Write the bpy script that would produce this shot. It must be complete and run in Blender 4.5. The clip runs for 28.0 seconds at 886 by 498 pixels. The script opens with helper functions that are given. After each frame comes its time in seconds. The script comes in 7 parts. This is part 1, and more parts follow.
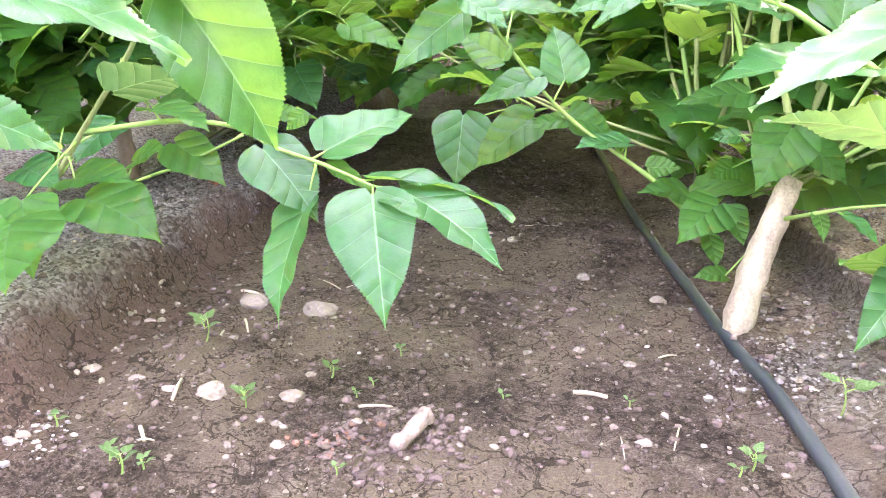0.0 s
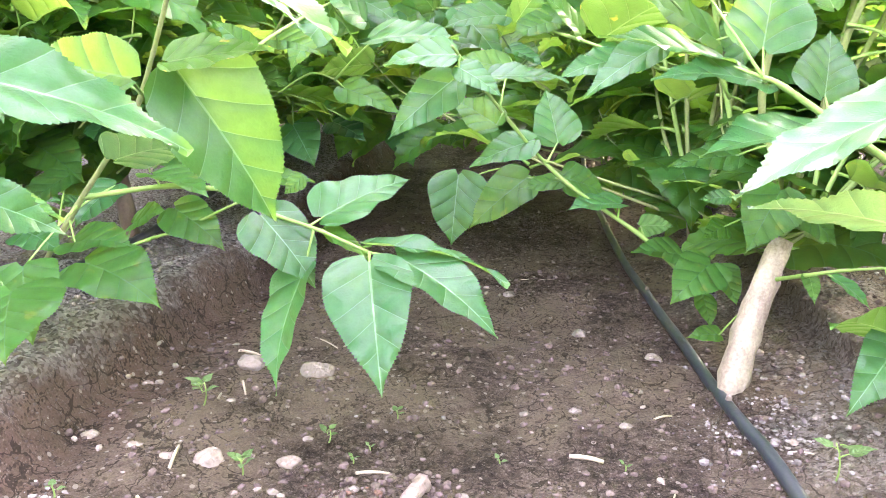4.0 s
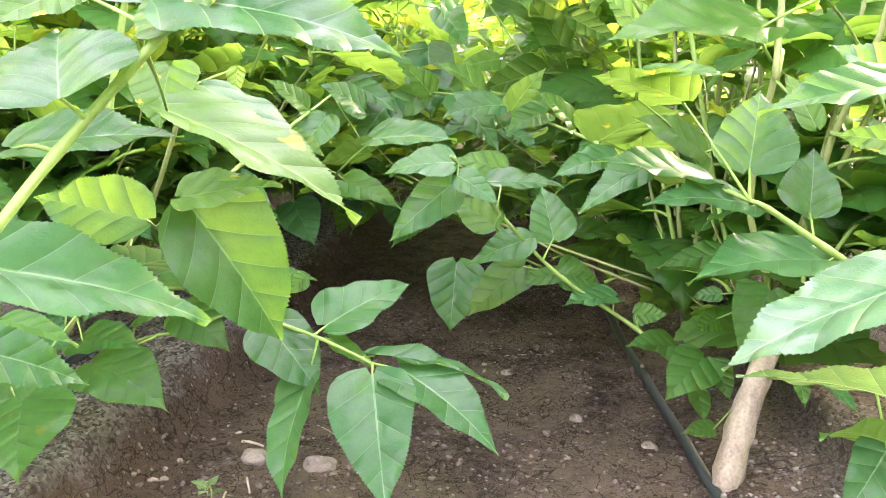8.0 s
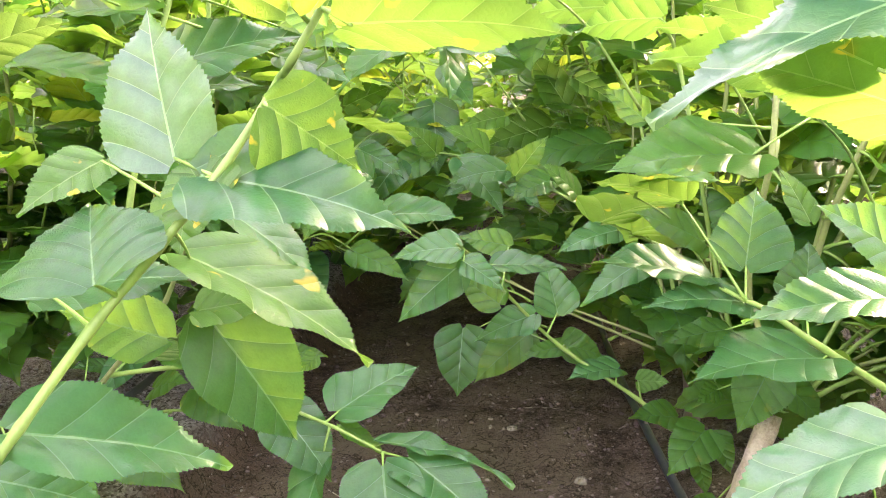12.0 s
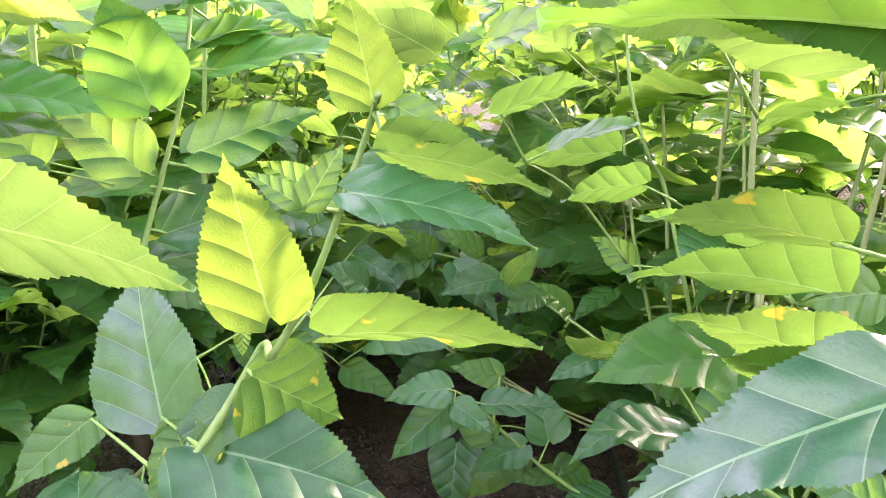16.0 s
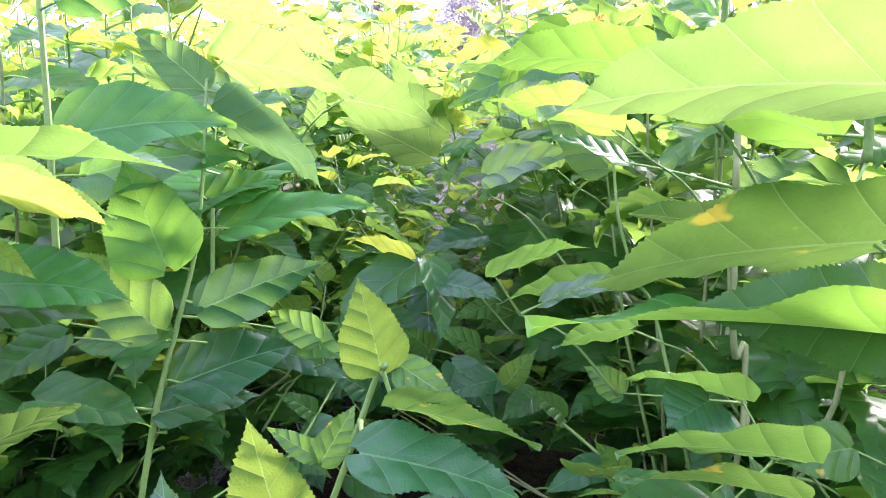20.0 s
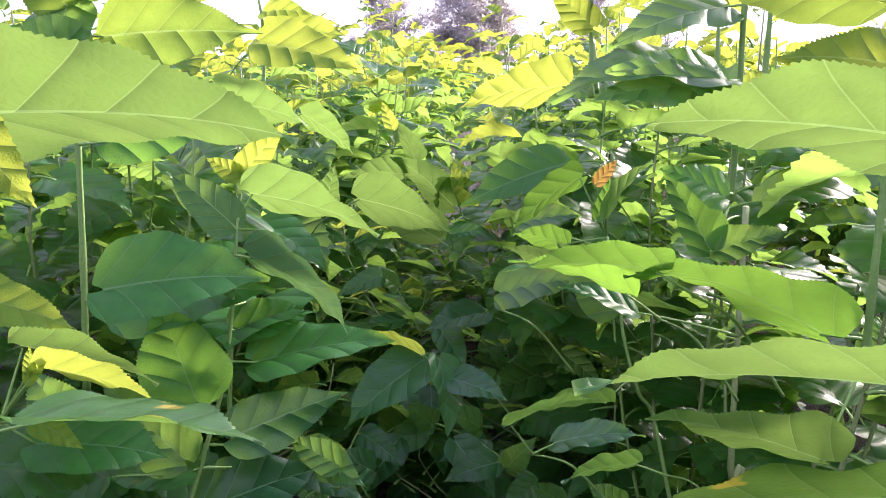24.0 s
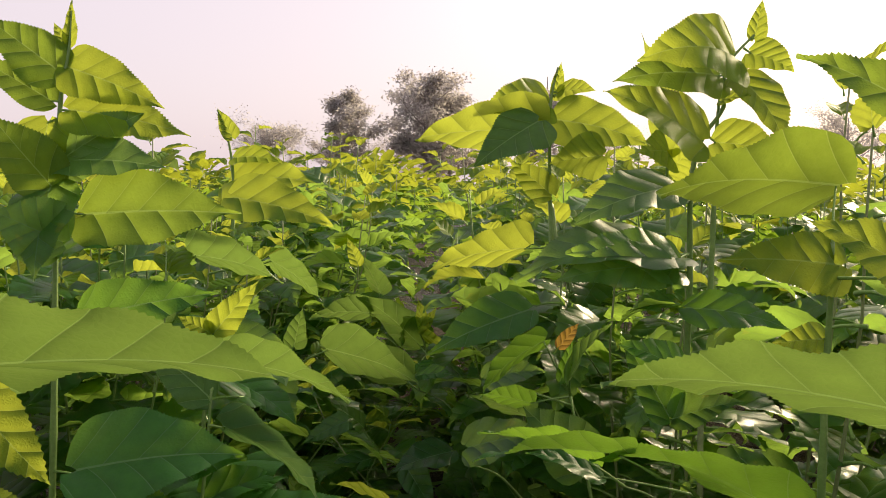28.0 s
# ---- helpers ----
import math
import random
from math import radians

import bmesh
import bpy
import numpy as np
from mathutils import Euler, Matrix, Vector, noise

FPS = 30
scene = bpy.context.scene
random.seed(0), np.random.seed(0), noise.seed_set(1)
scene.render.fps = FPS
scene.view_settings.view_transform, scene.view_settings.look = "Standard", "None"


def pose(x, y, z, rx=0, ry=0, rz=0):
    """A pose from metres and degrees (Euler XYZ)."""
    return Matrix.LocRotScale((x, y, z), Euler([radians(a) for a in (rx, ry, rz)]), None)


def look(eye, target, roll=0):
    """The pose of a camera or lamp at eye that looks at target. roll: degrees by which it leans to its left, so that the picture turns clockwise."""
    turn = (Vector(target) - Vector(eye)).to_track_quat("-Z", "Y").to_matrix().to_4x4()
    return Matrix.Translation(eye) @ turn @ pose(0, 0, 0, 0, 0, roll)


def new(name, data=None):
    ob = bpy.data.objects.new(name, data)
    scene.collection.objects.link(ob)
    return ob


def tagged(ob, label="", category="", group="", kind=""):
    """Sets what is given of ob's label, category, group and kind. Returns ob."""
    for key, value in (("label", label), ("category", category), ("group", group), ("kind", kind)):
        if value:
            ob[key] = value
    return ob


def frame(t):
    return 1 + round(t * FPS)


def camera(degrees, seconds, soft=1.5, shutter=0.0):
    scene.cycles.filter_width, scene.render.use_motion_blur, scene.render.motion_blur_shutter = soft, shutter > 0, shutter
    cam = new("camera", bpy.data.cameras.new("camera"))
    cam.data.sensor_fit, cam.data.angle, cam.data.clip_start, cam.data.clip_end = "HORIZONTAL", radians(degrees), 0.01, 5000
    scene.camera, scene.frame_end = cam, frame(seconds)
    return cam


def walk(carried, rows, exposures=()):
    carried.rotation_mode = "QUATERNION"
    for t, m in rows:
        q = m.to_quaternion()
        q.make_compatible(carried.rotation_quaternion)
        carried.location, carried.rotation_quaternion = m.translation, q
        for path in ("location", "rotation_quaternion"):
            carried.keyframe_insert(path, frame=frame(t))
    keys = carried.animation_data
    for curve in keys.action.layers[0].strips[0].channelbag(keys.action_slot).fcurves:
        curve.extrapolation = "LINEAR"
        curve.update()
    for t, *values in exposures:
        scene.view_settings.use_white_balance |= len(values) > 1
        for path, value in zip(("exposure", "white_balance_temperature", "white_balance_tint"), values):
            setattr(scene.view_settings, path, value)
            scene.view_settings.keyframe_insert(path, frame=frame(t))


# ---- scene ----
LENS = 57.0
cam = camera(LENS, 28.0, soft=0.55)
# seconds, eye, yaw to the left, pitch up, roll; y runs along the furrow
PATH = [
    (0, (0.0000, 0.0000, 0.4907), 6.60, -19.82, 0.31),
    (0.5, (0.0024, -0.0010, 0.4932), 6.60, -19.65, 0.26),
    (1, (0.0024, -0.0027, 0.4943), 6.57, -19.44, 0.30),
    (1.5, (0.0016, -0.0034, 0.4956), 6.52, -19.06, 0.29),
    (2, (0.0031, -0.0030, 0.4976), 6.58, -18.78, 0.30),
    (2.5, (0.0022, -0.0022, 0.5017), 6.53, -18.38, 0.40),
    (3, (0.0021, -0.0023, 0.5058), 6.50, -17.82, 0.22),
    (3.5, (0.0021, -0.0027, 0.5136), 6.45, -17.37, 0.09),
    (5.5, (0.0019, -0.0040, 0.5505), 6.31, -15.86, -0.05),
    (6, (-0.0018, -0.0029, 0.5644), 6.17, -15.67, -0.02),
    (6.5, (-0.0050, -0.0026, 0.5741), 6.05, -15.35, -0.11),
    (7, (-0.0061, -0.0040, 0.5887), 6.05, -14.89, -0.14),
    (7.5, (-0.0047, -0.0041, 0.6057), 6.04, -14.69, -0.23),
    (8, (-0.0042, -0.0089, 0.6181), 6.01, -14.59, -0.20),
    (8.5, (-0.0020, -0.0109, 0.6318), 5.96, -14.59, -0.23),
    (9, (0.0022, -0.0113, 0.6444), 6.09, -14.45, -0.35),
    (9.5, (0.0060, -0.0136, 0.6520), 6.17, -14.20, -0.63),
    (10, (0.0060, -0.0169, 0.6630), 6.13, -14.14, -0.63),
    (10.5, (0.0040, -0.0161, 0.6711), 6.15, -14.13, -0.66),
    (11, (0.0017, -0.0159, 0.6858), 6.35, -14.16, -0.72),
    (11.5, (-0.0013, -0.0151, 0.7036), 6.31, -14.17, -0.70),
    (12, (-0.0040, -0.0164, 0.7280), 6.42, -14.09, -0.66),
    (12.5, (-0.0042, -0.0110, 0.7550), 6.69, -14.05, -0.85),
    (14.5, (0.0126, 0.0016, 0.8516), 7.10, -13.75, -0.99),
    (15, (0.0130, 0.0071, 0.8716), 6.95, -13.45, -0.99),
    (15.5, (0.0153, 0.0095, 0.8868), 6.88, -13.22, -0.98),
    (16, (0.0120, 0.0116, 0.9029), 6.59, -12.97, -0.92),
    (16.5, (0.0085, 0.0137, 0.9187), 6.46, -12.95, -0.79),
    (17, (0.0060, 0.0116, 0.9329), 6.49, -12.69, -0.72),
    (17.5, (0.0050, 0.0099, 0.9535), 6.55, -12.33, -0.64),
    (18, (0.0030, 0.0090, 0.9724), 6.37, -11.87, -0.68),
    (18.5, (0.0049, 0.0031, 0.9915), 6.41, -11.54, -1.04),
    (19, (0.0116, -0.0070, 1.0151), 6.45, -11.34, -1.42),
    (19.5, (0.0087, -0.0053, 1.0324), 6.19, -11.18, -1.70),
    (20, (0.0157, -0.0142, 1.0566), 6.31, -10.89, -1.58),
    (20.5, (0.0139, -0.0127, 1.0879), 6.20, -11.38, -1.40),
    (21, (0.0174, -0.0165, 1.1122), 6.29, -11.41, -1.18),
    (21.5, (0.0134, -0.0263, 1.1329), 6.17, -11.42, -0.95),
    (23.5, (-0.0182, -0.0306, 1.2298), 5.52, -11.69, -0.02),
    (24, (-0.0202, -0.0315, 1.2508), 5.44, -11.33, 0.09),
    (24.5, (-0.0195, -0.0354, 1.2676), 4.99, -11.05, -0.02),
    (25, (-0.0166, -0.0413, 1.2851), 4.54, -10.43, -0.22),
    (25.5, (-0.0167, -0.0416, 1.3011), 4.49, -9.88, -0.26),
    (26, (-0.0176, -0.0418, 1.3117), 4.09, -8.96, -0.23),
    (26.5, (-0.0175, -0.0422, 1.3193), 3.55, -8.16, -0.03),
    (27, (-0.0185, -0.0448, 1.3308), 3.06, -6.46, 0.08),
    (27.5, (-0.0221, -0.0518, 1.3414), 2.74, -5.29, 0.09),
    (28, (-0.0306, -0.0638, 1.3445), 2.60, -4.20, 0.00),
]


def eye_pose(x, y, z, yaw, pitch, roll):
    return pose(x, y, z, 0, 0, yaw) @ pose(0, 0, 0, 90 + pitch, 0, 0) @ pose(0, 0, 0, 0, 0, roll)


walk(cam, [(t, eye_pose(*e, yaw, pitch, roll)) for t, e, yaw, pitch, roll in PATH],
     [(0.0, 5.16, 6000, 30), (3.5, 5.08, 6000, 29), (6.0, 4.93, 6150, 28), (9.0, 4.35, 6650, 24), (12.0, 4.15, 6750, 24), (15.0, 3.55, 6150, 31),
      (17.0, 3.52, 5800, 32), (20.0, 2.9, 5150, 33), (24.0, 1.85, 5350, 31), (26.0, 1.25, 6300, 26), (27.0, 0.85, 6600, 16), (28.0, 0.55, 6850, 13)])

# ---- light: low hazy sun ahead to the right, pale sky ----
SUN_AZ, SUN_EL = 37.0, 25.0
world = bpy.data.worlds.new("world")
scene.world = world
world.use_nodes = True
wn, wl = world.node_tree.nodes, world.node_tree.links
sky = wn.new("ShaderNodeTexSky")
sky.sky_type = "NISHITA"
sky.sun_disc = False
sky.sun_elevation, sky.sun_rotation = radians(SUN_EL), radians(SUN_AZ)
sky.air_density, sky.dust_density, sky.ozone_density = 1.0, 5.0, 1.0
haze = wn.new("ShaderNodeMix")
haze.data_type = "RGBA"
haze.inputs[0].default_value = 0.66
haze.inputs[7].default_value = (7.4, 6.5, 7.2, 1)
wl.new(sky.outputs[0], haze.inputs[6])
bg = wn["Background"]
bg.inputs[1].default_value = 0.1
wl.new(haze.outputs[2], bg.inputs[0])

sun_data = bpy.data.lights.new("sun", "SUN")
sun_data.energy, sun_data.angle, sun_data.color = 4.2, radians(14.0), (1.0, 0.84, 0.55)
sun = new("sun", sun_data)
_az, _el = radians(SUN_AZ), radians(SUN_EL)
SUN_TO = Vector((math.sin(_az) * math.cos(_el), math.cos(_az) * math.cos(_el), math.sin(_el)))
sun.matrix_world = look(SUN_TO * 30, (0, 0, 0))


# ---- materials ----
class Nodes:
    """A small builder for node materials."""

    def __init__(self, name):
        self.mat = bpy.data.materials.new(name)
        self.mat.use_nodes = True
        self.tree = self.mat.node_tree
        self.bsdf = self.tree.nodes["Principled BSDF"]
        self.out = self.tree.nodes["Material Output"]

    def put(self, socket, value):
        if isinstance(value, bpy.types.NodeSocket):
            self.tree.links.new(value, socket)
        elif isinstance(value, (tuple, list)) and len(value) == 3 and socket.type == "RGBA":
            socket.default_value = (*value, 1)
        else:
            socket.default_value = value

    def node(self, kind, **inputs):
        n = self.tree.nodes.new("ShaderNode" + kind)
        for key, value in inputs.items():
            self.put(n.inputs[key], value)
        return n

    def math(self, op, a, b=0.0, c=0.0, clamp=False):
        n = self.tree.nodes.new("ShaderNodeMath")
        n.operation, n.use_clamp = op, clamp
        for k, v in enumerate((a, b, c)):
            self.put(n.inputs[k], v)
        return n.outputs[0]

    def noise(self, scale, detail=4.0, rough=0.6, at=None):
        n = self.node("TexNoise", Scale=scale, Detail=detail, Roughness=rough)
        if at is not None:
            self.tree.links.new(at, n.inputs["Vector"])
        return n.outputs["Fac"]

    def ramp(self, fac, *stops):
        n = self.tree.nodes.new("ShaderNodeValToRGB")
        e = n.color_ramp.elements
        while len(e) < len(stops):
            e.new(0.5)
        for k, (at, c) in enumerate(stops):
            e[k].position, e[k].color = at, (*c, 1) if isinstance(c, tuple) else (c, c, c, 1)
        self.tree.links.new(fac, n.inputs[0])
        return n.outputs[0]

    def mix(self, fac, a, b, how="MIX"):
        n = self.tree.nodes.new("ShaderNodeMix")
        n.data_type, n.blend_type = "RGBA", how
        for k, v in ((0, fac), (6, a), (7, b)):
            self.put(n.inputs[k], v)
        return n.outputs[2]

    def place(self):
        return self.node("TexCoord").outputs["Object"]

    def bump(self, height, strength, distance):
        n = self.node("Bump", Height=height, Strength=strength, Distance=distance)
        self.tree.links.new(n.outputs[0], self.bsdf.inputs["Normal"])
        return n.outputs[0]

    def finish(self, color, rough, metal=0.0, spec=0.5):
        for key, v in (("Base Color", color), ("Roughness", rough), ("Metallic", metal), ("Specular IOR Level", spec)):
            self.put(self.bsdf.inputs[key], v)
        return self.mat


def leaf_material(name, dark, light, glow, pale, per_leaf, thin=0.5, rough=0.36, spots=0.0, clean=False, coat=0.4, spec=0.5):
    """Leaf blade: green tissue with a pale midrib and side veins, lit through when the sun stands behind it.
    The blade's own flat coordinates lie in its UV map."""
    m = Nodes(name)
    uv = m.node("UVMap").outputs[0]
    sep = m.node("SeparateXYZ", Vector=uv)
    u, v = sep.outputs[0], sep.outputs[1]
    au = m.math("ABSOLUTE", m.math("SUBTRACT", u, 0.5))
    info = m.node("ObjectInfo").outputs["Random"] if per_leaf else m.node("NewGeometry").outputs["Random Per Island"]
    at = m.place()
    mottle = m.noise(9.0, 3.0, at=at)
    grain = m.noise(55.0, 3.0, at=at)
    tone = m.math("ADD", m.math("MULTIPLY", info, 0.75), m.math("MULTIPLY", m.math("SUBTRACT", mottle, 0.5), 1.2), clamp=True)
    green = m.ramp(tone, (0.0, dark), (1.0, light))
    lit = m.ramp(tone, (0.0, tuple(c * 0.75 for c in glow)), (1.0, glow))
    # side veins run forward from the midrib and bend to the tip
    stagger = m.math("MULTIPLY", m.math("SIGN", m.math("SUBTRACT", u, 0.5)), 0.045)
    way = m.math("SUBTRACT", m.math("ADD", v, stagger), m.math("MULTIPLY", au, m.math("SUBTRACT", 1.0, m.math("MULTIPLY", au, 0.75))))
    saw = m.math("ABSOLUTE", m.math("SUBTRACT", m.math("FRACT", m.math("MULTIPLY", way, 4.6)), 0.5))
    side = m.math("LESS_THAN", saw, 0.016)
    side_soft = m.math("POWER", m.math("SUBTRACT", 1.0, m.math("MULTIPLY", saw, 2.0), clamp=True), 3.0)
    mid = m.math("LESS_THAN", au, m.math("MULTIPLY_ADD", m.math("SUBTRACT", 1.0, v), 0.007, 0.0025))
    if clean:
        veins, relief = mid, m.math("MULTIPLY", grain, 0.4)
    else:
        web = m.node("TexVoronoi", Vector=uv, Scale=34.0)
        web.feature = "DISTANCE_TO_EDGE"
        net = m.math("LESS_THAN", web.outputs["Distance"], 0.05)
        veins = m.math("MAXIMUM", mid, m.math("MAXIMUM", m.math("MULTIPLY", side, 0.75), m.math("MULTIPLY", net, 0.07)))
        relief = m.math("ADD", m.math("MULTIPLY", side_soft, -0.36), m.math("MULTIPLY_ADD", web.outputs["Distance"], 0.05, m.math("MULTIPLY", grain, 0.02)))
    # quilted shading put into the colour: darker along the side veins, paler between them
    green = m.mix(m.math("MULTIPLY", side_soft, 0.22), green, tuple(0.75 * c for c in dark))
    lit = m.mix(m.math("MULTIPLY", side_soft, 0.15), lit, tuple(0.45 * c for c in glow))
    color = m.mix(m.math("MULTIPLY", veins, 0.46), green, pale)
    lit = m.mix(m.math("MULTIPLY", veins, 0.45), lit, tuple(0.9 * c for c in pale))
    if spots:
        age = m.math("MULTIPLY", m.ramp(m.noise(5.0, 2.0, at=at), (0.66, 0.0), (0.72, 1.0)), spots)
        color, lit = m.mix(age, color, (0.62, 0.47, 0.05)), m.mix(age, lit, (0.7, 0.5, 0.04))
    bump = m.bump(relief, 0.42, 0.02)
    m.finish(color, m.math("MULTIPLY_ADD", mottle, 0.16, rough - 0.08), spec=spec)
    m.put(m.bsdf.inputs["Coat Weight"], 0.0 if clean else coat)
    m.put(m.bsdf.inputs["Coat Roughness"], 0.16)
    back = m.node("BsdfTranslucent", Color=lit)
    m.tree.links.new(bump, back.inputs["Normal"])
    both = m.node("MixShader", Fac=thin)
    m.tree.links.new(m.bsdf.outputs[0], both.inputs[1])
    m.tree.links.new(back.outputs[0], both.inputs[2])
    m.tree.links.new(both.outputs[0], m.out.inputs[0])
    return m.mat


MAT_LEAF = leaf_material("leaf_green", (0.016, 0.085, 0.02), (0.042, 0.165, 0.036), (0.4, 0.64, 0.09), (0.2, 0.36, 0.13), True, thin=0.5, rough=0.4, spots=0.12, coat=0.25, spec=0.2)
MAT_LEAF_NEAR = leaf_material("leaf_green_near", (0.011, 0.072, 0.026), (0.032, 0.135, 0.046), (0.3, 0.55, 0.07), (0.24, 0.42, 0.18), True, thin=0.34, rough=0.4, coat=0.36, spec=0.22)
# copy of the near green with its sheen cut, for leaves meant to look shaded
MAT_LEAF_SHADE = leaf_material("leaf_green_shade", (0.018, 0.105, 0.018), (0.048, 0.195, 0.03), (0.28, 0.52, 0.045), (0.22, 0.38, 0.14), True, thin=0.42, rough=0.42, coat=0.1, spec=0.16)
# sky sheen imitated by a bluer base colour under a strong coat
MAT_LEAF_SHEEN = leaf_material("leaf_sky_sheen", (0.02, 0.085, 0.045), (0.05, 0.15, 0.08), (0.2, 0.36, 0.09), (0.26, 0.42, 0.22), True, thin=0.22, rough=0.38, coat=0.7, spec=0.3)
# brighter copy of the leaf for sunlit shoots, the light put into its colours
MAT_LEAF_LIT = leaf_material("leaf_lit", (0.05, 0.15, 0.022), (0.1, 0.23, 0.034), (0.3, 0.42, 0.045), (0.34, 0.48, 0.15), True, thin=0.56, rough=0.5, coat=0.02, spec=0.12)
# lighter copy of the green leaf, light from behind put into its colours
MAT_LEAF_BACKLIT = leaf_material("leaf_backlit", (0.042, 0.14, 0.026), (0.085, 0.22, 0.04), (0.215, 0.345, 0.06), (0.3, 0.46, 0.16), True, thin=0.46, rough=0.46, coat=0.05, spec=0.3)
MAT_LEAF_YOUNG = leaf_material("leaf_young", (0.07, 0.18, 0.02), (0.13, 0.255, 0.026), (0.5, 0.58, 0.06), (0.36, 0.48, 0.14), True, thin=0.58, rough=0.5, coat=0.02, spec=0.12)
# part shade dimmed into the leaf's colours; the yellow blotches are its own
MAT_LEAF_DIMMED = leaf_material("leaf_dimmed", (0.035, 0.12, 0.02), (0.07, 0.19, 0.032), (0.2, 0.35, 0.05), (0.28, 0.42, 0.14), True, thin=0.44, rough=0.36, spots=0.6, coat=0.2, spec=0.3)
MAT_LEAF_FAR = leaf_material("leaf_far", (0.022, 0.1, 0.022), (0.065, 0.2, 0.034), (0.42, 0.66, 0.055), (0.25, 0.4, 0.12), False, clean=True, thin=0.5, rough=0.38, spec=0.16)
# topmost leaves: young yellow growth and sunlight put into one brighter colour
MAT_LEAF_TOP_LIT = leaf_material("leaf_far_top_lit", (0.09, 0.2, 0.018), (0.17, 0.29, 0.025), (0.52, 0.59, 0.045), (0.36, 0.46, 0.12), False, clean=True, thin=0.52, rough=0.42, spec=0.16)
# distance haze is painted into this colour: far paler and greyer than foliage
MAT_TREE_HAZED = leaf_material("tree_leaf_hazed", (0.42, 0.42, 0.41), (0.58, 0.57, 0.56), (0.7, 0.66, 0.62), (0.3, 0.3, 0.27), False, clean=True, thin=0.62, rough=0.9, spec=0.1)


def stem_material(name, low, high, scale=30.0):
    m = Nodes(name)
    at = m.place()
    stretch = m.node("Mapping", Vector=at, Scale=(1, 1, 0.25)).outputs[0]
    a, b = m.noise(scale, 4.0, at=stretch), m.noise(scale * 7, 3.0, at=at)
    color = m.ramp(m.math("MULTIPLY_ADD", b, 0.35, m.math("MULTIPLY", a, 0.65)), (0.3, low), (0.7, high))
    m.bump(m.math("ADD", a, m.math("MULTIPLY", b, 0.4)), 0.35, 0.004)
    return m.finish(color, 0.55)


MAT_STEM = stem_material("green_stem", (0.11, 0.2, 0.045), (0.22, 0.34, 0.09))
MAT_STEM_OLD = stem_material("grey_green_stem", (0.15, 0.19, 0.07), (0.28, 0.33, 0.14))
MAT_PETIOLE = stem_material("petiole", (0.13, 0.26, 0.05), (0.24, 0.38, 0.09))
MAT_BARK = stem_material("stump_bark", (0.105, 0.08, 0.06), (0.43, 0.375, 0.315), 34.0)
MAT_BARK_DARK = stem_material("bush_bark", (0.1, 0.075, 0.05), (0.22, 0.17, 0.12), 22.0)
# bark paled and greyed too, the same haze put into its colour
MAT_TREE_BARK_HAZED = stem_material("tree_bark_hazed", (0.26, 0.225, 0.22), (0.4, 0.36, 0.355), 3.0)


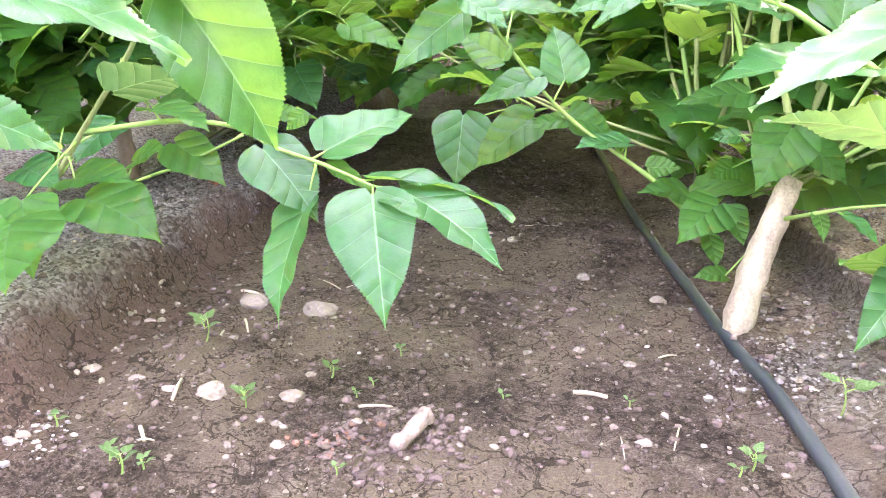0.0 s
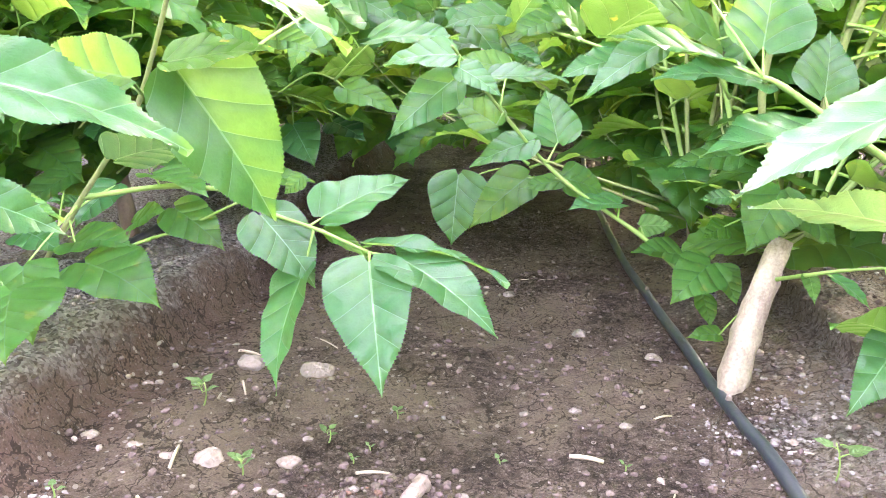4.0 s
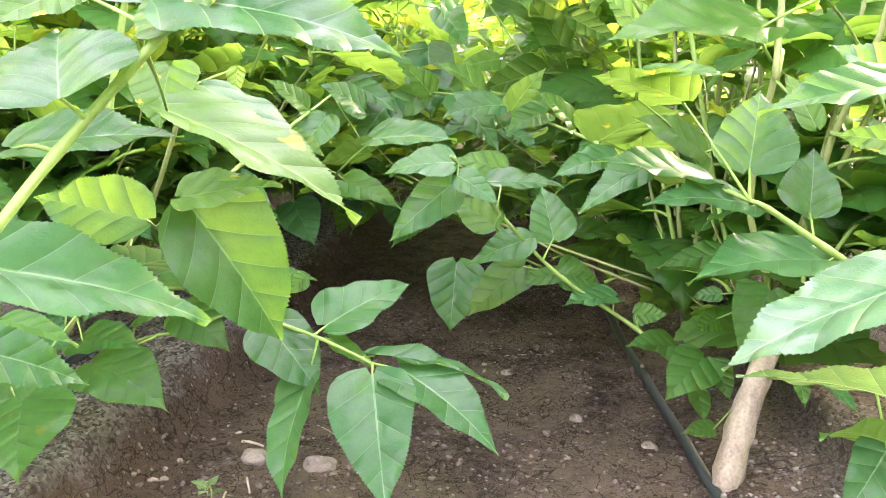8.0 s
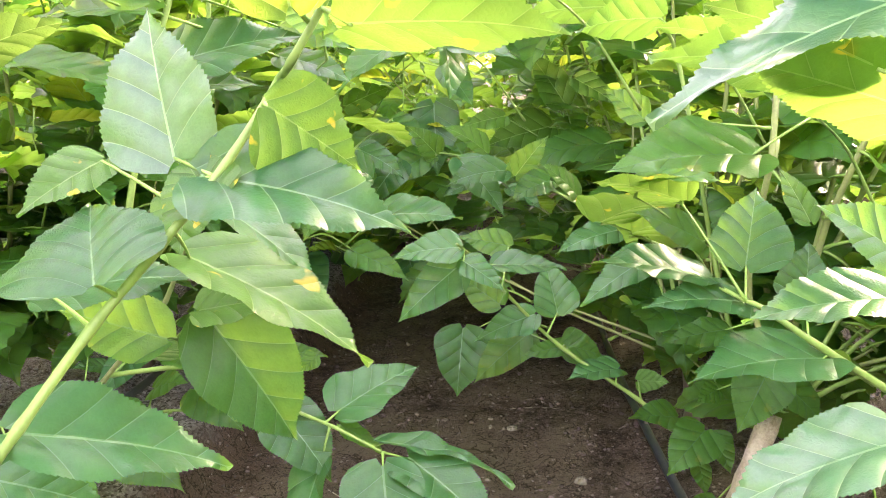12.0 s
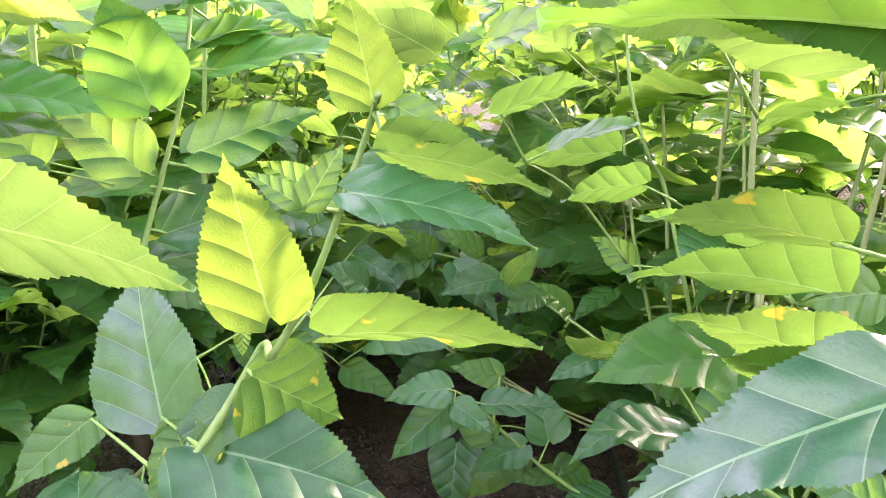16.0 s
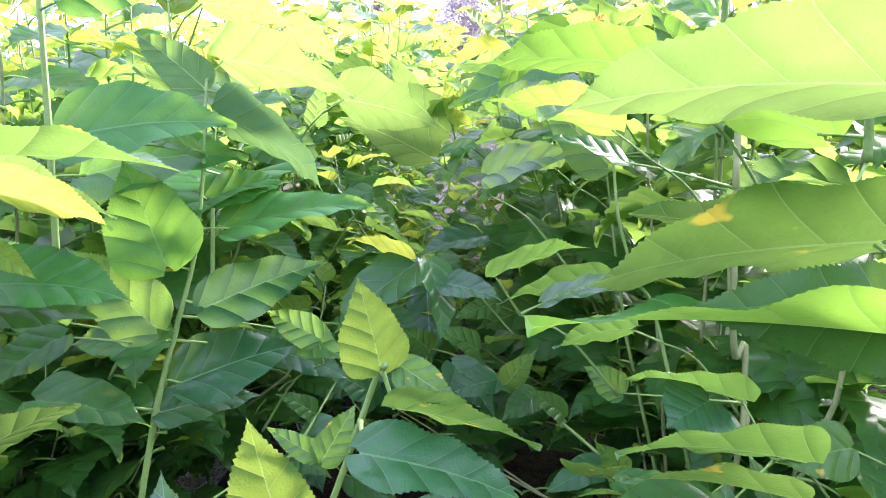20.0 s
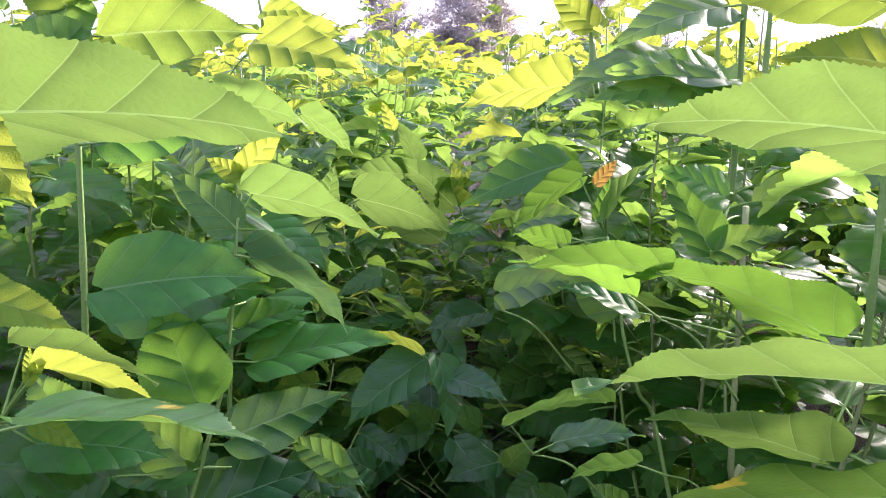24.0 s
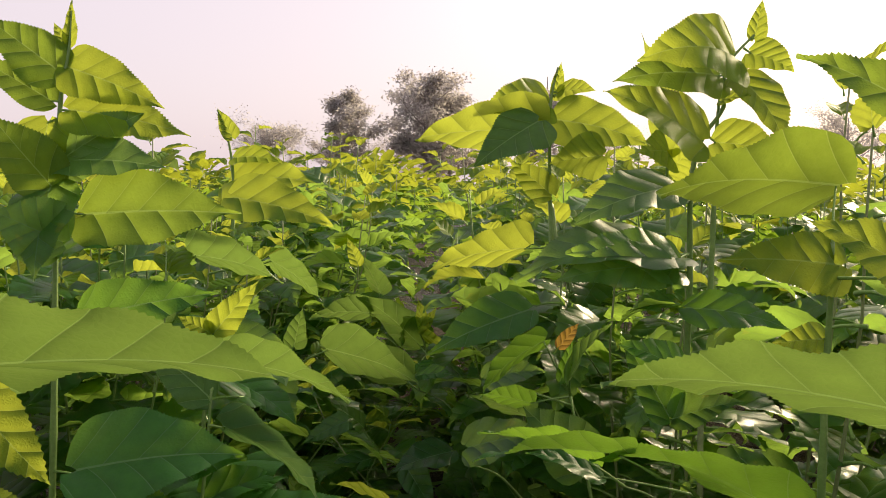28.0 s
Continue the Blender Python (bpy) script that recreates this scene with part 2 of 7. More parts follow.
def soil_material():
    m = Nodes("soil")
    at = m.node("NewGeometry").outputs["Position"]
    sep = m.node("SeparateXYZ", Vector=at)
    big, mid, fine, grit = m.noise(2.7, 3, at=at), m.noise(10, 6, 0.7, at), m.noise(70, 5, 0.75, at), m.noise(420, 2, 0.8, at)
    mixed = m.math("ADD", m.math("MULTIPLY", mid, 0.34), m.math("ADD", m.math("MULTIPLY", fine, 0.4), m.math("MULTIPLY", grit, 0.26)))
    color = m.ramp(mixed, (0.4, (0.016, 0.011, 0.01)), (0.485, (0.082, 0.06, 0.052)), (0.55, (0.15, 0.115, 0.1)), (0.63, (0.3, 0.25, 0.22)))
    # smooth tan silt where water stood
    silt = m.math("MULTIPLY", m.ramp(big, (0.43, 0.0), (0.52, 1.0)), m.ramp(mid, (0.36, 0.35), (0.5, 0.95)))
    color = m.mix(silt, color, m.ramp(grit, (0.3, (0.145, 0.111, 0.088)), (0.7, (0.235, 0.188, 0.15))))
    # raw reddish earth on the side of the raised bed
    raw = m.math("MULTIPLY", m.ramp(m.math("MULTIPLY_ADD", big, 0.12, m.math("MULTIPLY", sep.outputs[0], -1.0)), (0.5, 0.0), (0.58, 0.8)), m.ramp(fine, (0.35, 0.6), (0.6, 1.0)))
    color = m.mix(raw, color, m.ramp(mixed, (0.42, (0.045, 0.026, 0.02)), (0.56, (0.135, 0.086, 0.07))))
    # pale chips of stone and bark; dark specks painted as shade in pores and holes
    chips = m.node("TexVoronoi", Vector=at, Scale=95.0)
    chip = m.math("MULTIPLY", m.math("GREATER_THAN", m.node("SeparateXYZ", Vector=chips.outputs["Color"]).outputs[0], 0.86), m.math("LESS_THAN", chips.outputs["Distance"], 0.3))
    tiny = m.node("TexVoronoi", Vector=at, Scale=330.0)
    speck = m.math("MULTIPLY", m.math("GREATER_THAN", m.node("SeparateXYZ", Vector=tiny.outputs["Color"]).outputs[1], 0.8), m.math("LESS_THAN", tiny.outputs["Distance"], 0.38))
    pore_shade = m.math("MULTIPLY", m.math("LESS_THAN", m.node("SeparateXYZ", Vector=tiny.outputs["Color"]).outputs[2], 0.25), m.ramp(m.noise(24, 3, at=at), (0.42, 0.0), (0.56, 1.0)))
    color = m.mix(m.math("MULTIPLY", pore_shade, 0.7), color, (0.03, 0.021, 0.019))
    color = m.mix(m.math("MULTIPLY", speck, 0.4), color, (0.28, 0.235, 0.215))
    color = m.mix(m.math("MULTIPLY", chip, 0.7), color, (0.4, 0.345, 0.32))
    # pale gritty crust on the beds
    edge = m.math("MULTIPLY_ADD", m.noise(16, 3, at=at), 0.06, m.math("MULTIPLY", sep.outputs[0], -1.0))
    left = m.math("MULTIPLY", m.ramp(edge, (0.595, 0.0), (0.63, 1.0)), m.ramp(edge, (0.95, 1.0), (1.0, 0.5)))
    right = m.math("MULTIPLY", m.ramp(sep.outputs[0], (0.24, 0.0), (0.32, 0.4)), m.ramp(m.noise(6, 4, at=at), (0.45, 0.0), (0.6, 1.0)))
    bed = m.math("MULTIPLY", m.math("MAXIMUM", left, right), m.ramp(m.noise(7, 4, at=at), (0.3, 0.6), (0.5, 1.0)))
    crumbs = m.node("TexVoronoi", Vector=at, Scale=190.0)
    gravel = m.ramp(crumbs.outputs["Color"], (0.2, (0.09, 0.08, 0.083)), (0.8, (0.46, 0.43, 0.445)))
    color = m.mix(bed, color, gravel)
    warp = m.node("VectorMath")
    warp.operation = "MULTIPLY_ADD"
    m.tree.links.new(m.node("TexNoise", Vector=at, Scale=17.0, Detail=4.0).outputs["Color"], warp.inputs[0])
    warp.inputs[1].default_value = (0.09, 0.09, 0.0)
    m.tree.links.new(at, warp.inputs[2])
    lines = []
    for scale, wide, part in ((12.0, 0.012, 0.44), (29.0, 0.02, 0.5)):
        crack = m.node("TexVoronoi", Vector=warp.outputs[0], Scale=scale)
        crack.feature = "DISTANCE_TO_EDGE"
        lines.append(m.math("MULTIPLY", m.math("LESS_THAN", crack.outputs["Distance"], wide), m.math("GREATER_THAN", m.noise(scale * 0.4, 3, at=at), part)))
    line = m.math("MULTIPLY", m.math("MAXIMUM", *lines), m.math("SUBTRACT", 1.0, bed, clamp=True))
    # shade inside the cracks painted as dark lines
    color = m.mix(m.math("MULTIPLY", line, 0.72), color, (0.024, 0.017, 0.015))
    h = m.math("ADD", m.math("MULTIPLY", mid, 0.9), m.math("ADD", m.math("MULTIPLY", fine, 0.9), m.math("MULTIPLY", grit, 0.55)))
    h = m.math("SUBTRACT", h, m.math("MULTIPLY", line, 0.7))
    h = m.math("SUBTRACT", h, m.math("MULTIPLY", bed, m.math("MULTIPLY", crumbs.outputs["Distance"], 0.8)))
    m.bump(h, 1.0, 0.04)
    return m.finish(color, 0.92, spec=0.2)


def stone_material(name, low, high):
    m = Nodes(name)
    at = m.place()
    a, b = m.noise(25, 5, at=at), m.noise(140, 3, at=at)
    info = m.math("MULTIPLY_ADD", m.node("NewGeometry").outputs["Random Per Island"], 0.7, m.math("MULTIPLY", m.node("ObjectInfo").outputs["Random"], 0.3))
    color = m.ramp(m.math("ADD", m.math("MULTIPLY", a, 0.6), m.math("MULTIPLY", info, 0.55)), (0.3, low), (0.85, high))
    color = m.mix(m.ramp(b, (0.5, 0.0), (0.7, 0.6)), color, (0.1, 0.075, 0.065))
    m.bump(m.math("ADD", a, m.math("MULTIPLY", b, 0.5)), 0.9, 0.01)
    return m.finish(color, 0.85, spec=0.25)


MAT_SOIL = soil_material()
MAT_STONE = stone_material("stone", (0.1, 0.085, 0.08), (0.25, 0.22, 0.21))
MAT_CLOD = stone_material("clod", (0.035, 0.025, 0.025), (0.125, 0.096, 0.096))
MAT_ROOT = stone_material("root", (0.14, 0.105, 0.1), (0.34, 0.285, 0.27))
MAT_PALE = stone_material("pale_grit", (0.11, 0.088, 0.08), (0.31, 0.27, 0.25))
MAT_GRAVEL = stone_material("grey_gravel", (0.09, 0.08, 0.082), (0.37, 0.345, 0.355))
MAT_BARK_BITS = stone_material("bark_bits", (0.07, 0.035, 0.028), (0.26, 0.15, 0.125))
MAT_STRAW = stem_material("straw", (0.24, 0.2, 0.155), (0.45, 0.4, 0.33), 60.0)
MAT_ORANGE = leaf_material("scorched_leaf", (0.26, 0.13, 0.03), (0.42, 0.25, 0.05), (0.5, 0.3, 0.05), (0.45, 0.3, 0.12), True, thin=0.5, rough=0.5, coat=0.0)
MAT_DRY = stem_material("dry_leaf", (0.2, 0.07, 0.05), (0.34, 0.14, 0.09), 30.0)


def pipe_material():
    m = Nodes("black_polythene")
    at = m.place()
    dust = m.math("MULTIPLY", m.noise(30, 5, 0.7, at), m.ramp(m.noise(5, 3, at=at), (0.35, 0.4), (0.7, 1.0)))
    color = m.mix(m.ramp(dust, (0.3, 0.0), (0.62, 0.12)), (0.018, 0.024, 0.034), (0.15, 0.14, 0.14))
    m.bump(m.noise(240, 2, at=at), 0.15, 0.002)
    return m.finish(color, m.math("MULTIPLY_ADD", dust, 0.5, 0.3))


MAT_PIPE = pipe_material()


# ---- building helpers ----
def mesh_of(name, verts, faces, mats, uvs=None, mat_index=None, smooth=True):
    me = bpy.data.meshes.new(name)
    me.from_pydata([tuple(v) for v in verts], [], faces)
    for mat in mats:
        me.materials.append(mat)
    if mat_index is not None:
        me.polygons.foreach_set("material_index", mat_index)
    me.polygons.foreach_set("use_smooth", [smooth] * len(me.polygons))
    if uvs is not None:
        loops = np.empty(len(me.loops), dtype=np.int32)
        me.loops.foreach_get("vertex_index", loops)
        me.uv_layers.new(name="UVMap").data.foreach_set("uv", np.asarray(uvs, dtype=np.float32)[loops].ravel())
    me.update()
    return me


def part_mesh(name, me, parent, m=None, label=""):
    ob = new(name, me)
    ob.parent = parent
    if m is not None:
        ob.matrix_basis = m
    return tagged(ob, label)


def tube(points, radii, sides=7, wobble=0.0, rng=None):
    """Vertices and faces of a tapered tube along points, closed at both ends."""
    pts = [Vector(p) for p in points]
    verts, faces, side = [], [], None
    for k, p in enumerate(pts):
        d = (pts[min(k + 1, len(pts) - 1)] - pts[max(k - 1, 0)]).normalized()
        if side is None:
            side = d.cross(Vector((0.3, 0.9, 0.2))).normalized()
        side = (side - d * side.dot(d)).normalized()
        other = d.cross(side)
        for s in range(sides):
            a = 2 * math.pi * s / sides
            r = radii[k] * (1 + (rng.uniform(-wobble, wobble) if rng else 0))
            verts.append(p + (side * math.cos(a) + other * math.sin(a)) * r)
    for k in range(len(pts) - 1):
        for s in range(sides):
            a, b = k * sides + s, k * sides + (s + 1) % sides
            faces.append((a, b, b + sides, a + sides))
    faces.append(tuple(reversed(range(sides))))
    faces.append(tuple(range((len(pts) - 1) * sides, len(pts) * sides)))
    return verts, faces


def bend(a, b, sag=(0, 0, 0), n=6):
    """A curve from a to b, drawn aside by sag in its middle."""
    a, b, s = Vector(a), Vector(b), Vector(sag)
    return [a.lerp(b, k / n) + s * (4 * (k / n) * (1 - k / n)) for k in range(n + 1)]


# half widths along the blade: a rounded one with a long drip tip, and a straighter kite-like one
OUTLINE_V = [0.0, 0.02, 0.06, 0.12, 0.2, 0.3, 0.4, 0.5, 0.6, 0.7, 0.78, 0.85, 0.91, 0.96, 1.0]
OUTLINE_DRIP = [0.05, 0.2, 0.335, 0.43, 0.49, 0.5, 0.487, 0.455, 0.395, 0.295, 0.188, 0.096, 0.044, 0.017, 0.0]
OUTLINE_KITE = [0.07, 0.27, 0.42, 0.485, 0.5, 0.475, 0.43, 0.375, 0.31, 0.238, 0.17, 0.107, 0.055, 0.021, 0.0]


def blade(rows, cols, width=0.8, fold=0.2, curl=0.5, wave=0.02, relief=0.0025, teeth=0.016, twist=0.0, lobe=0.08, drip=None, seed=0):
    """A mulberry leaf blade, base at the origin and tip at (0, 1, 0), upper side to +z: a heart-shaped, saw-edged, pointed
    sheet, folded along the midrib, puckered between the veins and curled downwards. Returns vertices, faces and flat coordinates."""
    rng = np.random.default_rng(seed)
    v = np.linspace(0, 1, rows + 1)
    drip = rng.uniform(0.0, 0.6) if drip is None else drip
    half = (np.interp(v, OUTLINE_V, OUTLINE_DRIP) * drip + np.interp(v, OUTLINE_V, OUTLINE_KITE) * (1 - drip)) * width
    tooth = np.where(np.arange(rows + 1) % 2 == 1, 1.0, -0.5) * teeth * np.clip(np.sin(math.pi * np.clip(v, 0, 0.97)) * 1.6, 0, 1)
    u = np.linspace(-1, 1, cols + 1)
    V, U = np.meshgrid(v, u, indexing="ij")
    edge = np.abs(U) ** 6
    lean = 1 + rng.uniform(-0.08, 0.08) * np.sign(U) + 0.03 * np.sin(V * 13 + rng.uniform(0, 6) + 2 * np.sign(U)) * np.abs(U)
    x = U * (half[:, None] + tooth[:, None] * edge) * lean
    y = V - lobe * np.abs(U) ** 1.6 * (1 - V) ** 7 + tooth[:, None] * edge * 1.1
    ax = np.abs(x)
    vein = np.abs(np.sin(math.pi * 4.6 * (y + 0.045 * np.sign(x) - ax * (1.0 - 0.75 * ax)) + math.pi / 2))
    z = relief * (vein ** 0.7 - 0.5) * np.clip(ax * 9, 0, 1) * (1 - V ** 3)
    z += wave * np.sin(V * 9 + rng.uniform(0, 6) + np.sign(U) * rng.uniform(0.3, 2)) * np.abs(U) ** 2
    z += wave * 0.7 * np.sin(V * 21 + rng.uniform(0, 6) + U) * np.abs(U) ** 4
    # folding up along the midrib, then the twist and the downward curl along it
    f = fold * (1 - 0.4 * V)
    x3, z3 = x * np.cos(f), z + ax * np.sin(f) - 0.35 * ax ** 2
    tw = twist * V
    x3, z3 = x3 * np.cos(tw) - z3 * np.sin(tw), x3 * np.sin(tw) + z3 * np.cos(tw)
    ang = -curl * (V - 0.15) * np.clip(0.4 + V, 0, 1.3)
    s = np.linspace(0, 1, 41)
    a0 = -curl * (s - 0.15) * np.clip(0.4 + s, 0, 1.3)
    cy, cz = np.r_[0, np.cumsum(np.cos(a0[1:]) / 40)], np.r_[0, np.cumsum(np.sin(a0[1:]) / 40)]
    py, pz = np.interp(V, s, cy) + (y - V), np.interp(V, s, cz)
    Y, Z = py - np.sin(ang) * z3, pz + np.cos(ang) * z3
    # chord to the y axis
    L, t = math.hypot(cy[-1], cz[-1]), math.atan2(cz[-1], cy[-1])
    Y, Z, X = (Y * math.cos(t) + Z * math.sin(t)) / L, (Z * math.cos(t) - Y * math.sin(t)) / L, x3 / L
    verts = np.stack([X, Y, Z], -1).reshape(-1, 3)
    uvs = np.stack([x + 0.5, y], -1).reshape(-1, 2)
    c = cols + 1
    faces = [(r * c + k, r * c + k + 1, (r + 1) * c + k + 1, (r + 1) * c + k) for r in range(rows) for k in range(cols)]
    return verts, faces, uvs


def leaf_mesh(name, mat, rows, cols, petiole=((0, -0.34, -0.12), 0.016), **shape):
    """A blade with its petiole, as one mesh."""
    verts, faces, uvs = blade(rows, cols, **shape)
    verts, n = [tuple(v) for v in verts], len(verts)
    index = [0] * len(faces)
    if petiole:
        end, r = petiole
        tv, tf = tube(bend((0, 0.015, -0.004), end, (0, 0, 0.03), 4), [r * 0.8, r * 0.8, r * 0.9, r, r * 1.5], 5)
        faces = faces + [tuple(i + n for i in f) for f in tf]
        index += [1] * len(tf)
        verts += [tuple(v) for v in tv]
        uvs = np.r_[uvs, np.full((len(tv), 2), 0.5)]
    return mesh_of(name, verts, faces, [mat, MAT_PETIOLE], uvs, index)


def frame_of(base, way, up, size):
    """The pose of a leaf at base that points along way with its upper side to up."""
    y = Vector(way).normalized()
    x = y.cross(Vector(up)).normalized()
    z = x.cross(y)
    m = Matrix((x, y, z)).transposed().to_4x4()
    return Matrix.Translation(base) @ m @ Matrix.Diagonal((size, size, size, 1))


# ---- the ground: one sheet of soil with furrows between raised beds ----
PITCH, MIDDLE = 1.27, -0.2


def smooth(a, b, x):
    t = min(1.0, max(0.0, (x - a) / (b - a)))
    return t * t * (3 - 2 * t)


def ground(x, y, fine=True):
    s = (x - MIDDLE + PITCH / 2) % PITCH - PITCH / 2
    wander = 0.035 * noise.noise((0.0, y * 1.7, 3.1)) + 0.018 * noise.noise((5.0, y * 6, 3.1))
    bed = smooth(-0.325, -0.395, s + wander) * 0.09 if s < 0 else smooth(0.4, 0.8, s + wander) * 0.09
    far = smooth(4, 9, max(abs(x), y))
    h = bed * (1 - far) + 0.05 * far + min(0.03, max(-0.045, 0.08 * (1.05 - y)))
    if fine and far < 1:
        p = Vector((x, y, 0.0))
        h += (1 - far) * (0.016 * noise.noise(p * 3.5) + 0.011 * noise.noise(p * 13) + 0.007 * abs(noise.noise(p * 29)) + 0.005 * noise.noise(p * 61) * (1 + 7 * bed))
    return h


def grown(start, stop, step, growth, limit):
    """Coordinates in even steps from start to stop, then ever wider to the limits on both sides."""
    inner = list(np.arange(start, stop, step))
    right, left, d = [inner[-1]], [inner[0]], step
    while right[-1] < limit or left[-1] > -limit:
        d = min(d * growth, 60)
        right.append(right[-1] + d), left.append(left[-1] - d)
    return left[:0:-1] + inner + right[1:]


xs, ys = grown(-1.25, 0.85, 0.011, 1.09, 500), grown(0.5, 2.1, 0.011, 1.09, 500)
verts = [(x, y, ground(x, y)) for y in ys for x in xs]
nx = len(xs)
faces = [(j * nx + i, j * nx + i + 1, (j + 1) * nx + i + 1, (j + 1) * nx + i) for j in range(len(ys) - 1) for i in range(nx - 1)]
soil = tagged(new("ground", mesh_of("ground", verts, faces, [MAT_SOIL])), "bare brown furrow soil with gritty raised beds", "soil", kind="structure")


# ---- mulberry bushes ----
SHAPES = [dict(width=w, fold=f, curl=c, wave=a, twist=t, lobe=lo, seed=k) for k, (w, f, c, a, t, lo) in enumerate((
    (0.74, 0.2, 1.0, 0.025, 0.1, 0.08), (0.78, 0.35, 1.25, 0.03, -0.15, 0.1), (0.66, 0.5, 0.7, 0.02, 0.2, 0.06),
    (0.76, 0.15, 1.5, 0.035, -0.1, 0.1), (0.64, 0.6, 1.05, 0.03, 0.0, 0.05), (0.8, 0.25, 0.8, 0.025, 0.25, 0.12)))]
LEAVES = [leaf_mesh("leaf", MAT_LEAF, 22, 6, **s) for s in SHAPES]
YOUNG = [leaf_mesh("young_leaf", MAT_LEAF_YOUNG, 18, 4, petiole=((0, -0.22, -0.1), 0.018), **dict(s, curl=s["curl"] * 0.6, fold=s["fold"] + 0.25)) for s in SHAPES[:4]]
BUSHES = "mulberry bushes in rows"


def shoot_curve(foot, top, lean, rng, n=9):
    foot, top = Vector(foot), Vector(top)
    out = Vector((lean[0], lean[1], 0))
    pts = []
    for k in range(n + 1):
        s = k / n
        p = foot.lerp(top, s) + out * (4 * s * (1 - s) * 0.25)
        if 0 < k < n:
            p += Vector((rng.uniform(-1, 1), rng.uniform(-1, 1), 0)) * 0.008
        pts.append(p)
    return pts


def along(pts, s):
    f = min(max(s, 0), 0.9999) * (len(pts) - 1)
    k = int(f)
    return pts[k].lerp(pts[k + 1], f - k), (pts[k + 1] - pts[k]).normalized()


def stem(parent, pts, r0, r1, mat=None):
    n = len(pts) - 1
    v, f = tube(pts, [r0 + (r1 - r0) * (k / n) ** 0.9 for k in range(n + 1)], 7)
    o = parent.matrix_basis.translation
    return part_mesh("stem", mesh_of("stem", [p - o for p in v], f, [mat or MAT_STEM]), parent)


def put_leaf(parent, me, base, way, up, size, label=""):
    ob = new("leaf", me)
    ob.parent = parent
    ob.matrix_basis = Matrix.Translation(-parent.matrix_basis.translation) @ frame_of(base, way, up, size)
    return tagged(ob, label)


def allowed(p):
    """Growth is kept out of the camera's near view and the open mouth of the furrow; what reaches in there is set leaf
    by leaf.
    """
    if p.x ** 2 + p.y ** 2 < 0.16 or -0.1 < p.y < 0.55 and abs(p.x + 0.08) < 0.22 + 0.8 * max(p.y, 0.0):
        return False
    if p.y < 1.15 and -0.62 - 0.1 * p.z < p.x < 0.42 - 0.05 * p.z or p.y < 1.5 and -0.5 < p.x < 0.22:
        return False
    if p.z < 0.42 and p.y < 1.6 and -0.52 < p.x < 0.2 or p.z < 0.16 and p.y < 2.2 and -0.42 < p.x < 0.1:
        return False
    if p.z < 0.07 + ground(p.x, p.y, False):
        return False
    return True


def foliage(pts, size, rng, first=0.14, gap=0.058):
    """Where the leaves of a shoot sit: node, way, upper side, size and youth, set round it in turn by 144 degrees."""
    length = sum((b - a).length for a, b in zip(pts, pts[1:]))
    turn, s = rng.uniform(0, 6.28), first
    out = []
    while s < 1.0:
        p, d = along(pts, s)
        turn += 2.51 + rng.uniform(-0.35, 0.35)
        near_top = smooth(0.8, 1.0, s)
        side = Vector((math.cos(turn), math.sin(turn), 0))
        rise = rng.uniform(-0.75, 0.1) + 0.6 * near_top
        way = (side + Vector((0, 0, rise))).normalized()
        up = (Vector((0, 0, 1)) - side * rng.uniform(-0.5, 0.3) + Vector((rng.uniform(-0.4, 0.4), rng.uniform(-0.4, 0.4), 0))).normalized()
        out.append((p, way, up, size * rng.uniform(0.75, 1.2) * (1 - 0.6 * near_top), near_top))
        s += gap * rng.uniform(0.75, 1.3) / length * (1 - 0.45 * near_top)
    return out


def stump(parent, foot, top, r, rng, mat=None):
    """A short gnarled trunk, cut back year by year."""
    pts = bend(foot, top, (rng.uniform(-0.01, 0.01), rng.uniform(-0.01, 0.01), 0), 12)
    rad = [r * (1.1 - 0.22 * k / 12 + 0.13 * noise.noise((k * 0.9, r * 50, foot[0] * 9))) for k in range(13)]
    rad[0], rad[-1] = r * 0.95, r * 0.75
    v, f = tube(pts, rad, 13, 0.14, rng)
    o = parent.matrix_basis.translation
    part_mesh("trunk", mesh_of("trunk", [p - o for p in v], f, [mat or MAT_BARK_DARK]), parent)


def bush_root(x, y, label, z=None):
    root = new("mulberry_bush")
    root.matrix_basis = Matrix.Translation((x, y, (ground(x, y) if z is None else z) - 0.015))
    return tagged(root, label, "bush", BUSHES)


def hang_leaf(root, me, node, way, up, big):
    """A leaf at its node, swung round the stem until allowed() takes it."""
    for turn in (0, 2.5, -2.5, 1.3, -1.3):
        w = Matrix.Rotation(turn, 3, "Z") @ way
        base = node + w * big * 0.34
        if allowed(base) and allowed(base + w * big):
            put_leaf(root, me, base, w, up, big)
            return


def overhang(root, head, inward, rng, count):
    """Low leafy side shoots that arch out over the furrow and droop."""
    for k in range(count):
        end = head + Vector((inward * rng.uniform(0.15, 0.8), rng.uniform(-0.32, 0.36), rng.uniform(-0.02, 0.3)))
        pts = [p + Vector((0, 0, 0.09 * 4 * s * (1 - s))) for p, s in ((head.lerp(end, j / 9), j / 9) for j in range(10))]
        if not all(allowed(p) for p in pts[4:]):
            continue
        stem(root, pts, 0.004, 0.0014)
        for p, way, up, big, youth in foliage(pts, 0.135, rng, first=0.25, gap=0.04):
            hang_leaf(root, rng.choice(YOUNG) if youth > 0.5 else rng.choice(LEAVES), p, way, up, big)


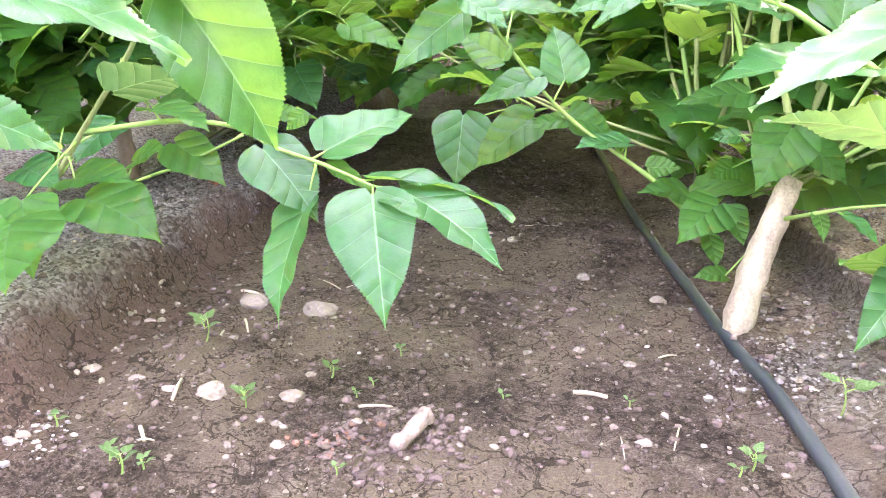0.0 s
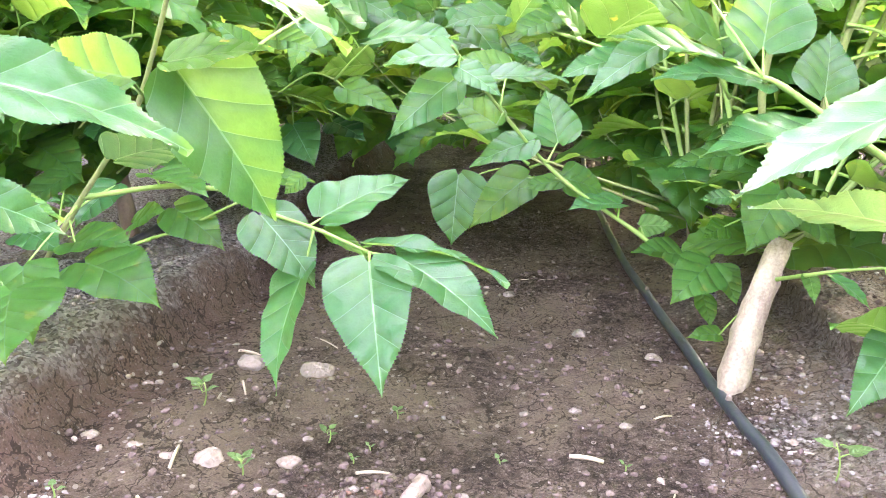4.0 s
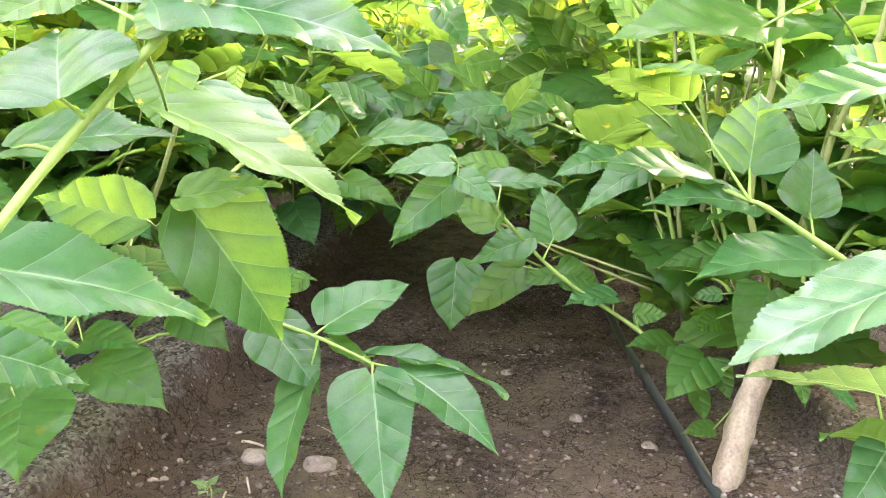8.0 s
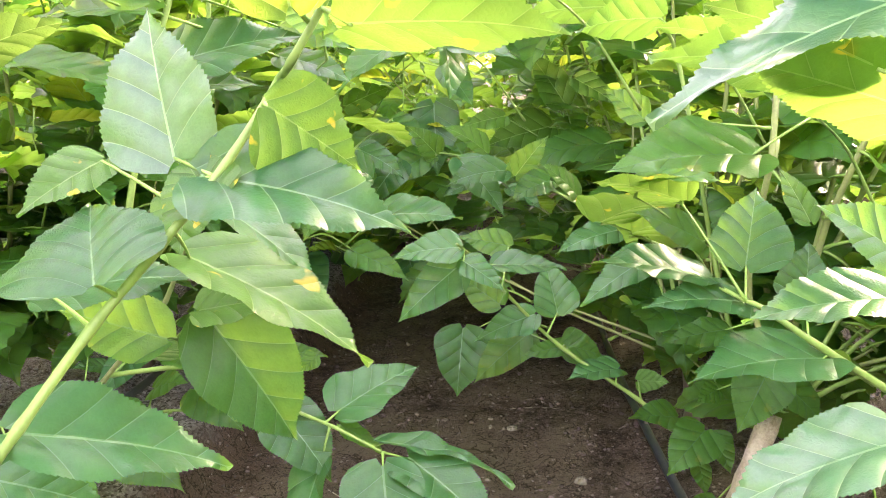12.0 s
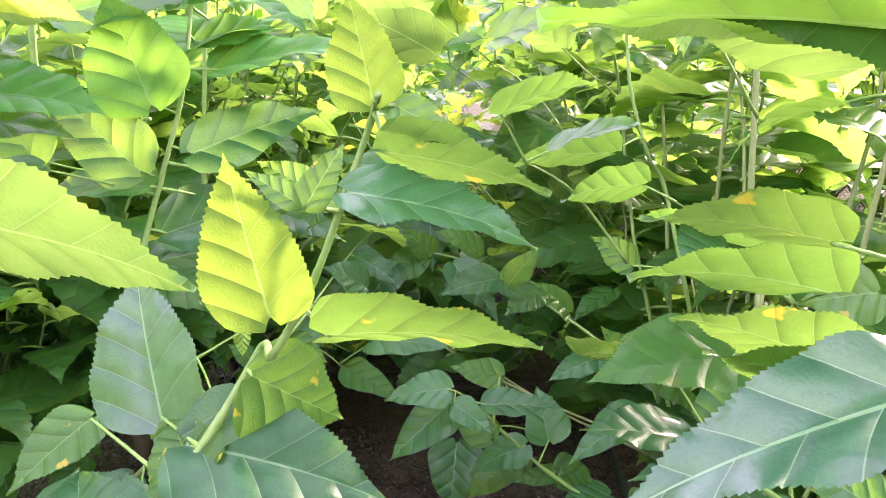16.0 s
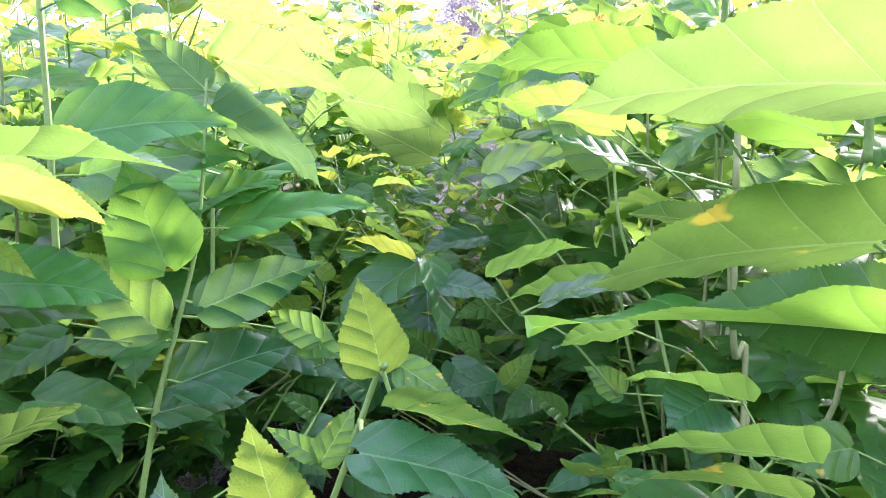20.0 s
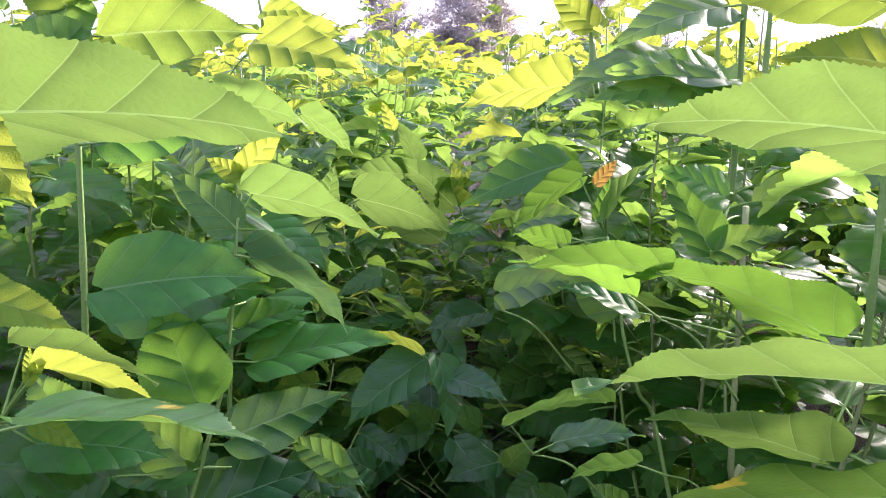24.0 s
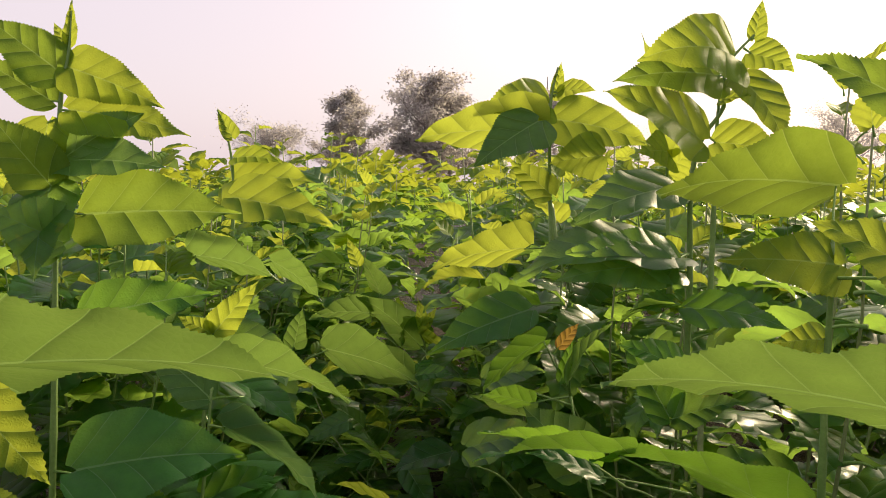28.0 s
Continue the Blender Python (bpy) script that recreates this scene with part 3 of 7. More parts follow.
def add_shoots(root, x, y, rng, stems, tall, spread, head, inward=0.0, size=0.165, slim=1.0):
    """Leafy shoots from a stump's head: most upright, some short and low."""
    for k in range(stems):
        a = 6.28 * k / stems + rng.uniform(-0.5, 0.5)
        low, twig = k % 3 == 2, k % 6 == 5
        h = tall * (rng.uniform(0.22, 0.42) if twig else rng.uniform(0.35, 0.62) if low else rng.uniform(0.8, 1.05))
        reach = spread * (rng.uniform(1.1, 1.7) if low else rng.uniform(0.4, 1.1))
        out = Vector((math.cos(a), math.sin(a), 0)) * reach + Vector((inward * (rng.uniform(0.7, 1.5) if low else rng.uniform(0.2, 1)), 0, 0))
        top = Vector((x, y, h + 0.05)) + out
        pts = shoot_curve(head - Vector((0, 0, rng.uniform(0, 0.05))), top, out, rng)
        if not all(allowed(p) for p in pts[4:]):
            continue
        stem(root, pts, slim * (rng.uniform(0.003, 0.004) if low else rng.uniform(0.0045, 0.006)), 0.0014, rng.choice((MAT_STEM, MAT_STEM_OLD)))
        for p, way, up, big, youth in foliage(pts, size, rng, first=0.13 * slim, gap=0.047):
            me = rng.choice(YOUNG) if youth > 0.35 else rng.choice(LEAVES)
            hang_leaf(root, me, p, way, up, big)


def bush(x, y, seed, stems=9, tall=1.42, spread=0.4, inward=0.0, low=0, hang=0):
    """A mulberry bush of several leafy shoots on a low stump."""
    rng = random.Random(seed)
    root = bush_root(x, y, "leafy green mulberry bush with upright shoots on a low stump")
    foot = root.matrix_basis.translation.copy()
    head = foot + Vector((rng.uniform(-0.05, 0.05), rng.uniform(-0.05, 0.05), rng.uniform(0.14, 0.24)))
    stump(root, foot, head, rng.uniform(0.014, 0.02), rng)
    add_shoots(root, x, y, rng, stems, tall, spread, head, inward)
    if low:
        add_shoots(root, x, y, rng, low, 0.62, 0.42, head, inward)
    overhang(root, head, math.copysign(0.75, inward), rng, hang)


ROWS_X = [MIDDLE + PITCH * (k + 0.5) - 0.12 for k in (-2, -1, 0, 1)]
seed = 100
for row, x in enumerate(ROWS_X):
    for k in range(0, 7 if row in (1, 2) else 4):
        y = 0.35 + 0.58 * k + (0.2 if row % 2 else 0)
        seed += 1
        if row in (1, 2) and k == 1:
            continue
        bush(x + 0.05 * math.sin(seed * 7), y, seed, low=(5 if k < 4 else 3) if row in (1, 2) and k > 1 else 0, hang=(9 if k < 4 else 5) if row in (1, 2) and k > 1 else 0, tall=1.5 if row == 1 and k > 2 else 1.34 if row == 1 and k > 1 else 1.44 if row == 2 and k > 2 else 1.38, stems=13 if row in (1, 2) else 8, spread=0.4, inward=0.2 * (1 if x < MIDDLE else -1) if row in (1, 2) and k > 1 else 0.0)


# ---- the two bushes beside the camera, shoot by shoot and leaf by leaf ----
bush_left = bush_root(-0.98, 1.2, "leafy mulberry bush with a low branch hanging over the furrow")
bush_right = bush_root(0.285, 1.03, "leafy mulberry bush on a pale cut-back stump beside the drip pipe")
KINDS = {"t": MAT_LEAF_LIT, "n": MAT_LEAF_NEAR, "m": MAT_LEAF_SHADE, "s": MAT_LEAF_SHEEN, "g": MAT_LEAF, "y": MAT_LEAF_YOUNG, "b": MAT_LEAF_BACKLIT, "d": MAT_ORANGE, "o": MAT_LEAF_DIMMED}
_count = [0]


def shoot(parent, r0, r1, mat, pts):
    """A stem through the given places, rounded, thicker at its nodes."""
    p = [Vector(q) for q in pts]
    fine = []
    for k in range(len(p) - 1):
        a, b, c, d = p[max(k - 1, 0)], p[k], p[k + 1], p[min(k + 2, len(p) - 1)]
        for j in range(5):
            t = j / 5
            fine.append(0.5 * (2 * b + (c - a) * t + (2 * a - 5 * b + 4 * c - d) * t * t + (3 * b - 3 * c + d - a) * t ** 3))
    fine.append(p[-1])
    n = len(fine) - 1
    radii = [0.82 * (r0 + (r1 - r0) * k / n) * (1.18 if k % 5 == 0 else 1.0) for k in range(n + 1)]
    v, f = tube(fine, radii, 9)
    o = parent.matrix_basis.translation
    part_mesh("stem", mesh_of("stem", [q - o for q in v], f, [mat]), parent)


def leaf(parent, base, tip, up, width, fold, curl, kind, node):
    """One leaf from its base to its tip, its petiole rising from a node of the stem."""
    _count[0] += 1
    base, tip, node = Vector(base), Vector(tip), Vector(node)
    size = (tip - base).length
    m = frame_of(base, tip - base, up, size)
    verts, faces, uvs = blade(2 * int(min(48, max(16, size * 250))), 10, width=width, fold=fold, curl=curl, wave=0.018, teeth=min(0.0011 / size, 0.0085), relief=0.0036, lobe=0.07, drip=0.1 if kind in "by" else None, seed=_count[0])
    verts, n = [tuple(v) for v in verts], len(verts)
    index = [0] * len(faces)
    end = m.inverted() @ node
    r = 0.0016 / size
    tv, tf = tube(bend((0, 0.02, -0.004), end, (0, 0, 0.02 * end.length), 6), [r * 0.8, r * 0.8, r * 0.85, r * 0.9, r, r * 1.1, r * 1.5], 6)
    faces = faces + [tuple(i + n for i in f) for f in tf]
    index += [1] * len(tf)
    verts += [tuple(v) for v in tv]
    uvs = np.r_[uvs, np.full((len(tv), 2), 0.5)]
    me = mesh_of("leaf", verts, faces, [KINDS[kind], MAT_PETIOLE], uvs, index)
    ob = new("leaf", me)
    ob.parent = parent
    ob.matrix_basis = Matrix.Translation(-parent.matrix_basis.translation) @ m
    return ob


stump(bush_right, (0.270, 1.018, 0.005), (0.338, 1.09, 0.215), 0.0182, random.Random(3), MAT_BARK)
stump(bush_left, (-1.0, 1.25, 0.06), (-0.98, 1.23, 0.28), 0.026, random.Random(4), MAT_BARK)
for root, x, y in ((bush_left, -0.98, 1.2), (bush_right, 0.36, 1.03)):
    add_shoots(root, x, y + 0.12, random.Random(int(y * 100)), 10, 1.4, 0.38, Vector((x, y + 0.16, 0.25)))
    add_shoots(root, x, y + 0.12, random.Random(int(y * 77)), 8, 0.6, 0.45, Vector((x, y + 0.16, 0.2)), slim=0.5)

overhang(bush_left, Vector((-0.98, 1.3, 0.24)), 0.75, random.Random(8), 8)
overhang(bush_right, Vector((0.37, 1.1, 0.22)), 0.6, random.Random(10), 5)

shoot(bush_right, 0.007, 0.003, MAT_STEM_OLD, [(0.335, 0.56, 0.02), (0.325, 0.53, 0.3), (0.318, 0.505, 0.6), (0.315, 0.5, 0.9), (0.315, 0.5, 1.2), (0.316, 0.502, 1.4)])
shoot(bush_left, 0.007, 0.003, MAT_STEM_OLD, [(-0.5, 0.56, 0.03), (-0.485, 0.53, 0.3), (-0.474, 0.505, 0.6), (-0.47, 0.5, 0.9), (-0.47, 0.5, 1.3)])
shoot(bush_right, 0.0042, 0.0018, MAT_STEM, [(0.213, 1.199, 0.420), (0.147, 1.279, 0.436), (0.063, 1.402, 0.462), (-0.095, 1.602, 0.498), (-0.253, 1.691, 0.507), (-0.348, 1.570, 0.478)])
shoot(bush_left, 0.0042, 0.0018, MAT_STEM, [(-0.476, 1.062, 0.376), (-0.424, 1.136, 0.436), (-0.371, 1.258, 0.488), (-0.349, 1.585, 0.537), (-0.295, 1.811, 0.583)])
shoot(bush_left, 0.0046, 0.0024, MAT_STEM, [(-0.341, 0.410, 0.470), (-0.321, 0.419, 0.498), (-0.288, 0.457, 0.551), (-0.251, 0.484, 0.598), (-0.212, 0.523, 0.653), (-0.182, 0.550, 0.705), (-0.157, 0.497, 0.718), (-0.130, 0.506, 0.765), (-0.108, 0.517, 0.822), (-0.091, 0.519, 0.866), (-0.078, 0.480, 0.885)])
shoot(bush_left, 0.0054, 0.0034, MAT_STEM_OLD, [(-0.762, 1.107, 0.099), (-0.648, 1.062, 0.234), (-0.545, 1.005, 0.338), (-0.481, 0.962, 0.406), (-0.385, 0.886, 0.564)])
shoot(bush_left, 0.005, 0.002, MAT_STEM, [(-0.622, 1.052, 0.257), (-0.493, 1.043, 0.278), (-0.376, 0.984, 0.285), (-0.317, 0.933, 0.274), (-0.247, 0.905, 0.261), (-0.182, 0.878, 0.244)])
shoot(bush_left, 0.004, 0.002, MAT_STEM, [(-0.725, 1.111, 0.097), (-0.587, 1.100, 0.172), (-0.475, 1.025, 0.222), (-0.376, 1.000, 0.271)])
shoot(bush_left, 0.0054, 0.002, MAT_STEM, [(-0.484, 0.884, 0.520), (-0.449, 0.899, 0.678), (-0.425, 0.921, 0.773), (-0.401, 0.943, 0.867), (-0.390, 0.965, 0.969), (-0.386, 0.987, 1.078)])
shoot(bush_left, 0.0061, 0.002, MAT_STEM, [(-0.618, 0.996, 0.830), (-0.609, 1.000, 1.018), (-0.603, 1.002, 1.173), (-0.601, 1.015, 1.348), (-0.596, 1.023, 1.462), (-0.585, 1.029, 1.531), (-0.581, 1.033, 1.584)])
shoot(bush_left, 0.0048, 0.0017, MAT_STEM, [(-0.495, 1.198, 0.675), (-0.484, 1.234, 0.957), (-0.476, 1.259, 1.085), (-0.482, 1.268, 1.130)])
shoot(bush_left, 0.006, 0.002, MAT_STEM, [(-0.645, 1.897, 1.089), (-0.636, 1.910, 1.255), (-0.637, 1.920, 1.393), (-0.654, 1.926, 1.490), (-0.675, 1.929, 1.538)])
shoot(bush_right, 0.0061, 0.0048, MAT_STEM_OLD, [(0.346, 1.142, 0.195), (0.335, 1.144, 0.293), (0.307, 1.157, 0.395), (0.318, 1.120, 0.592), (0.309, 1.098, 0.563), (0.315, 1.131, 0.693), (0.293, 1.107, 0.706), (0.286, 1.103, 1.089), (0.268, 1.028, 0.929)])
shoot(bush_right, 0.0054, 0.002, MAT_STEM, [(0.327, 1.158, 0.186), (0.304, 1.213, 0.288), (0.281, 1.260, 0.393), (0.237, 1.254, 0.581), (0.207, 1.280, 0.712), (0.178, 1.251, 0.761), (0.149, 1.250, 0.858), (0.141, 1.266, 0.943), (0.117, 1.203, 1.003), (0.103, 1.124, 1.042)])
shoot(bush_right, 0.005, 0.002, MAT_STEM, [(0.262, 1.193, 0.115), (0.215, 1.177, 0.145), (0.164, 1.185, 0.188), (0.044, 1.179, 0.272), (-0.031, 1.146, 0.357), (-0.084, 1.102, 0.431), (-0.105, 1.046, 0.467)])
shoot(bush_right, 0.0054, 0.002, MAT_STEM, [(0.084, 1.245, 1.233), (0.085, 1.272, 1.318), (0.090, 1.219, 1.243), (0.080, 1.223, 1.309), (0.078, 1.230, 1.402), (0.079, 1.226, 1.481), (0.090, 1.230, 1.533)])
shoot(bush_right, 0.0054, 0.002, MAT_STEM, [(0.248, 1.035, 1.105), (0.252, 1.044, 1.219), (0.248, 1.033, 1.348), (0.261, 1.038, 1.408), (0.291, 1.043, 1.453), (0.294, 1.047, 1.505), (0.331, 1.052, 1.548)])
shoot(bush_right, 0.0054, 0.002, MAT_STEM, [(0.284, 1.062, 1.170), (0.289, 1.071, 1.294), (0.293, 1.080, 1.418), (0.299, 1.086, 1.488)])
shoot(bush_right, 0.0054, 0.0027, MAT_STEM, [(0.325, 0.779, 0.983), (0.322, 0.774, 1.057), (0.322, 0.772, 1.170), (0.322, 0.768, 1.240), (0.323, 0.771, 1.291)])
shoot(bush_right, 0.006, 0.0025, MAT_STEM, [(0.318, 1.444, 1.153), (0.314, 1.454, 1.298), (0.312, 1.464, 1.433)])
shoot(bush_right, 0.004, 0.0015, MAT_STEM, [(0.324, 1.074, 0.163), (0.338, 0.996, 0.196), (0.367, 0.953, 0.218), (0.410, 0.912, 0.237)])
shoot(bush_right, 0.006, 0.003, MAT_STEM, [(0.437, 0.894, 0.318), (0.317, 0.881, 0.396), (0.255, 0.885, 0.437), (0.234, 0.885, 0.446)])
shoot(bush_left, 0.0026, 0.0014, MAT_STEM, [(-0.760, 0.983, 0.139), (-0.689, 0.930, 0.178), (-0.630, 0.868, 0.174)])
shoot(bush_left, 0.0026, 0.0014, MAT_STEM, [(-0.707, 0.861, 0.281), (-0.636, 0.808, 0.320), (-0.577, 0.746, 0.316)])
shoot(bush_right, 0.0026, 0.0014, MAT_STEM, [(0.028, 1.478, 0.198), (-0.044, 1.425, 0.237), (-0.102, 1.363, 0.233)])
shoot(bush_left, 0.0026, 0.0014, MAT_STEM, [(-0.448, 1.414, 0.365), (-0.376, 1.361, 0.404), (-0.318, 1.299, 0.400)])
shoot(bush_left, 0.0026, 0.0014, MAT_STEM, [(-0.451, 1.215, 0.238), (-0.380, 1.162, 0.277), (-0.321, 1.100, 0.273)])
shoot(bush_right, 0.0026, 0.0014, MAT_STEM, [(0.465, 0.630, 0.362), (0.394, 0.577, 0.402), (0.335, 0.515, 0.397)])
shoot(bush_right, 0.0026, 0.0014, MAT_STEM, [(0.465, 0.630, 0.364), (0.394, 0.577, 0.464), (0.335, 0.515, 0.509)])
shoot(bush_right, 0.0026, 0.0014, MAT_STEM, [(0.406, 0.960, 0.509), (0.335, 0.907, 0.609), (0.276, 0.845, 0.654)])
shoot(bush_right, 0.0026, 0.0014, MAT_STEM, [(0.528, 0.987, 0.495), (0.457, 0.934, 0.595), (0.398, 0.872, 0.640)])
shoot(bush_left, 0.0026, 0.0014, MAT_STEM, [(-0.497, 0.857, 0.401), (-0.426, 0.803, 0.440), (-0.367, 0.742, 0.436)])
shoot(bush_left, 0.0026, 0.0014, MAT_STEM, [(-0.620, 0.630, 0.293), (-0.548, 0.577, 0.332), (-0.490, 0.515, 0.328)])
shoot(bush_left, 0.0026, 0.0014, MAT_STEM, [(-0.394, 0.429, 0.681), (-0.323, 0.376, 0.781), (-0.264, 0.314, 0.826)])
shoot(bush_left, 0.0026, 0.0014, MAT_STEM, [(-0.679, 0.826, 0.765), (-0.608, 0.773, 0.864), (-0.549, 0.711, 0.910)])
shoot(bush_left, 0.0026, 0.0014, MAT_STEM, [(-0.700, 0.815, 0.536), (-0.629, 0.762, 0.636), (-0.570, 0.700, 0.681)])
shoot(bush_right, 0.0026, 0.0014, MAT_STEM, [(-0.021, 1.523, 0.588), (-0.092, 1.469, 0.688), (-0.151, 1.408, 0.733)])
shoot(bush_left, 0.0026, 0.0014, MAT_STEM, [(-0.386, 1.097, 0.566), (-0.315, 1.044, 0.666), (-0.256, 0.982, 0.711)])
shoot(bush_left, 0.0026, 0.0014, MAT_STEM, [(-0.443, 0.443, 1.088), (-0.371, 0.390, 1.188), (-0.313, 0.328, 1.233)])
shoot(bush_right, 0.0026, 0.0014, MAT_STEM, [(0.313, 1.139, 0.585), (0.241, 1.086, 0.685), (0.183, 1.024, 0.730)])
shoot(bush_right, 0.0026, 0.0014, MAT_STEM, [(0.248, 1.082, 0.402), (0.177, 1.029, 0.502), (0.118, 0.967, 0.547)])
shoot(bush_right, 0.0026, 0.0014, MAT_STEM, [(0.286, 0.891, 0.900), (0.215, 0.838, 1.000), (0.156, 0.776, 1.045)])
shoot(bush_right, 0.0026, 0.0014, MAT_STEM, [(0.131, 1.060, 0.644), (0.059, 1.007, 0.744), (0.001, 0.945, 0.789)])
shoot(bush_right, 0.0026, 0.0014, MAT_STEM, [(0.280, 1.052, 0.830), (0.209, 0.999, 0.930), (0.150, 0.937, 0.975)])
shoot(bush_left, 0.0026, 0.0014, MAT_STEM, [(-0.686, 1.653, 1.159), (-0.615, 1.600, 1.259), (-0.556, 1.538, 1.304)])
shoot(bush_left, 0.0026, 0.0014, MAT_STEM, [(-0.484, 1.553, 0.881), (-0.413, 1.500, 0.981), (-0.354, 1.438, 1.026)])
shoot(bush_right, 0.0026, 0.0014, MAT_STEM, [(-0.027, 1.982, 0.804), (-0.098, 1.929, 0.904), (-0.157, 1.867, 0.949)])
shoot(bush_left, 0.0026, 0.0014, MAT_STEM, [(-0.430, 2.064, 0.868), (-0.359, 2.011, 0.968), (-0.300, 1.949, 1.013)])
shoot(bush_left, 0.0026, 0.0014, MAT_STEM, [(-0.640, 1.767, 1.033), (-0.569, 1.714, 1.133), (-0.510, 1.652, 1.178)])
shoot(bush_left, 0.0026, 0.0014, MAT_STEM, [(-0.732, 1.563, 1.054), (-0.661, 1.510, 1.154), (-0.602, 1.448, 1.199)])
shoot(bush_right, 0.0026, 0.0014, MAT_STEM, [(0.235, 1.693, 0.938), (0.164, 1.640, 1.038), (0.105, 1.578, 1.083)])
shoot(bush_right, 0.0026, 0.0014, MAT_STEM, [(-0.036, 1.856, 0.747), (-0.107, 1.803, 0.846), (-0.166, 1.741, 0.892)])
shoot(bush_left, 0.0026, 0.0014, MAT_STEM, [(-0.597, 1.836, 0.801), (-0.526, 1.783, 0.901), (-0.467, 1.721, 0.946)])
shoot(bush_left, 0.0026, 0.0014, MAT_STEM, [(-0.438, 1.735, 0.695), (-0.366, 1.682, 0.795), (-0.308, 1.620, 0.840)])
shoot(bush_right, 0.0026, 0.0014, MAT_STEM, [(0.081, 1.351, 0.753), (0.009, 1.298, 0.853), (-0.049, 1.236, 0.898)])
shoot(bush_left, 0.0026, 0.0014, MAT_STEM, [(-0.504, 2.266, 0.943), (-0.432, 2.213, 1.043), (-0.374, 2.151, 1.088)])
shoot(bush_left, 0.0026, 0.0014, MAT_STEM, [(-0.454, 2.366, 0.857), (-0.383, 2.313, 0.957), (-0.324, 2.251, 1.002)])
shoot(bush_right, 0.0026, 0.0014, MAT_STEM, [(0.214, 2.028, 0.386), (0.143, 1.975, 0.486), (0.085, 1.913, 0.531)])
shoot(bush_left, 0.0026, 0.0014, MAT_STEM, [(-0.408, 2.004, 0.547), (-0.337, 1.951, 0.647), (-0.279, 1.889, 0.692)])
shoot(bush_left, 0.0026, 0.0014, MAT_STEM, [(-0.600, 1.994, 0.343), (-0.529, 1.941, 0.382), (-0.470, 1.879, 0.378)])
shoot(bush_right, 0.0026, 0.0014, MAT_STEM, [(0.332, 1.760, 0.393), (0.260, 1.707, 0.432), (0.202, 1.645, 0.428)])
shoot(bush_left, 0.0026, 0.0014, MAT_STEM, [(-0.372, 2.148, 0.352), (-0.300, 2.095, 0.452), (-0.242, 2.033, 0.497)])
shoot(bush_left, 0.0026, 0.0014, MAT_STEM, [(-0.636, 2.133, 0.401), (-0.565, 2.080, 0.501), (-0.506, 2.018, 0.546)])
shoot(bush_right, 0.0026, 0.0014, MAT_STEM, [(0.096, 1.974, 0.400), (0.025, 1.921, 0.500), (-0.034, 1.859, 0.545)])
shoot(bush_right, 0.0026, 0.0014, MAT_STEM, [(0.217, 1.906, 0.489), (0.146, 1.853, 0.589), (0.087, 1.791, 0.634)])
shoot(bush_left, 0.0026, 0.0014, MAT_STEM, [(-0.655, 1.791, 0.394), (-0.584, 1.738, 0.433), (-0.525, 1.676, 0.429)])
shoot(bush_right, 0.0026, 0.0014, MAT_STEM, [(0.225, 1.583, 0.738), (0.153, 1.530, 0.838), (0.095, 1.468, 0.883)])
shoot(bush_right, 0.0026, 0.0014, MAT_STEM, [(0.089, 2.124, 0.495), (0.018, 2.071, 0.595), (-0.041, 2.009, 0.640)])
shoot(bush_right, 0.0026, 0.0014, MAT_STEM, [(0.072, 1.938, 0.564), (0.001, 1.885, 0.664), (-0.058, 1.823, 0.709)])
shoot(bush_left, 0.0026, 0.0014, MAT_STEM, [(-0.989, 1.500, 0.245), (-0.918, 1.447, 0.284), (-0.859, 1.385, 0.280)])
shoot(bush_left, 0.0026, 0.0014, MAT_STEM, [(-1.131, 1.548, 0.227), (-1.059, 1.495, 0.266), (-1.001, 1.433, 0.262)])
shoot(bush_left, 0.0026, 0.0014, MAT_STEM, [(-0.884, 1.587, 0.255), (-0.812, 1.534, 0.294), (-0.754, 1.472, 0.290)])
shoot(bush_left, 0.0026, 0.0014, MAT_STEM, [(-0.773, 1.425, 0.212), (-0.702, 1.372, 0.251), (-0.643, 1.310, 0.247)])
shoot(bush_left, 0.0026, 0.0014, MAT_STEM, [(-0.754, 1.697, 0.226), (-0.682, 1.644, 0.265), (-0.624, 1.582, 0.261)])
shoot(bush_left, 0.0026, 0.0014, MAT_STEM, [(-0.784, 1.829, 0.314), (-0.713, 1.776, 0.353), (-0.654, 1.714, 0.349)])
leaf(bush_left, (-0.176, 0.846, 0.243), (-0.140, 0.720, 0.142), (0.08, -0.70, 0.71), 0.6, 0.25, 0.5, "n", (-0.182, 0.878, 0.244))
leaf(bush_left, (-0.266, 0.899, 0.212), (-0.272, 0.787, 0.103), (-0.47, -0.76, 0.45), 0.48, 0.5, 0.5, "n", (-0.254, 0.908, 0.263))
leaf(bush_left, (-0.149, 0.870, 0.243), (-0.028, 0.771, 0.191), (0.19, -0.32, 0.93), 0.55, 0.3, 0.4, "n", (-0.182, 0.878, 0.244))
leaf(bush_left, (-0.187, 0.899, 0.247), (-0.020, 0.855, 0.218), (-0.01, 0.07, 1.00), 0.26, 0.4, 0.5, "n", (-0.195, 0.883, 0.248))
leaf(bush_left, (-0.324, 0.924, 0.272), (-0.249, 0.885, 0.196), (0.21, -0.51, 0.83), 0.8, 0.35, 0.4, "n", (-0.317, 0.933, 0.274))
leaf(bush_left, (-0.250, 0.932, 0.270), (-0.155, 1.017, 0.301), (0.03, -0.37, 0.93), 0.72, 0.34, 0.3, "n", (-0.261, 0.910, 0.264))
leaf(bush_left, (-0.243, 0.918, 0.258), (-0.185, 0.912, 0.220), (0.02, -0.20, 0.98), 0.5, 0.3, 0.3, "g", (-0.247, 0.905, 0.261))
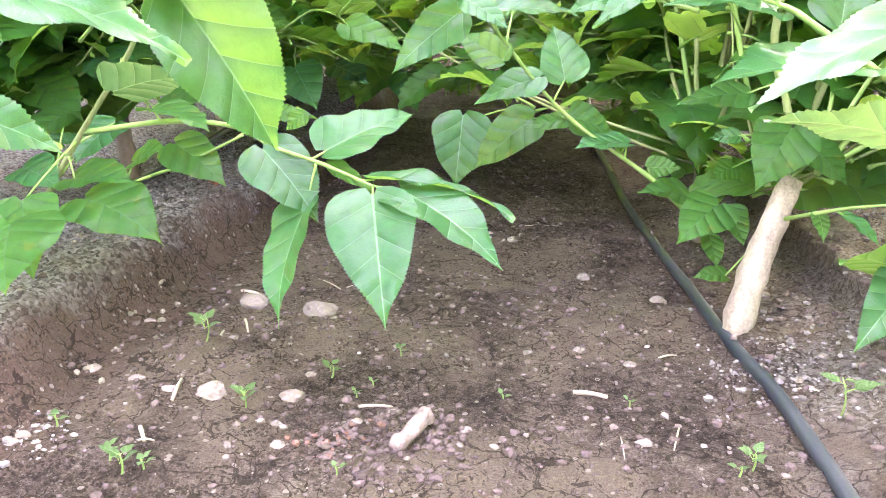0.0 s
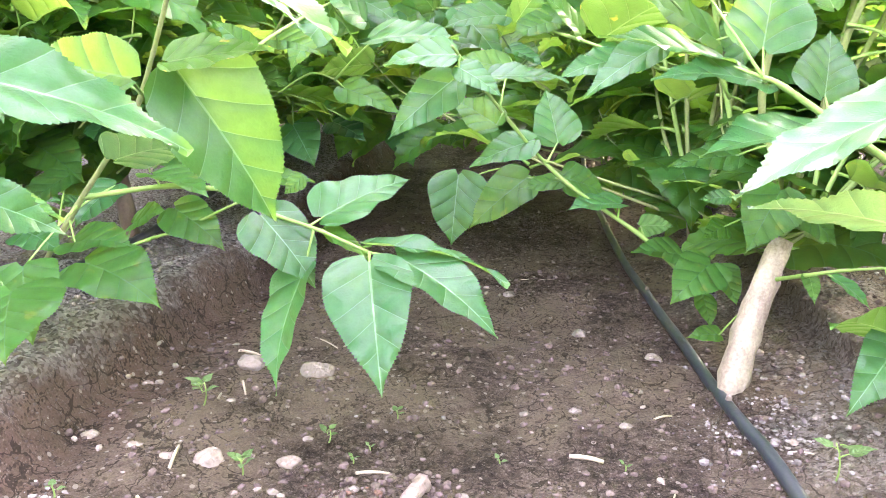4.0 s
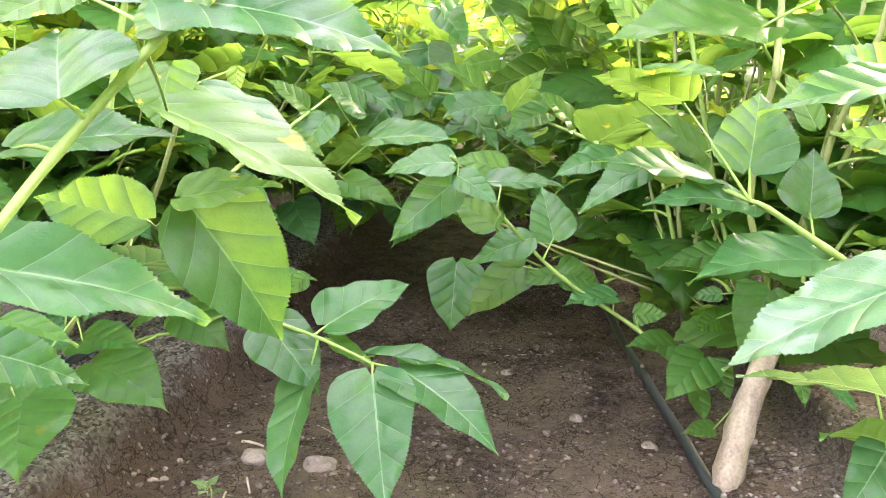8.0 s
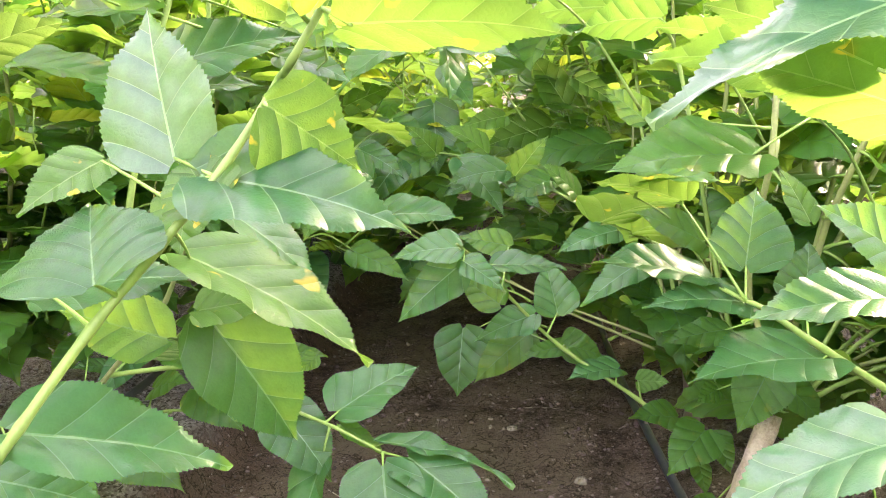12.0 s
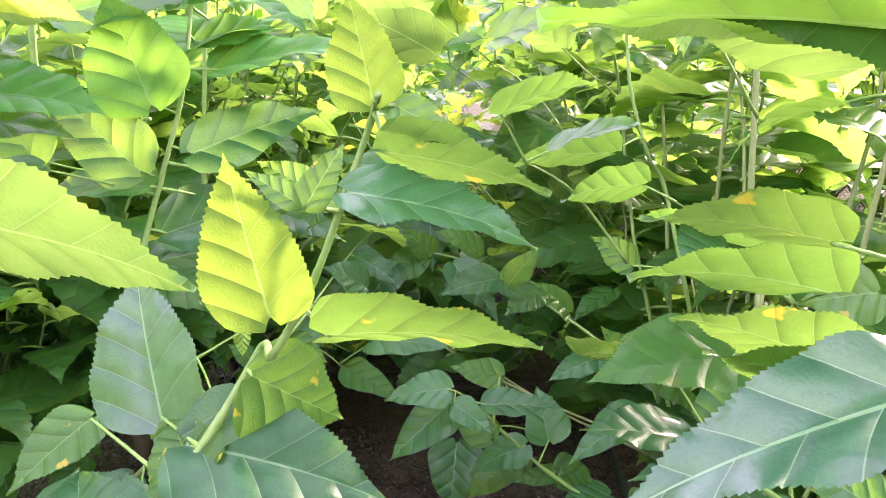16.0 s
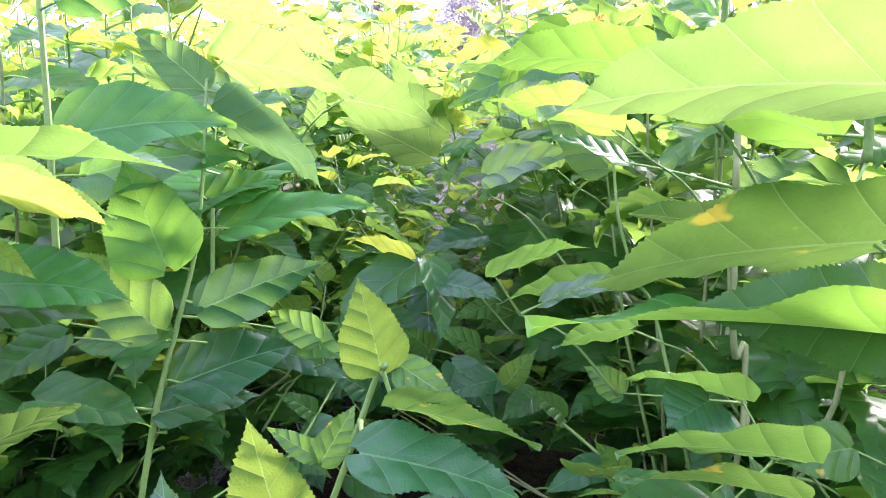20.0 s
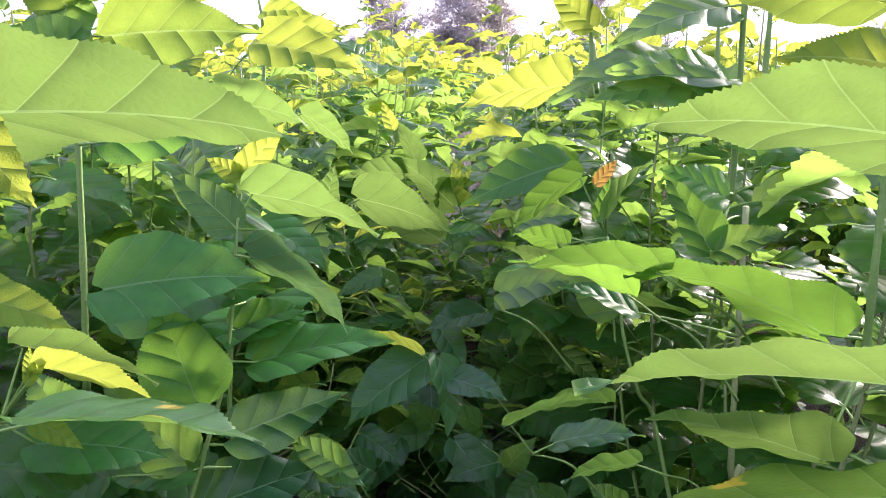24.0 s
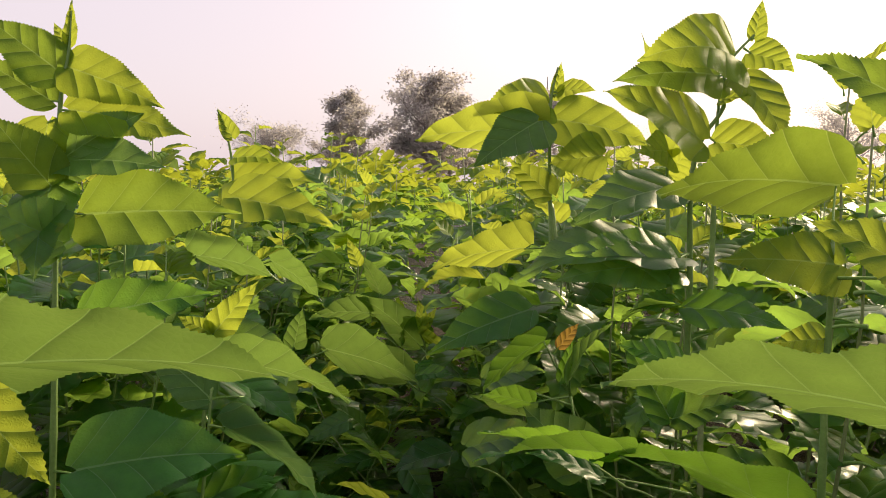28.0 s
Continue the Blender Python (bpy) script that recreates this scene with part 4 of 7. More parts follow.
leaf(bush_left, (-0.480, 1.026, 0.251), (-0.402, 0.997, 0.202), (0.06, -0.56, 0.83), 0.75, 0.3, 0.6, "g", (-0.465, 1.022, 0.227))
leaf(bush_left, (-0.598, 0.989, 0.181), (-0.468, 0.936, 0.138), (0.05, -0.44, 0.90), 0.72, 0.3, 0.7, "g", (-0.543, 1.070, 0.192))
leaf(bush_left, (-0.600, 0.834, 0.196), (-0.539, 0.721, 0.155), (0.17, -0.63, 0.75), 0.9, 0.2, 0.5, "g", (-0.630, 0.868, 0.174))
leaf(bush_left, (-0.650, 0.933, 0.192), (-0.601, 0.859, 0.115), (0.06, -0.56, 0.83), 0.8, 0.2, 0.5, "g", (-0.638, 1.057, 0.244))
leaf(bush_left, (-0.369, 1.103, 0.281), (-0.306, 1.108, 0.274), (0.06, -0.56, 0.83), 0.55, 0.3, 0.4, "g", (-0.386, 1.003, 0.266))
leaf(bush_left, (-0.642, 1.041, 0.193), (-0.531, 1.003, 0.200), (-0.16, -0.29, 0.94), 0.72, 0.34, 0.5, "g", (-0.660, 1.067, 0.220))
leaf(bush_left, (-0.514, 0.944, 0.332), (-0.404, 0.911, 0.353), (0.05, 0.65, 0.76), 0.72, 0.34, 0.4, "s", (-0.520, 0.988, 0.366))
leaf(bush_left, (-0.536, 0.731, 0.338), (-0.458, 0.731, 0.312), (0.02, -0.20, 0.98), 0.5, 0.3, 0.4, "g", (-0.577, 0.746, 0.316))
leaf(bush_left, (-0.512, 1.037, 0.294), (-0.415, 0.989, 0.276), (0.15, -0.06, 0.99), 0.72, 0.34, 0.4, "g", (-0.506, 1.044, 0.276))
leaf(bush_right, (-0.123, 1.341, 0.241), (-0.131, 1.301, 0.127), (0.09, -0.80, 0.59), 0.86, 0.3, 0.4, "n", (-0.102, 1.363, 0.233))
leaf(bush_right, (-0.006, 1.323, 0.244), (-0.101, 1.284, 0.162), (0.08, -0.73, 0.68), 0.6, 0.3, 0.4, "g", (0.044, 1.179, 0.272))
leaf(bush_right, (0.037, 1.195, 0.322), (0.016, 1.240, 0.396), (0.10, -0.88, 0.46), 0.85, 0.3, 0.2, "n", (0.021, 1.169, 0.297))
leaf(bush_right, (0.001, 1.162, 0.331), (-0.088, 1.130, 0.296), (0.06, -0.56, 0.83), 0.6, 0.2, 0.3, "n", (-0.001, 1.159, 0.323))
leaf(bush_right, (0.054, 1.200, 0.266), (-0.019, 1.186, 0.253), (0.06, -0.56, 0.83), 0.5, 0.2, 0.3, "g", (0.056, 1.180, 0.263))
leaf(bush_right, (0.047, 1.200, 0.270), (0.113, 1.220, 0.243), (0.08, -0.73, 0.68), 0.85, 0.2, 0.3, "g", (0.044, 1.179, 0.272))
leaf(bush_right, (0.133, 1.197, 0.233), (0.051, 1.145, 0.233), (0.09, -0.15, 0.98), 0.72, 0.34, 0.3, "n", (0.128, 1.183, 0.213))
leaf(bush_right, (0.225, 1.183, 0.161), (0.146, 1.147, 0.174), (0.30, -0.34, 0.89), 0.72, 0.34, 0.3, "g", (0.215, 1.177, 0.145))
leaf(bush_right, (-0.108, 1.106, 0.420), (-0.193, 1.070, 0.344), (0.27, -0.61, 0.74), 0.6, 0.4, 0.3, "n", (-0.084, 1.102, 0.431))
leaf(bush_right, (-0.104, 1.074, 0.455), (-0.195, 1.060, 0.441), (-0.05, -0.53, 0.84), 0.72, 0.34, 0.4, "n", (-0.097, 1.068, 0.453))
leaf(bush_right, (-0.098, 1.060, 0.440), (-0.040, 1.036, 0.405), (0.07, -0.62, 0.79), 0.6, 0.2, 0.3, "n", (-0.097, 1.068, 0.453))
leaf(bush_right, (-0.056, 1.092, 0.426), (0.045, 1.100, 0.418), (0.10, -0.26, 0.96), 0.66, 0.34, 0.3, "n", (-0.079, 1.106, 0.424))
leaf(bush_right, (-0.309, 1.314, 0.386), (-0.205, 1.264, 0.350), (0.07, -0.62, 0.79), 0.5, 0.2, 0.3, "g", (-0.318, 1.299, 0.400))
leaf(bush_right, (-0.245, 1.238, 0.465), (-0.110, 1.201, 0.468), (-0.11, -0.34, 0.94), 0.72, 0.34, 0.3, "n", (-0.318, 1.299, 0.400))
leaf(bush_right, (-0.231, 1.847, 0.598), (-0.214, 1.756, 0.443), (0.09, -0.84, 0.54), 0.62, 0.3, 0.3, "n", (-0.295, 1.811, 0.583))
leaf(bush_right, (-0.038, 1.198, 0.427), (-0.118, 1.194, 0.442), (0.09, -0.84, 0.54), 0.6, 0.2, 0.3, "g", (-0.047, 1.133, 0.379))
leaf(bush_right, (-0.049, 1.126, 0.356), (-0.118, 1.178, 0.386), (0.09, -0.84, 0.54), 0.6, 0.2, 0.3, "g", (-0.042, 1.138, 0.372))
leaf(bush_right, (0.140, 0.970, 0.475), (0.056, 0.945, 0.415), (-0.03, -0.62, 0.78), 0.5, 0.3, 0.3, "n", (0.234, 0.885, 0.446))
leaf(bush_right, (-0.316, 1.079, 0.287), (-0.340, 1.070, 0.264), (0.09, -0.84, 0.54), 0.9, 0.3, 0.3, "g", (-0.321, 1.100, 0.273))
leaf(bush_right, (0.326, 1.088, 0.283), (0.275, 1.027, 0.214), (-0.02, -0.74, 0.67), 0.85, 0.3, 0.4, "g", (0.336, 1.144, 0.283))
leaf(bush_right, (0.344, 1.084, 0.267), (0.398, 1.062, 0.214), (0.28, -0.69, 0.67), 0.8, 0.3, 0.4, "g", (0.339, 1.144, 0.264))
leaf(bush_right, (0.257, 1.135, 0.164), (0.192, 1.061, 0.127), (0.06, -0.56, 0.83), 0.75, 0.3, 0.4, "g", (0.224, 1.180, 0.139))
leaf(bush_right, (0.269, 1.135, 0.160), (0.288, 1.091, 0.118), (0.06, -0.56, 0.83), 0.75, 0.3, 0.4, "g", (0.234, 1.183, 0.133))
leaf(bush_right, (0.265, 1.075, 0.081), (0.215, 1.050, 0.084), (0.06, -0.56, 0.83), 0.55, 0.3, 0.4, "g", (0.324, 1.074, 0.163))
leaf(bush_right, (0.247, 1.119, 0.122), (0.252, 1.076, 0.088), (0.06, -0.56, 0.83), 0.6, 0.3, 0.4, "g", (0.234, 1.183, 0.133))
leaf(bush_right, (0.345, 0.996, 0.196), (0.342, 0.956, 0.172), (0.06, -0.56, 0.83), 0.5, 0.3, 0.4, "b", (0.341, 0.991, 0.198))
leaf(bush_right, (0.363, 0.969, 0.204), (0.403, 0.941, 0.170), (0.02, -0.20, 0.98), 0.45, 0.3, 0.5, "n", (0.356, 0.970, 0.209))
leaf(bush_right, (0.422, 0.905, 0.150), (0.339, 0.814, 0.099), (0.06, -0.56, 0.83), 0.5, 0.3, 0.5, "n", (0.401, 0.920, 0.234))
leaf(bush_right, (0.422, 0.907, 0.156), (0.320, 0.842, 0.189), (-0.14, 0.62, 0.77), 0.72, 0.34, 0.5, "b", (0.401, 0.920, 0.234))
leaf(bush_right, (0.283, 1.158, 0.316), (0.184, 1.121, 0.304), (0.06, -0.56, 0.83), 0.5, 0.2, 0.3, "g", (0.324, 1.149, 0.334))
leaf(bush_right, (0.274, 1.138, 0.261), (0.232, 1.132, 0.257), (0.09, -0.80, 0.59), 0.6, 0.2, 0.3, "n", (0.339, 1.144, 0.264))
leaf(bush_right, (0.176, 1.289, 0.175), (0.227, 1.275, 0.180), (0.09, -0.80, 0.59), 0.8, 0.2, 0.3, "b", (0.169, 1.185, 0.184))
leaf(bush_right, (0.287, 1.204, 0.201), (0.250, 1.175, 0.190), (0.09, -0.80, 0.59), 0.8, 0.2, 0.3, "g", (0.318, 1.180, 0.227))
leaf(bush_right, (0.095, 1.159, 0.475), (0.184, 1.026, 0.527), (0.12, 0.43, 0.90), 0.72, 0.34, 0.4, "o", (0.180, 1.239, 0.428))
leaf(bush_right, (0.141, 1.208, 0.444), (0.204, 1.122, 0.488), (0.18, 0.55, 0.82), 0.72, 0.34, 0.4, "g", (0.180, 1.239, 0.428))
leaf(bush_right, (0.238, 0.509, 0.467), (0.128, 0.512, 0.402), (-0.09, -0.11, 0.99), 0.75, 0.3, 0.3, "s", (0.335, 0.515, 0.397))
leaf(bush_right, (0.254, 0.520, 0.381), (0.139, 0.521, 0.394), (0.10, 0.57, 0.81), 0.66, 0.34, 0.3, "s", (0.335, 0.515, 0.397))
leaf(bush_right, (0.241, 0.905, 0.438), (0.117, 0.853, 0.446), (0.05, -0.41, 0.91), 0.5, 0.3, 0.4, "n", (0.242, 0.885, 0.443))
leaf(bush_right, (0.244, 0.935, 0.472), (0.263, 0.990, 0.557), (-0.11, -0.89, 0.44), 0.95, 0.3, 0.2, "n", (0.234, 0.885, 0.446))
leaf(bush_right, (0.323, 0.960, 0.418), (0.333, 1.001, 0.489), (0.20, -0.87, 0.44), 0.98, 0.3, 0.2, "n", (0.304, 0.882, 0.404))
leaf(bush_right, (0.323, 0.878, 0.383), (0.164, 0.818, 0.374), (0.01, -0.17, 0.98), 0.72, 0.34, 0.4, "n", (0.329, 0.882, 0.388))
leaf(bush_right, (0.189, 0.421, 0.595), (0.110, 0.419, 0.579), (-0.18, -0.27, 0.95), 0.66, 0.34, 0.3, "n", (0.315, 0.500, 0.545))
leaf(bush_right, (0.267, 0.590, 0.574), (0.200, 0.593, 0.612), (0.08, -0.78, 0.62), 0.7, 0.3, 0.2, "n", (0.335, 0.515, 0.509))
leaf(bush_right, (0.287, 0.624, 0.539), (0.224, 0.640, 0.545), (0.09, -0.84, 0.53), 0.5, 0.3, 0.2, "o", (0.335, 0.515, 0.397))
leaf(bush_right, (0.241, 0.528, 0.681), (0.120, 0.524, 0.716), (0.17, 0.71, 0.68), 0.72, 0.34, 0.2, "o", (0.315, 0.500, 0.631))
leaf(bush_right, (0.170, 0.953, 0.546), (0.062, 0.897, 0.576), (-0.01, 0.48, 0.87), 0.72, 0.34, 0.3, "o", (0.234, 0.885, 0.446))
leaf(bush_right, (0.201, 0.769, 0.625), (0.060, 0.720, 0.615), (0.07, -0.40, 0.92), 0.72, 0.34, 0.3, "g", (0.276, 0.845, 0.654))
leaf(bush_right, (0.201, 0.934, 0.457), (0.065, 0.895, 0.484), (0.24, -0.18, 0.95), 0.66, 0.34, 0.3, "n", (0.234, 0.885, 0.446))
leaf(bush_right, (0.218, 1.044, 0.475), (0.114, 0.994, 0.525), (0.09, -0.71, 0.70), 0.5, 0.2, 0.3, "g", (0.313, 1.138, 0.493))
leaf(bush_right, (0.357, 0.849, 0.668), (0.268, 0.818, 0.664), (0.10, -0.85, 0.53), 0.7, 0.2, 0.3, "o", (0.398, 0.872, 0.640))
leaf(bush_right, (0.331, 0.994, 0.514), (0.296, 1.027, 0.578), (0.10, -0.85, 0.53), 0.5, 0.3, 0.2, "o", (0.309, 1.098, 0.563))
leaf(bush_right, (0.191, 0.373, 0.757), (0.047, 0.360, 0.692), (-0.10, -0.31, 0.95), 0.5, 0.3, 0.3, "s", (0.315, 0.500, 0.707))
leaf(bush_right, (0.178, 0.476, 0.801), (0.070, 0.467, 0.815), (0.06, 0.53, 0.84), 0.72, 0.34, 0.3, "o", (0.315, 0.500, 0.751))
leaf(bush_right, (0.206, 0.520, 0.710), (0.093, 0.496, 0.749), (0.12, 0.66, 0.74), 0.72, 0.34, 0.3, "o", (0.315, 0.500, 0.660))
leaf(bush_right, (0.251, 0.559, 0.948), (0.032, 0.527, 0.918), (-0.19, 0.60, 0.78), 0.66, 0.34, 0.3, "o", (0.315, 0.500, 0.898))
leaf(bush_left, (-0.340, 0.440, 0.483), (-0.223, 0.510, 0.425), (-0.00, -0.45, 0.90), 0.55, 0.3, 0.35, "n", (-0.331, 0.415, 0.484))
leaf(bush_left, (-0.338, 0.756, 0.457), (-0.265, 0.795, 0.302), (0.23, -0.75, 0.62), 0.75, 0.62, 0.6, "n", (-0.367, 0.742, 0.436))
leaf(bush_left, (-0.434, 0.531, 0.393), (-0.353, 0.569, 0.346), (0.07, -0.62, 0.78), 0.5, 0.3, 0.4, "n", (-0.490, 0.515, 0.328))
leaf(bush_left, (-0.280, 0.592, 0.565), (-0.127, 0.567, 0.487), (0.44, -0.11, 0.89), 0.66, 0.34, 0.3, "o", (-0.243, 0.492, 0.609))
leaf(bush_left, (-0.314, 0.757, 0.572), (-0.204, 0.727, 0.493), (0.56, -0.09, 0.82), 0.66, 0.34, 0.3, "n", (-0.385, 0.886, 0.564))
leaf(bush_left, (-0.334, 0.729, 0.592), (-0.329, 0.684, 0.537), (0.08, -0.78, 0.62), 0.95, 0.4, 0.3, "o", (-0.385, 0.886, 0.564))
leaf(bush_left, (-0.395, 0.573, 0.537), (-0.273, 0.608, 0.542), (0.05, -0.31, 0.95), 0.72, 0.34, 0.3, "n", (-0.288, 0.457, 0.551))
leaf(bush_left, (-0.276, 0.446, 0.584), (-0.311, 0.514, 0.622), (0.09, -0.78, 0.62), 1.35, 0.3, 0.2, "n", (-0.273, 0.468, 0.570))
leaf(bush_left, (-0.259, 0.541, 0.649), (-0.289, 0.583, 0.757), (-0.09, -0.88, 0.46), 0.78, 0.3, 0.2, "s", (-0.220, 0.515, 0.642))
leaf(bush_left, (-0.149, 0.475, 0.751), (-0.168, 0.466, 0.854), (0.12, -0.94, 0.32), 0.66, 0.25, 0.15, "t", (-0.144, 0.502, 0.741))
leaf(bush_left, (-0.115, 0.476, 0.740), (0.017, 0.480, 0.732), (0.03, 0.63, 0.78), 0.66, 0.34, 0.3, "o", (-0.138, 0.503, 0.751))
leaf(bush_left, (-0.083, 0.489, 0.880), (-0.094, 0.480, 0.944), (0.31, -0.93, 0.19), 0.72, 0.2, 0.1, "t", (-0.080, 0.488, 0.881))
leaf(bush_left, (-0.072, 0.500, 0.878), (-0.030, 0.489, 0.853), (0.11, -0.87, 0.48), 0.55, 0.3, 0.3, "o", (-0.083, 0.496, 0.877))
leaf(bush_left, (-0.078, 0.494, 0.850), (0.021, 0.489, 0.825), (0.22, 0.62, 0.75), 0.66, 0.34, 0.3, "o", (-0.085, 0.504, 0.873))
leaf(bush_left, (-0.095, 0.467, 0.830), (0.014, 0.463, 0.799), (0.17, -0.38, 0.91), 0.52, 0.25, 0.4, "n", (-0.105, 0.518, 0.831))
leaf(bush_left, (-0.122, 0.473, 0.821), (-0.099, 0.483, 0.858), (0.11, -0.87, 0.48), 0.55, 0.3, 0.2, "o", (-0.113, 0.515, 0.810))
leaf(bush_left, (-0.128, 0.482, 0.820), (-0.162, 0.482, 0.841), (0.11, -0.87, 0.48), 0.45, 0.3, 0.2, "o", (-0.113, 0.515, 0.810))
leaf(bush_left, (-0.186, 0.535, 0.688), (-0.133, 0.579, 0.637), (0.10, -0.89, 0.44), 0.95, 0.2, 0.3, "o", (-0.191, 0.542, 0.689))
leaf(bush_left, (-0.231, 0.518, 0.642), (-0.085, 0.514, 0.605), (0.21, -0.46, 0.86), 0.72, 0.34, 0.35, "n", (-0.220, 0.515, 0.642))
leaf(bush_left, (-0.224, 0.302, 0.847), (-0.125, 0.316, 0.813), (0.06, 0.85, 0.53), 0.72, 0.34, 0.3, "b", (-0.264, 0.314, 0.826))
leaf(bush_left, (-0.216, 0.499, 0.626), (-0.253, 0.542, 0.652), (0.11, -0.85, 0.51), 1, 0.3, 0.2, "o", (-0.227, 0.507, 0.631))
leaf(bush_left, (-0.352, 0.691, 0.456), (-0.486, 0.732, 0.467), (0.09, -0.84, 0.53), 0.5, 0.3, 0.2, "g", (-0.367, 0.742, 0.436))
leaf(bush_left, (-0.342, 0.747, 0.466), (-0.243, 0.760, 0.477), (-0.05, -0.42, 0.91), 0.72, 0.34, 0.2, "o", (-0.367, 0.742, 0.436))
leaf(bush_left, (-0.344, 0.934, 0.584), (-0.343, 0.925, 0.552), (0.09, -0.84, 0.53), 0.7, 0.3, 0.2, "g", (-0.385, 0.886, 0.564))
leaf(bush_left, (-0.312, 0.539, 0.650), (-0.342, 0.476, 0.621), (0.09, -0.84, 0.53), 0.6, 0.3, 0.3, "o", (-0.235, 0.499, 0.620))
leaf(bush_left, (-0.422, 0.908, 0.859), (-0.475, 0.928, 0.989), (0.21, -0.95, 0.24), 0.85, 0.3, 0.15, "m", (-0.406, 0.939, 0.848))
leaf(bush_left, (-0.389, 0.931, 0.801), (-0.245, 0.988, 0.848), (0.20, -0.77, 0.61), 0.52, 0.3, 0.3, "n", (-0.415, 0.930, 0.811))
leaf(bush_left, (-0.435, 0.892, 0.786), (-0.544, 0.900, 0.885), (0.21, -0.90, 0.39), 0.6, 0.3, 0.2, "g", (-0.425, 0.921, 0.773))
leaf(bush_left, (-0.420, 0.909, 0.710), (-0.279, 0.982, 0.739), (0.11, -0.54, 0.83), 0.72, 0.34, 0.3, "n", (-0.440, 0.908, 0.716))
leaf(bush_left, (-0.329, 1.023, 0.715), (-0.228, 1.007, 0.680), (0.08, -0.55, 0.83), 0.5, 0.2, 0.5, "n", (-0.428, 0.919, 0.763))
leaf(bush_left, (-0.359, 0.954, 0.897), (-0.182, 0.998, 0.918), (-0.03, -0.34, 0.94), 0.66, 0.34, 0.3, "m", (-0.398, 0.949, 0.898))
leaf(bush_left, (-0.399, 0.986, 0.929), (-0.296, 1.032, 0.945), (0.09, -0.50, 0.86), 0.72, 0.34, 0.3, "m", (-0.393, 0.958, 0.939))
leaf(bush_left, (-0.429, 0.899, 0.768), (-0.551, 0.885, 0.764), (0.01, -0.39, 0.92), 0.72, 0.34, 0.3, "g", (-0.428, 0.919, 0.763))
leaf(bush_left, (-0.445, 0.899, 0.675), (-0.326, 0.945, 0.682), (0.06, -0.30, 0.95), 0.72, 0.34, 0.3, "n", (-0.449, 0.899, 0.678))
leaf(bush_left, (-0.525, 0.726, 0.880), (-0.390, 0.757, 0.854), (0.26, -0.42, 0.87), 0.72, 0.34, 0.5, "m", (-0.549, 0.711, 0.910))
leaf(bush_left, (-0.541, 0.745, 0.981), (-0.396, 0.753, 0.941), (0.16, 0.69, 0.71), 0.72, 0.34, 0.3, "b", (-0.549, 0.711, 0.910))
leaf(bush_left, (-0.355, 0.466, 1.023), (-0.192, 0.482, 1.008), (0.02, 0.24, 0.97), 0.72, 0.34, 0.3, "o", (-0.470, 0.500, 0.973))
leaf(bush_left, (-0.505, 0.815, 0.800), (-0.565, 0.748, 0.757), (0.09, -0.66, 0.75), 0.6, 0.3, 0.4, "g", (-0.430, 0.917, 0.754))
leaf(bush_left, (-0.541, 0.863, 0.801), (-0.625, 0.875, 0.913), (0.11, -0.87, 0.48), 0.6, 0.3, 0.2, "g", (-0.428, 0.919, 0.763))
leaf(bush_left, (-0.567, 0.841, 0.712), (-0.430, 0.850, 0.676), (0.26, -0.20, 0.94), 0.72, 0.34, 0.4, "g", (-0.449, 0.899, 0.678))
leaf(bush_left, (-0.531, 0.693, 0.717), (-0.437, 0.731, 0.752), (-0.47, 0.51, 0.72), 0.72, 0.34, 0.4, "b", (-0.570, 0.700, 0.681))
leaf(bush_left, (-0.390, 0.985, 1.071), (-0.479, 0.989, 1.141), (0.09, -0.66, 0.75), 0.6, 0.3, 0.4, "b", (-0.386, 0.985, 1.067))
leaf(bush_left, (-0.394, 0.969, 0.993), (-0.442, 0.915, 1.009), (0.09, -0.66, 0.75), 0.6, 0.3, 0.4, "g", (-0.389, 0.969, 0.991))
leaf(bush_left, (-0.370, 1.085, 1.045), (-0.424, 0.977, 1.051), (0.39, -0.15, 0.91), 0.72, 0.34, 0.4, "g", (-0.386, 0.985, 1.067))
leaf(bush_left, (-0.367, 0.973, 1.034), (-0.234, 0.945, 0.940), (0.53, 0.64, 0.55), 0.72, 0.34, 0.6, "s", (-0.388, 0.978, 1.034))
leaf(bush_left, (-0.388, 1.046, 1.106), (-0.207, 1.031, 1.053), (0.26, 0.64, 0.72), 0.66, 0.34, 0.4, "b", (-0.386, 0.987, 1.078))
leaf(bush_left, (-0.397, 1.095, 0.941), (-0.389, 0.937, 0.914), (0.04, -0.50, 0.87), 1.35, 0.5, 0.3, "m", (-0.390, 0.965, 0.969))
leaf(bush_left, (-0.542, 0.964, 0.965), (-0.345, 1.005, 0.979), (0.06, -0.57, 0.82), 0.72, 0.34, 0.5, "m", (-0.611, 0.999, 0.961))
leaf(bush_left, (-0.472, 1.264, 1.105), (-0.344, 1.250, 1.082), (0.07, -0.75, 0.66), 0.6, 0.3, 0.6, "b", (-0.479, 1.263, 1.103))
leaf(bush_left, (-0.475, 1.206, 1.019), (-0.573, 1.164, 1.112), (0.16, 0.82, 0.54), 0.72, 0.34, 0.4, "b", (-0.481, 1.244, 1.008))
leaf(bush_left, (-0.496, 0.602, 1.077), (-0.406, 0.623, 1.041), (0.06, -0.67, 0.74), 0.55, 0.3, 0.4, "y", (-0.470, 0.500, 1.027))
leaf(bush_left, (-0.484, 0.686, 0.980), (-0.376, 0.707, 0.938), (0.13, 0.71, 0.69), 0.72, 0.34, 0.4, "y", (-0.549, 0.711, 0.910))
leaf(bush_left, (-0.490, 0.676, 0.930), (-0.449, 0.692, 0.893), (0.06, -0.67, 0.74), 0.5, 0.3, 0.5, "y", (-0.549, 0.711, 0.910))
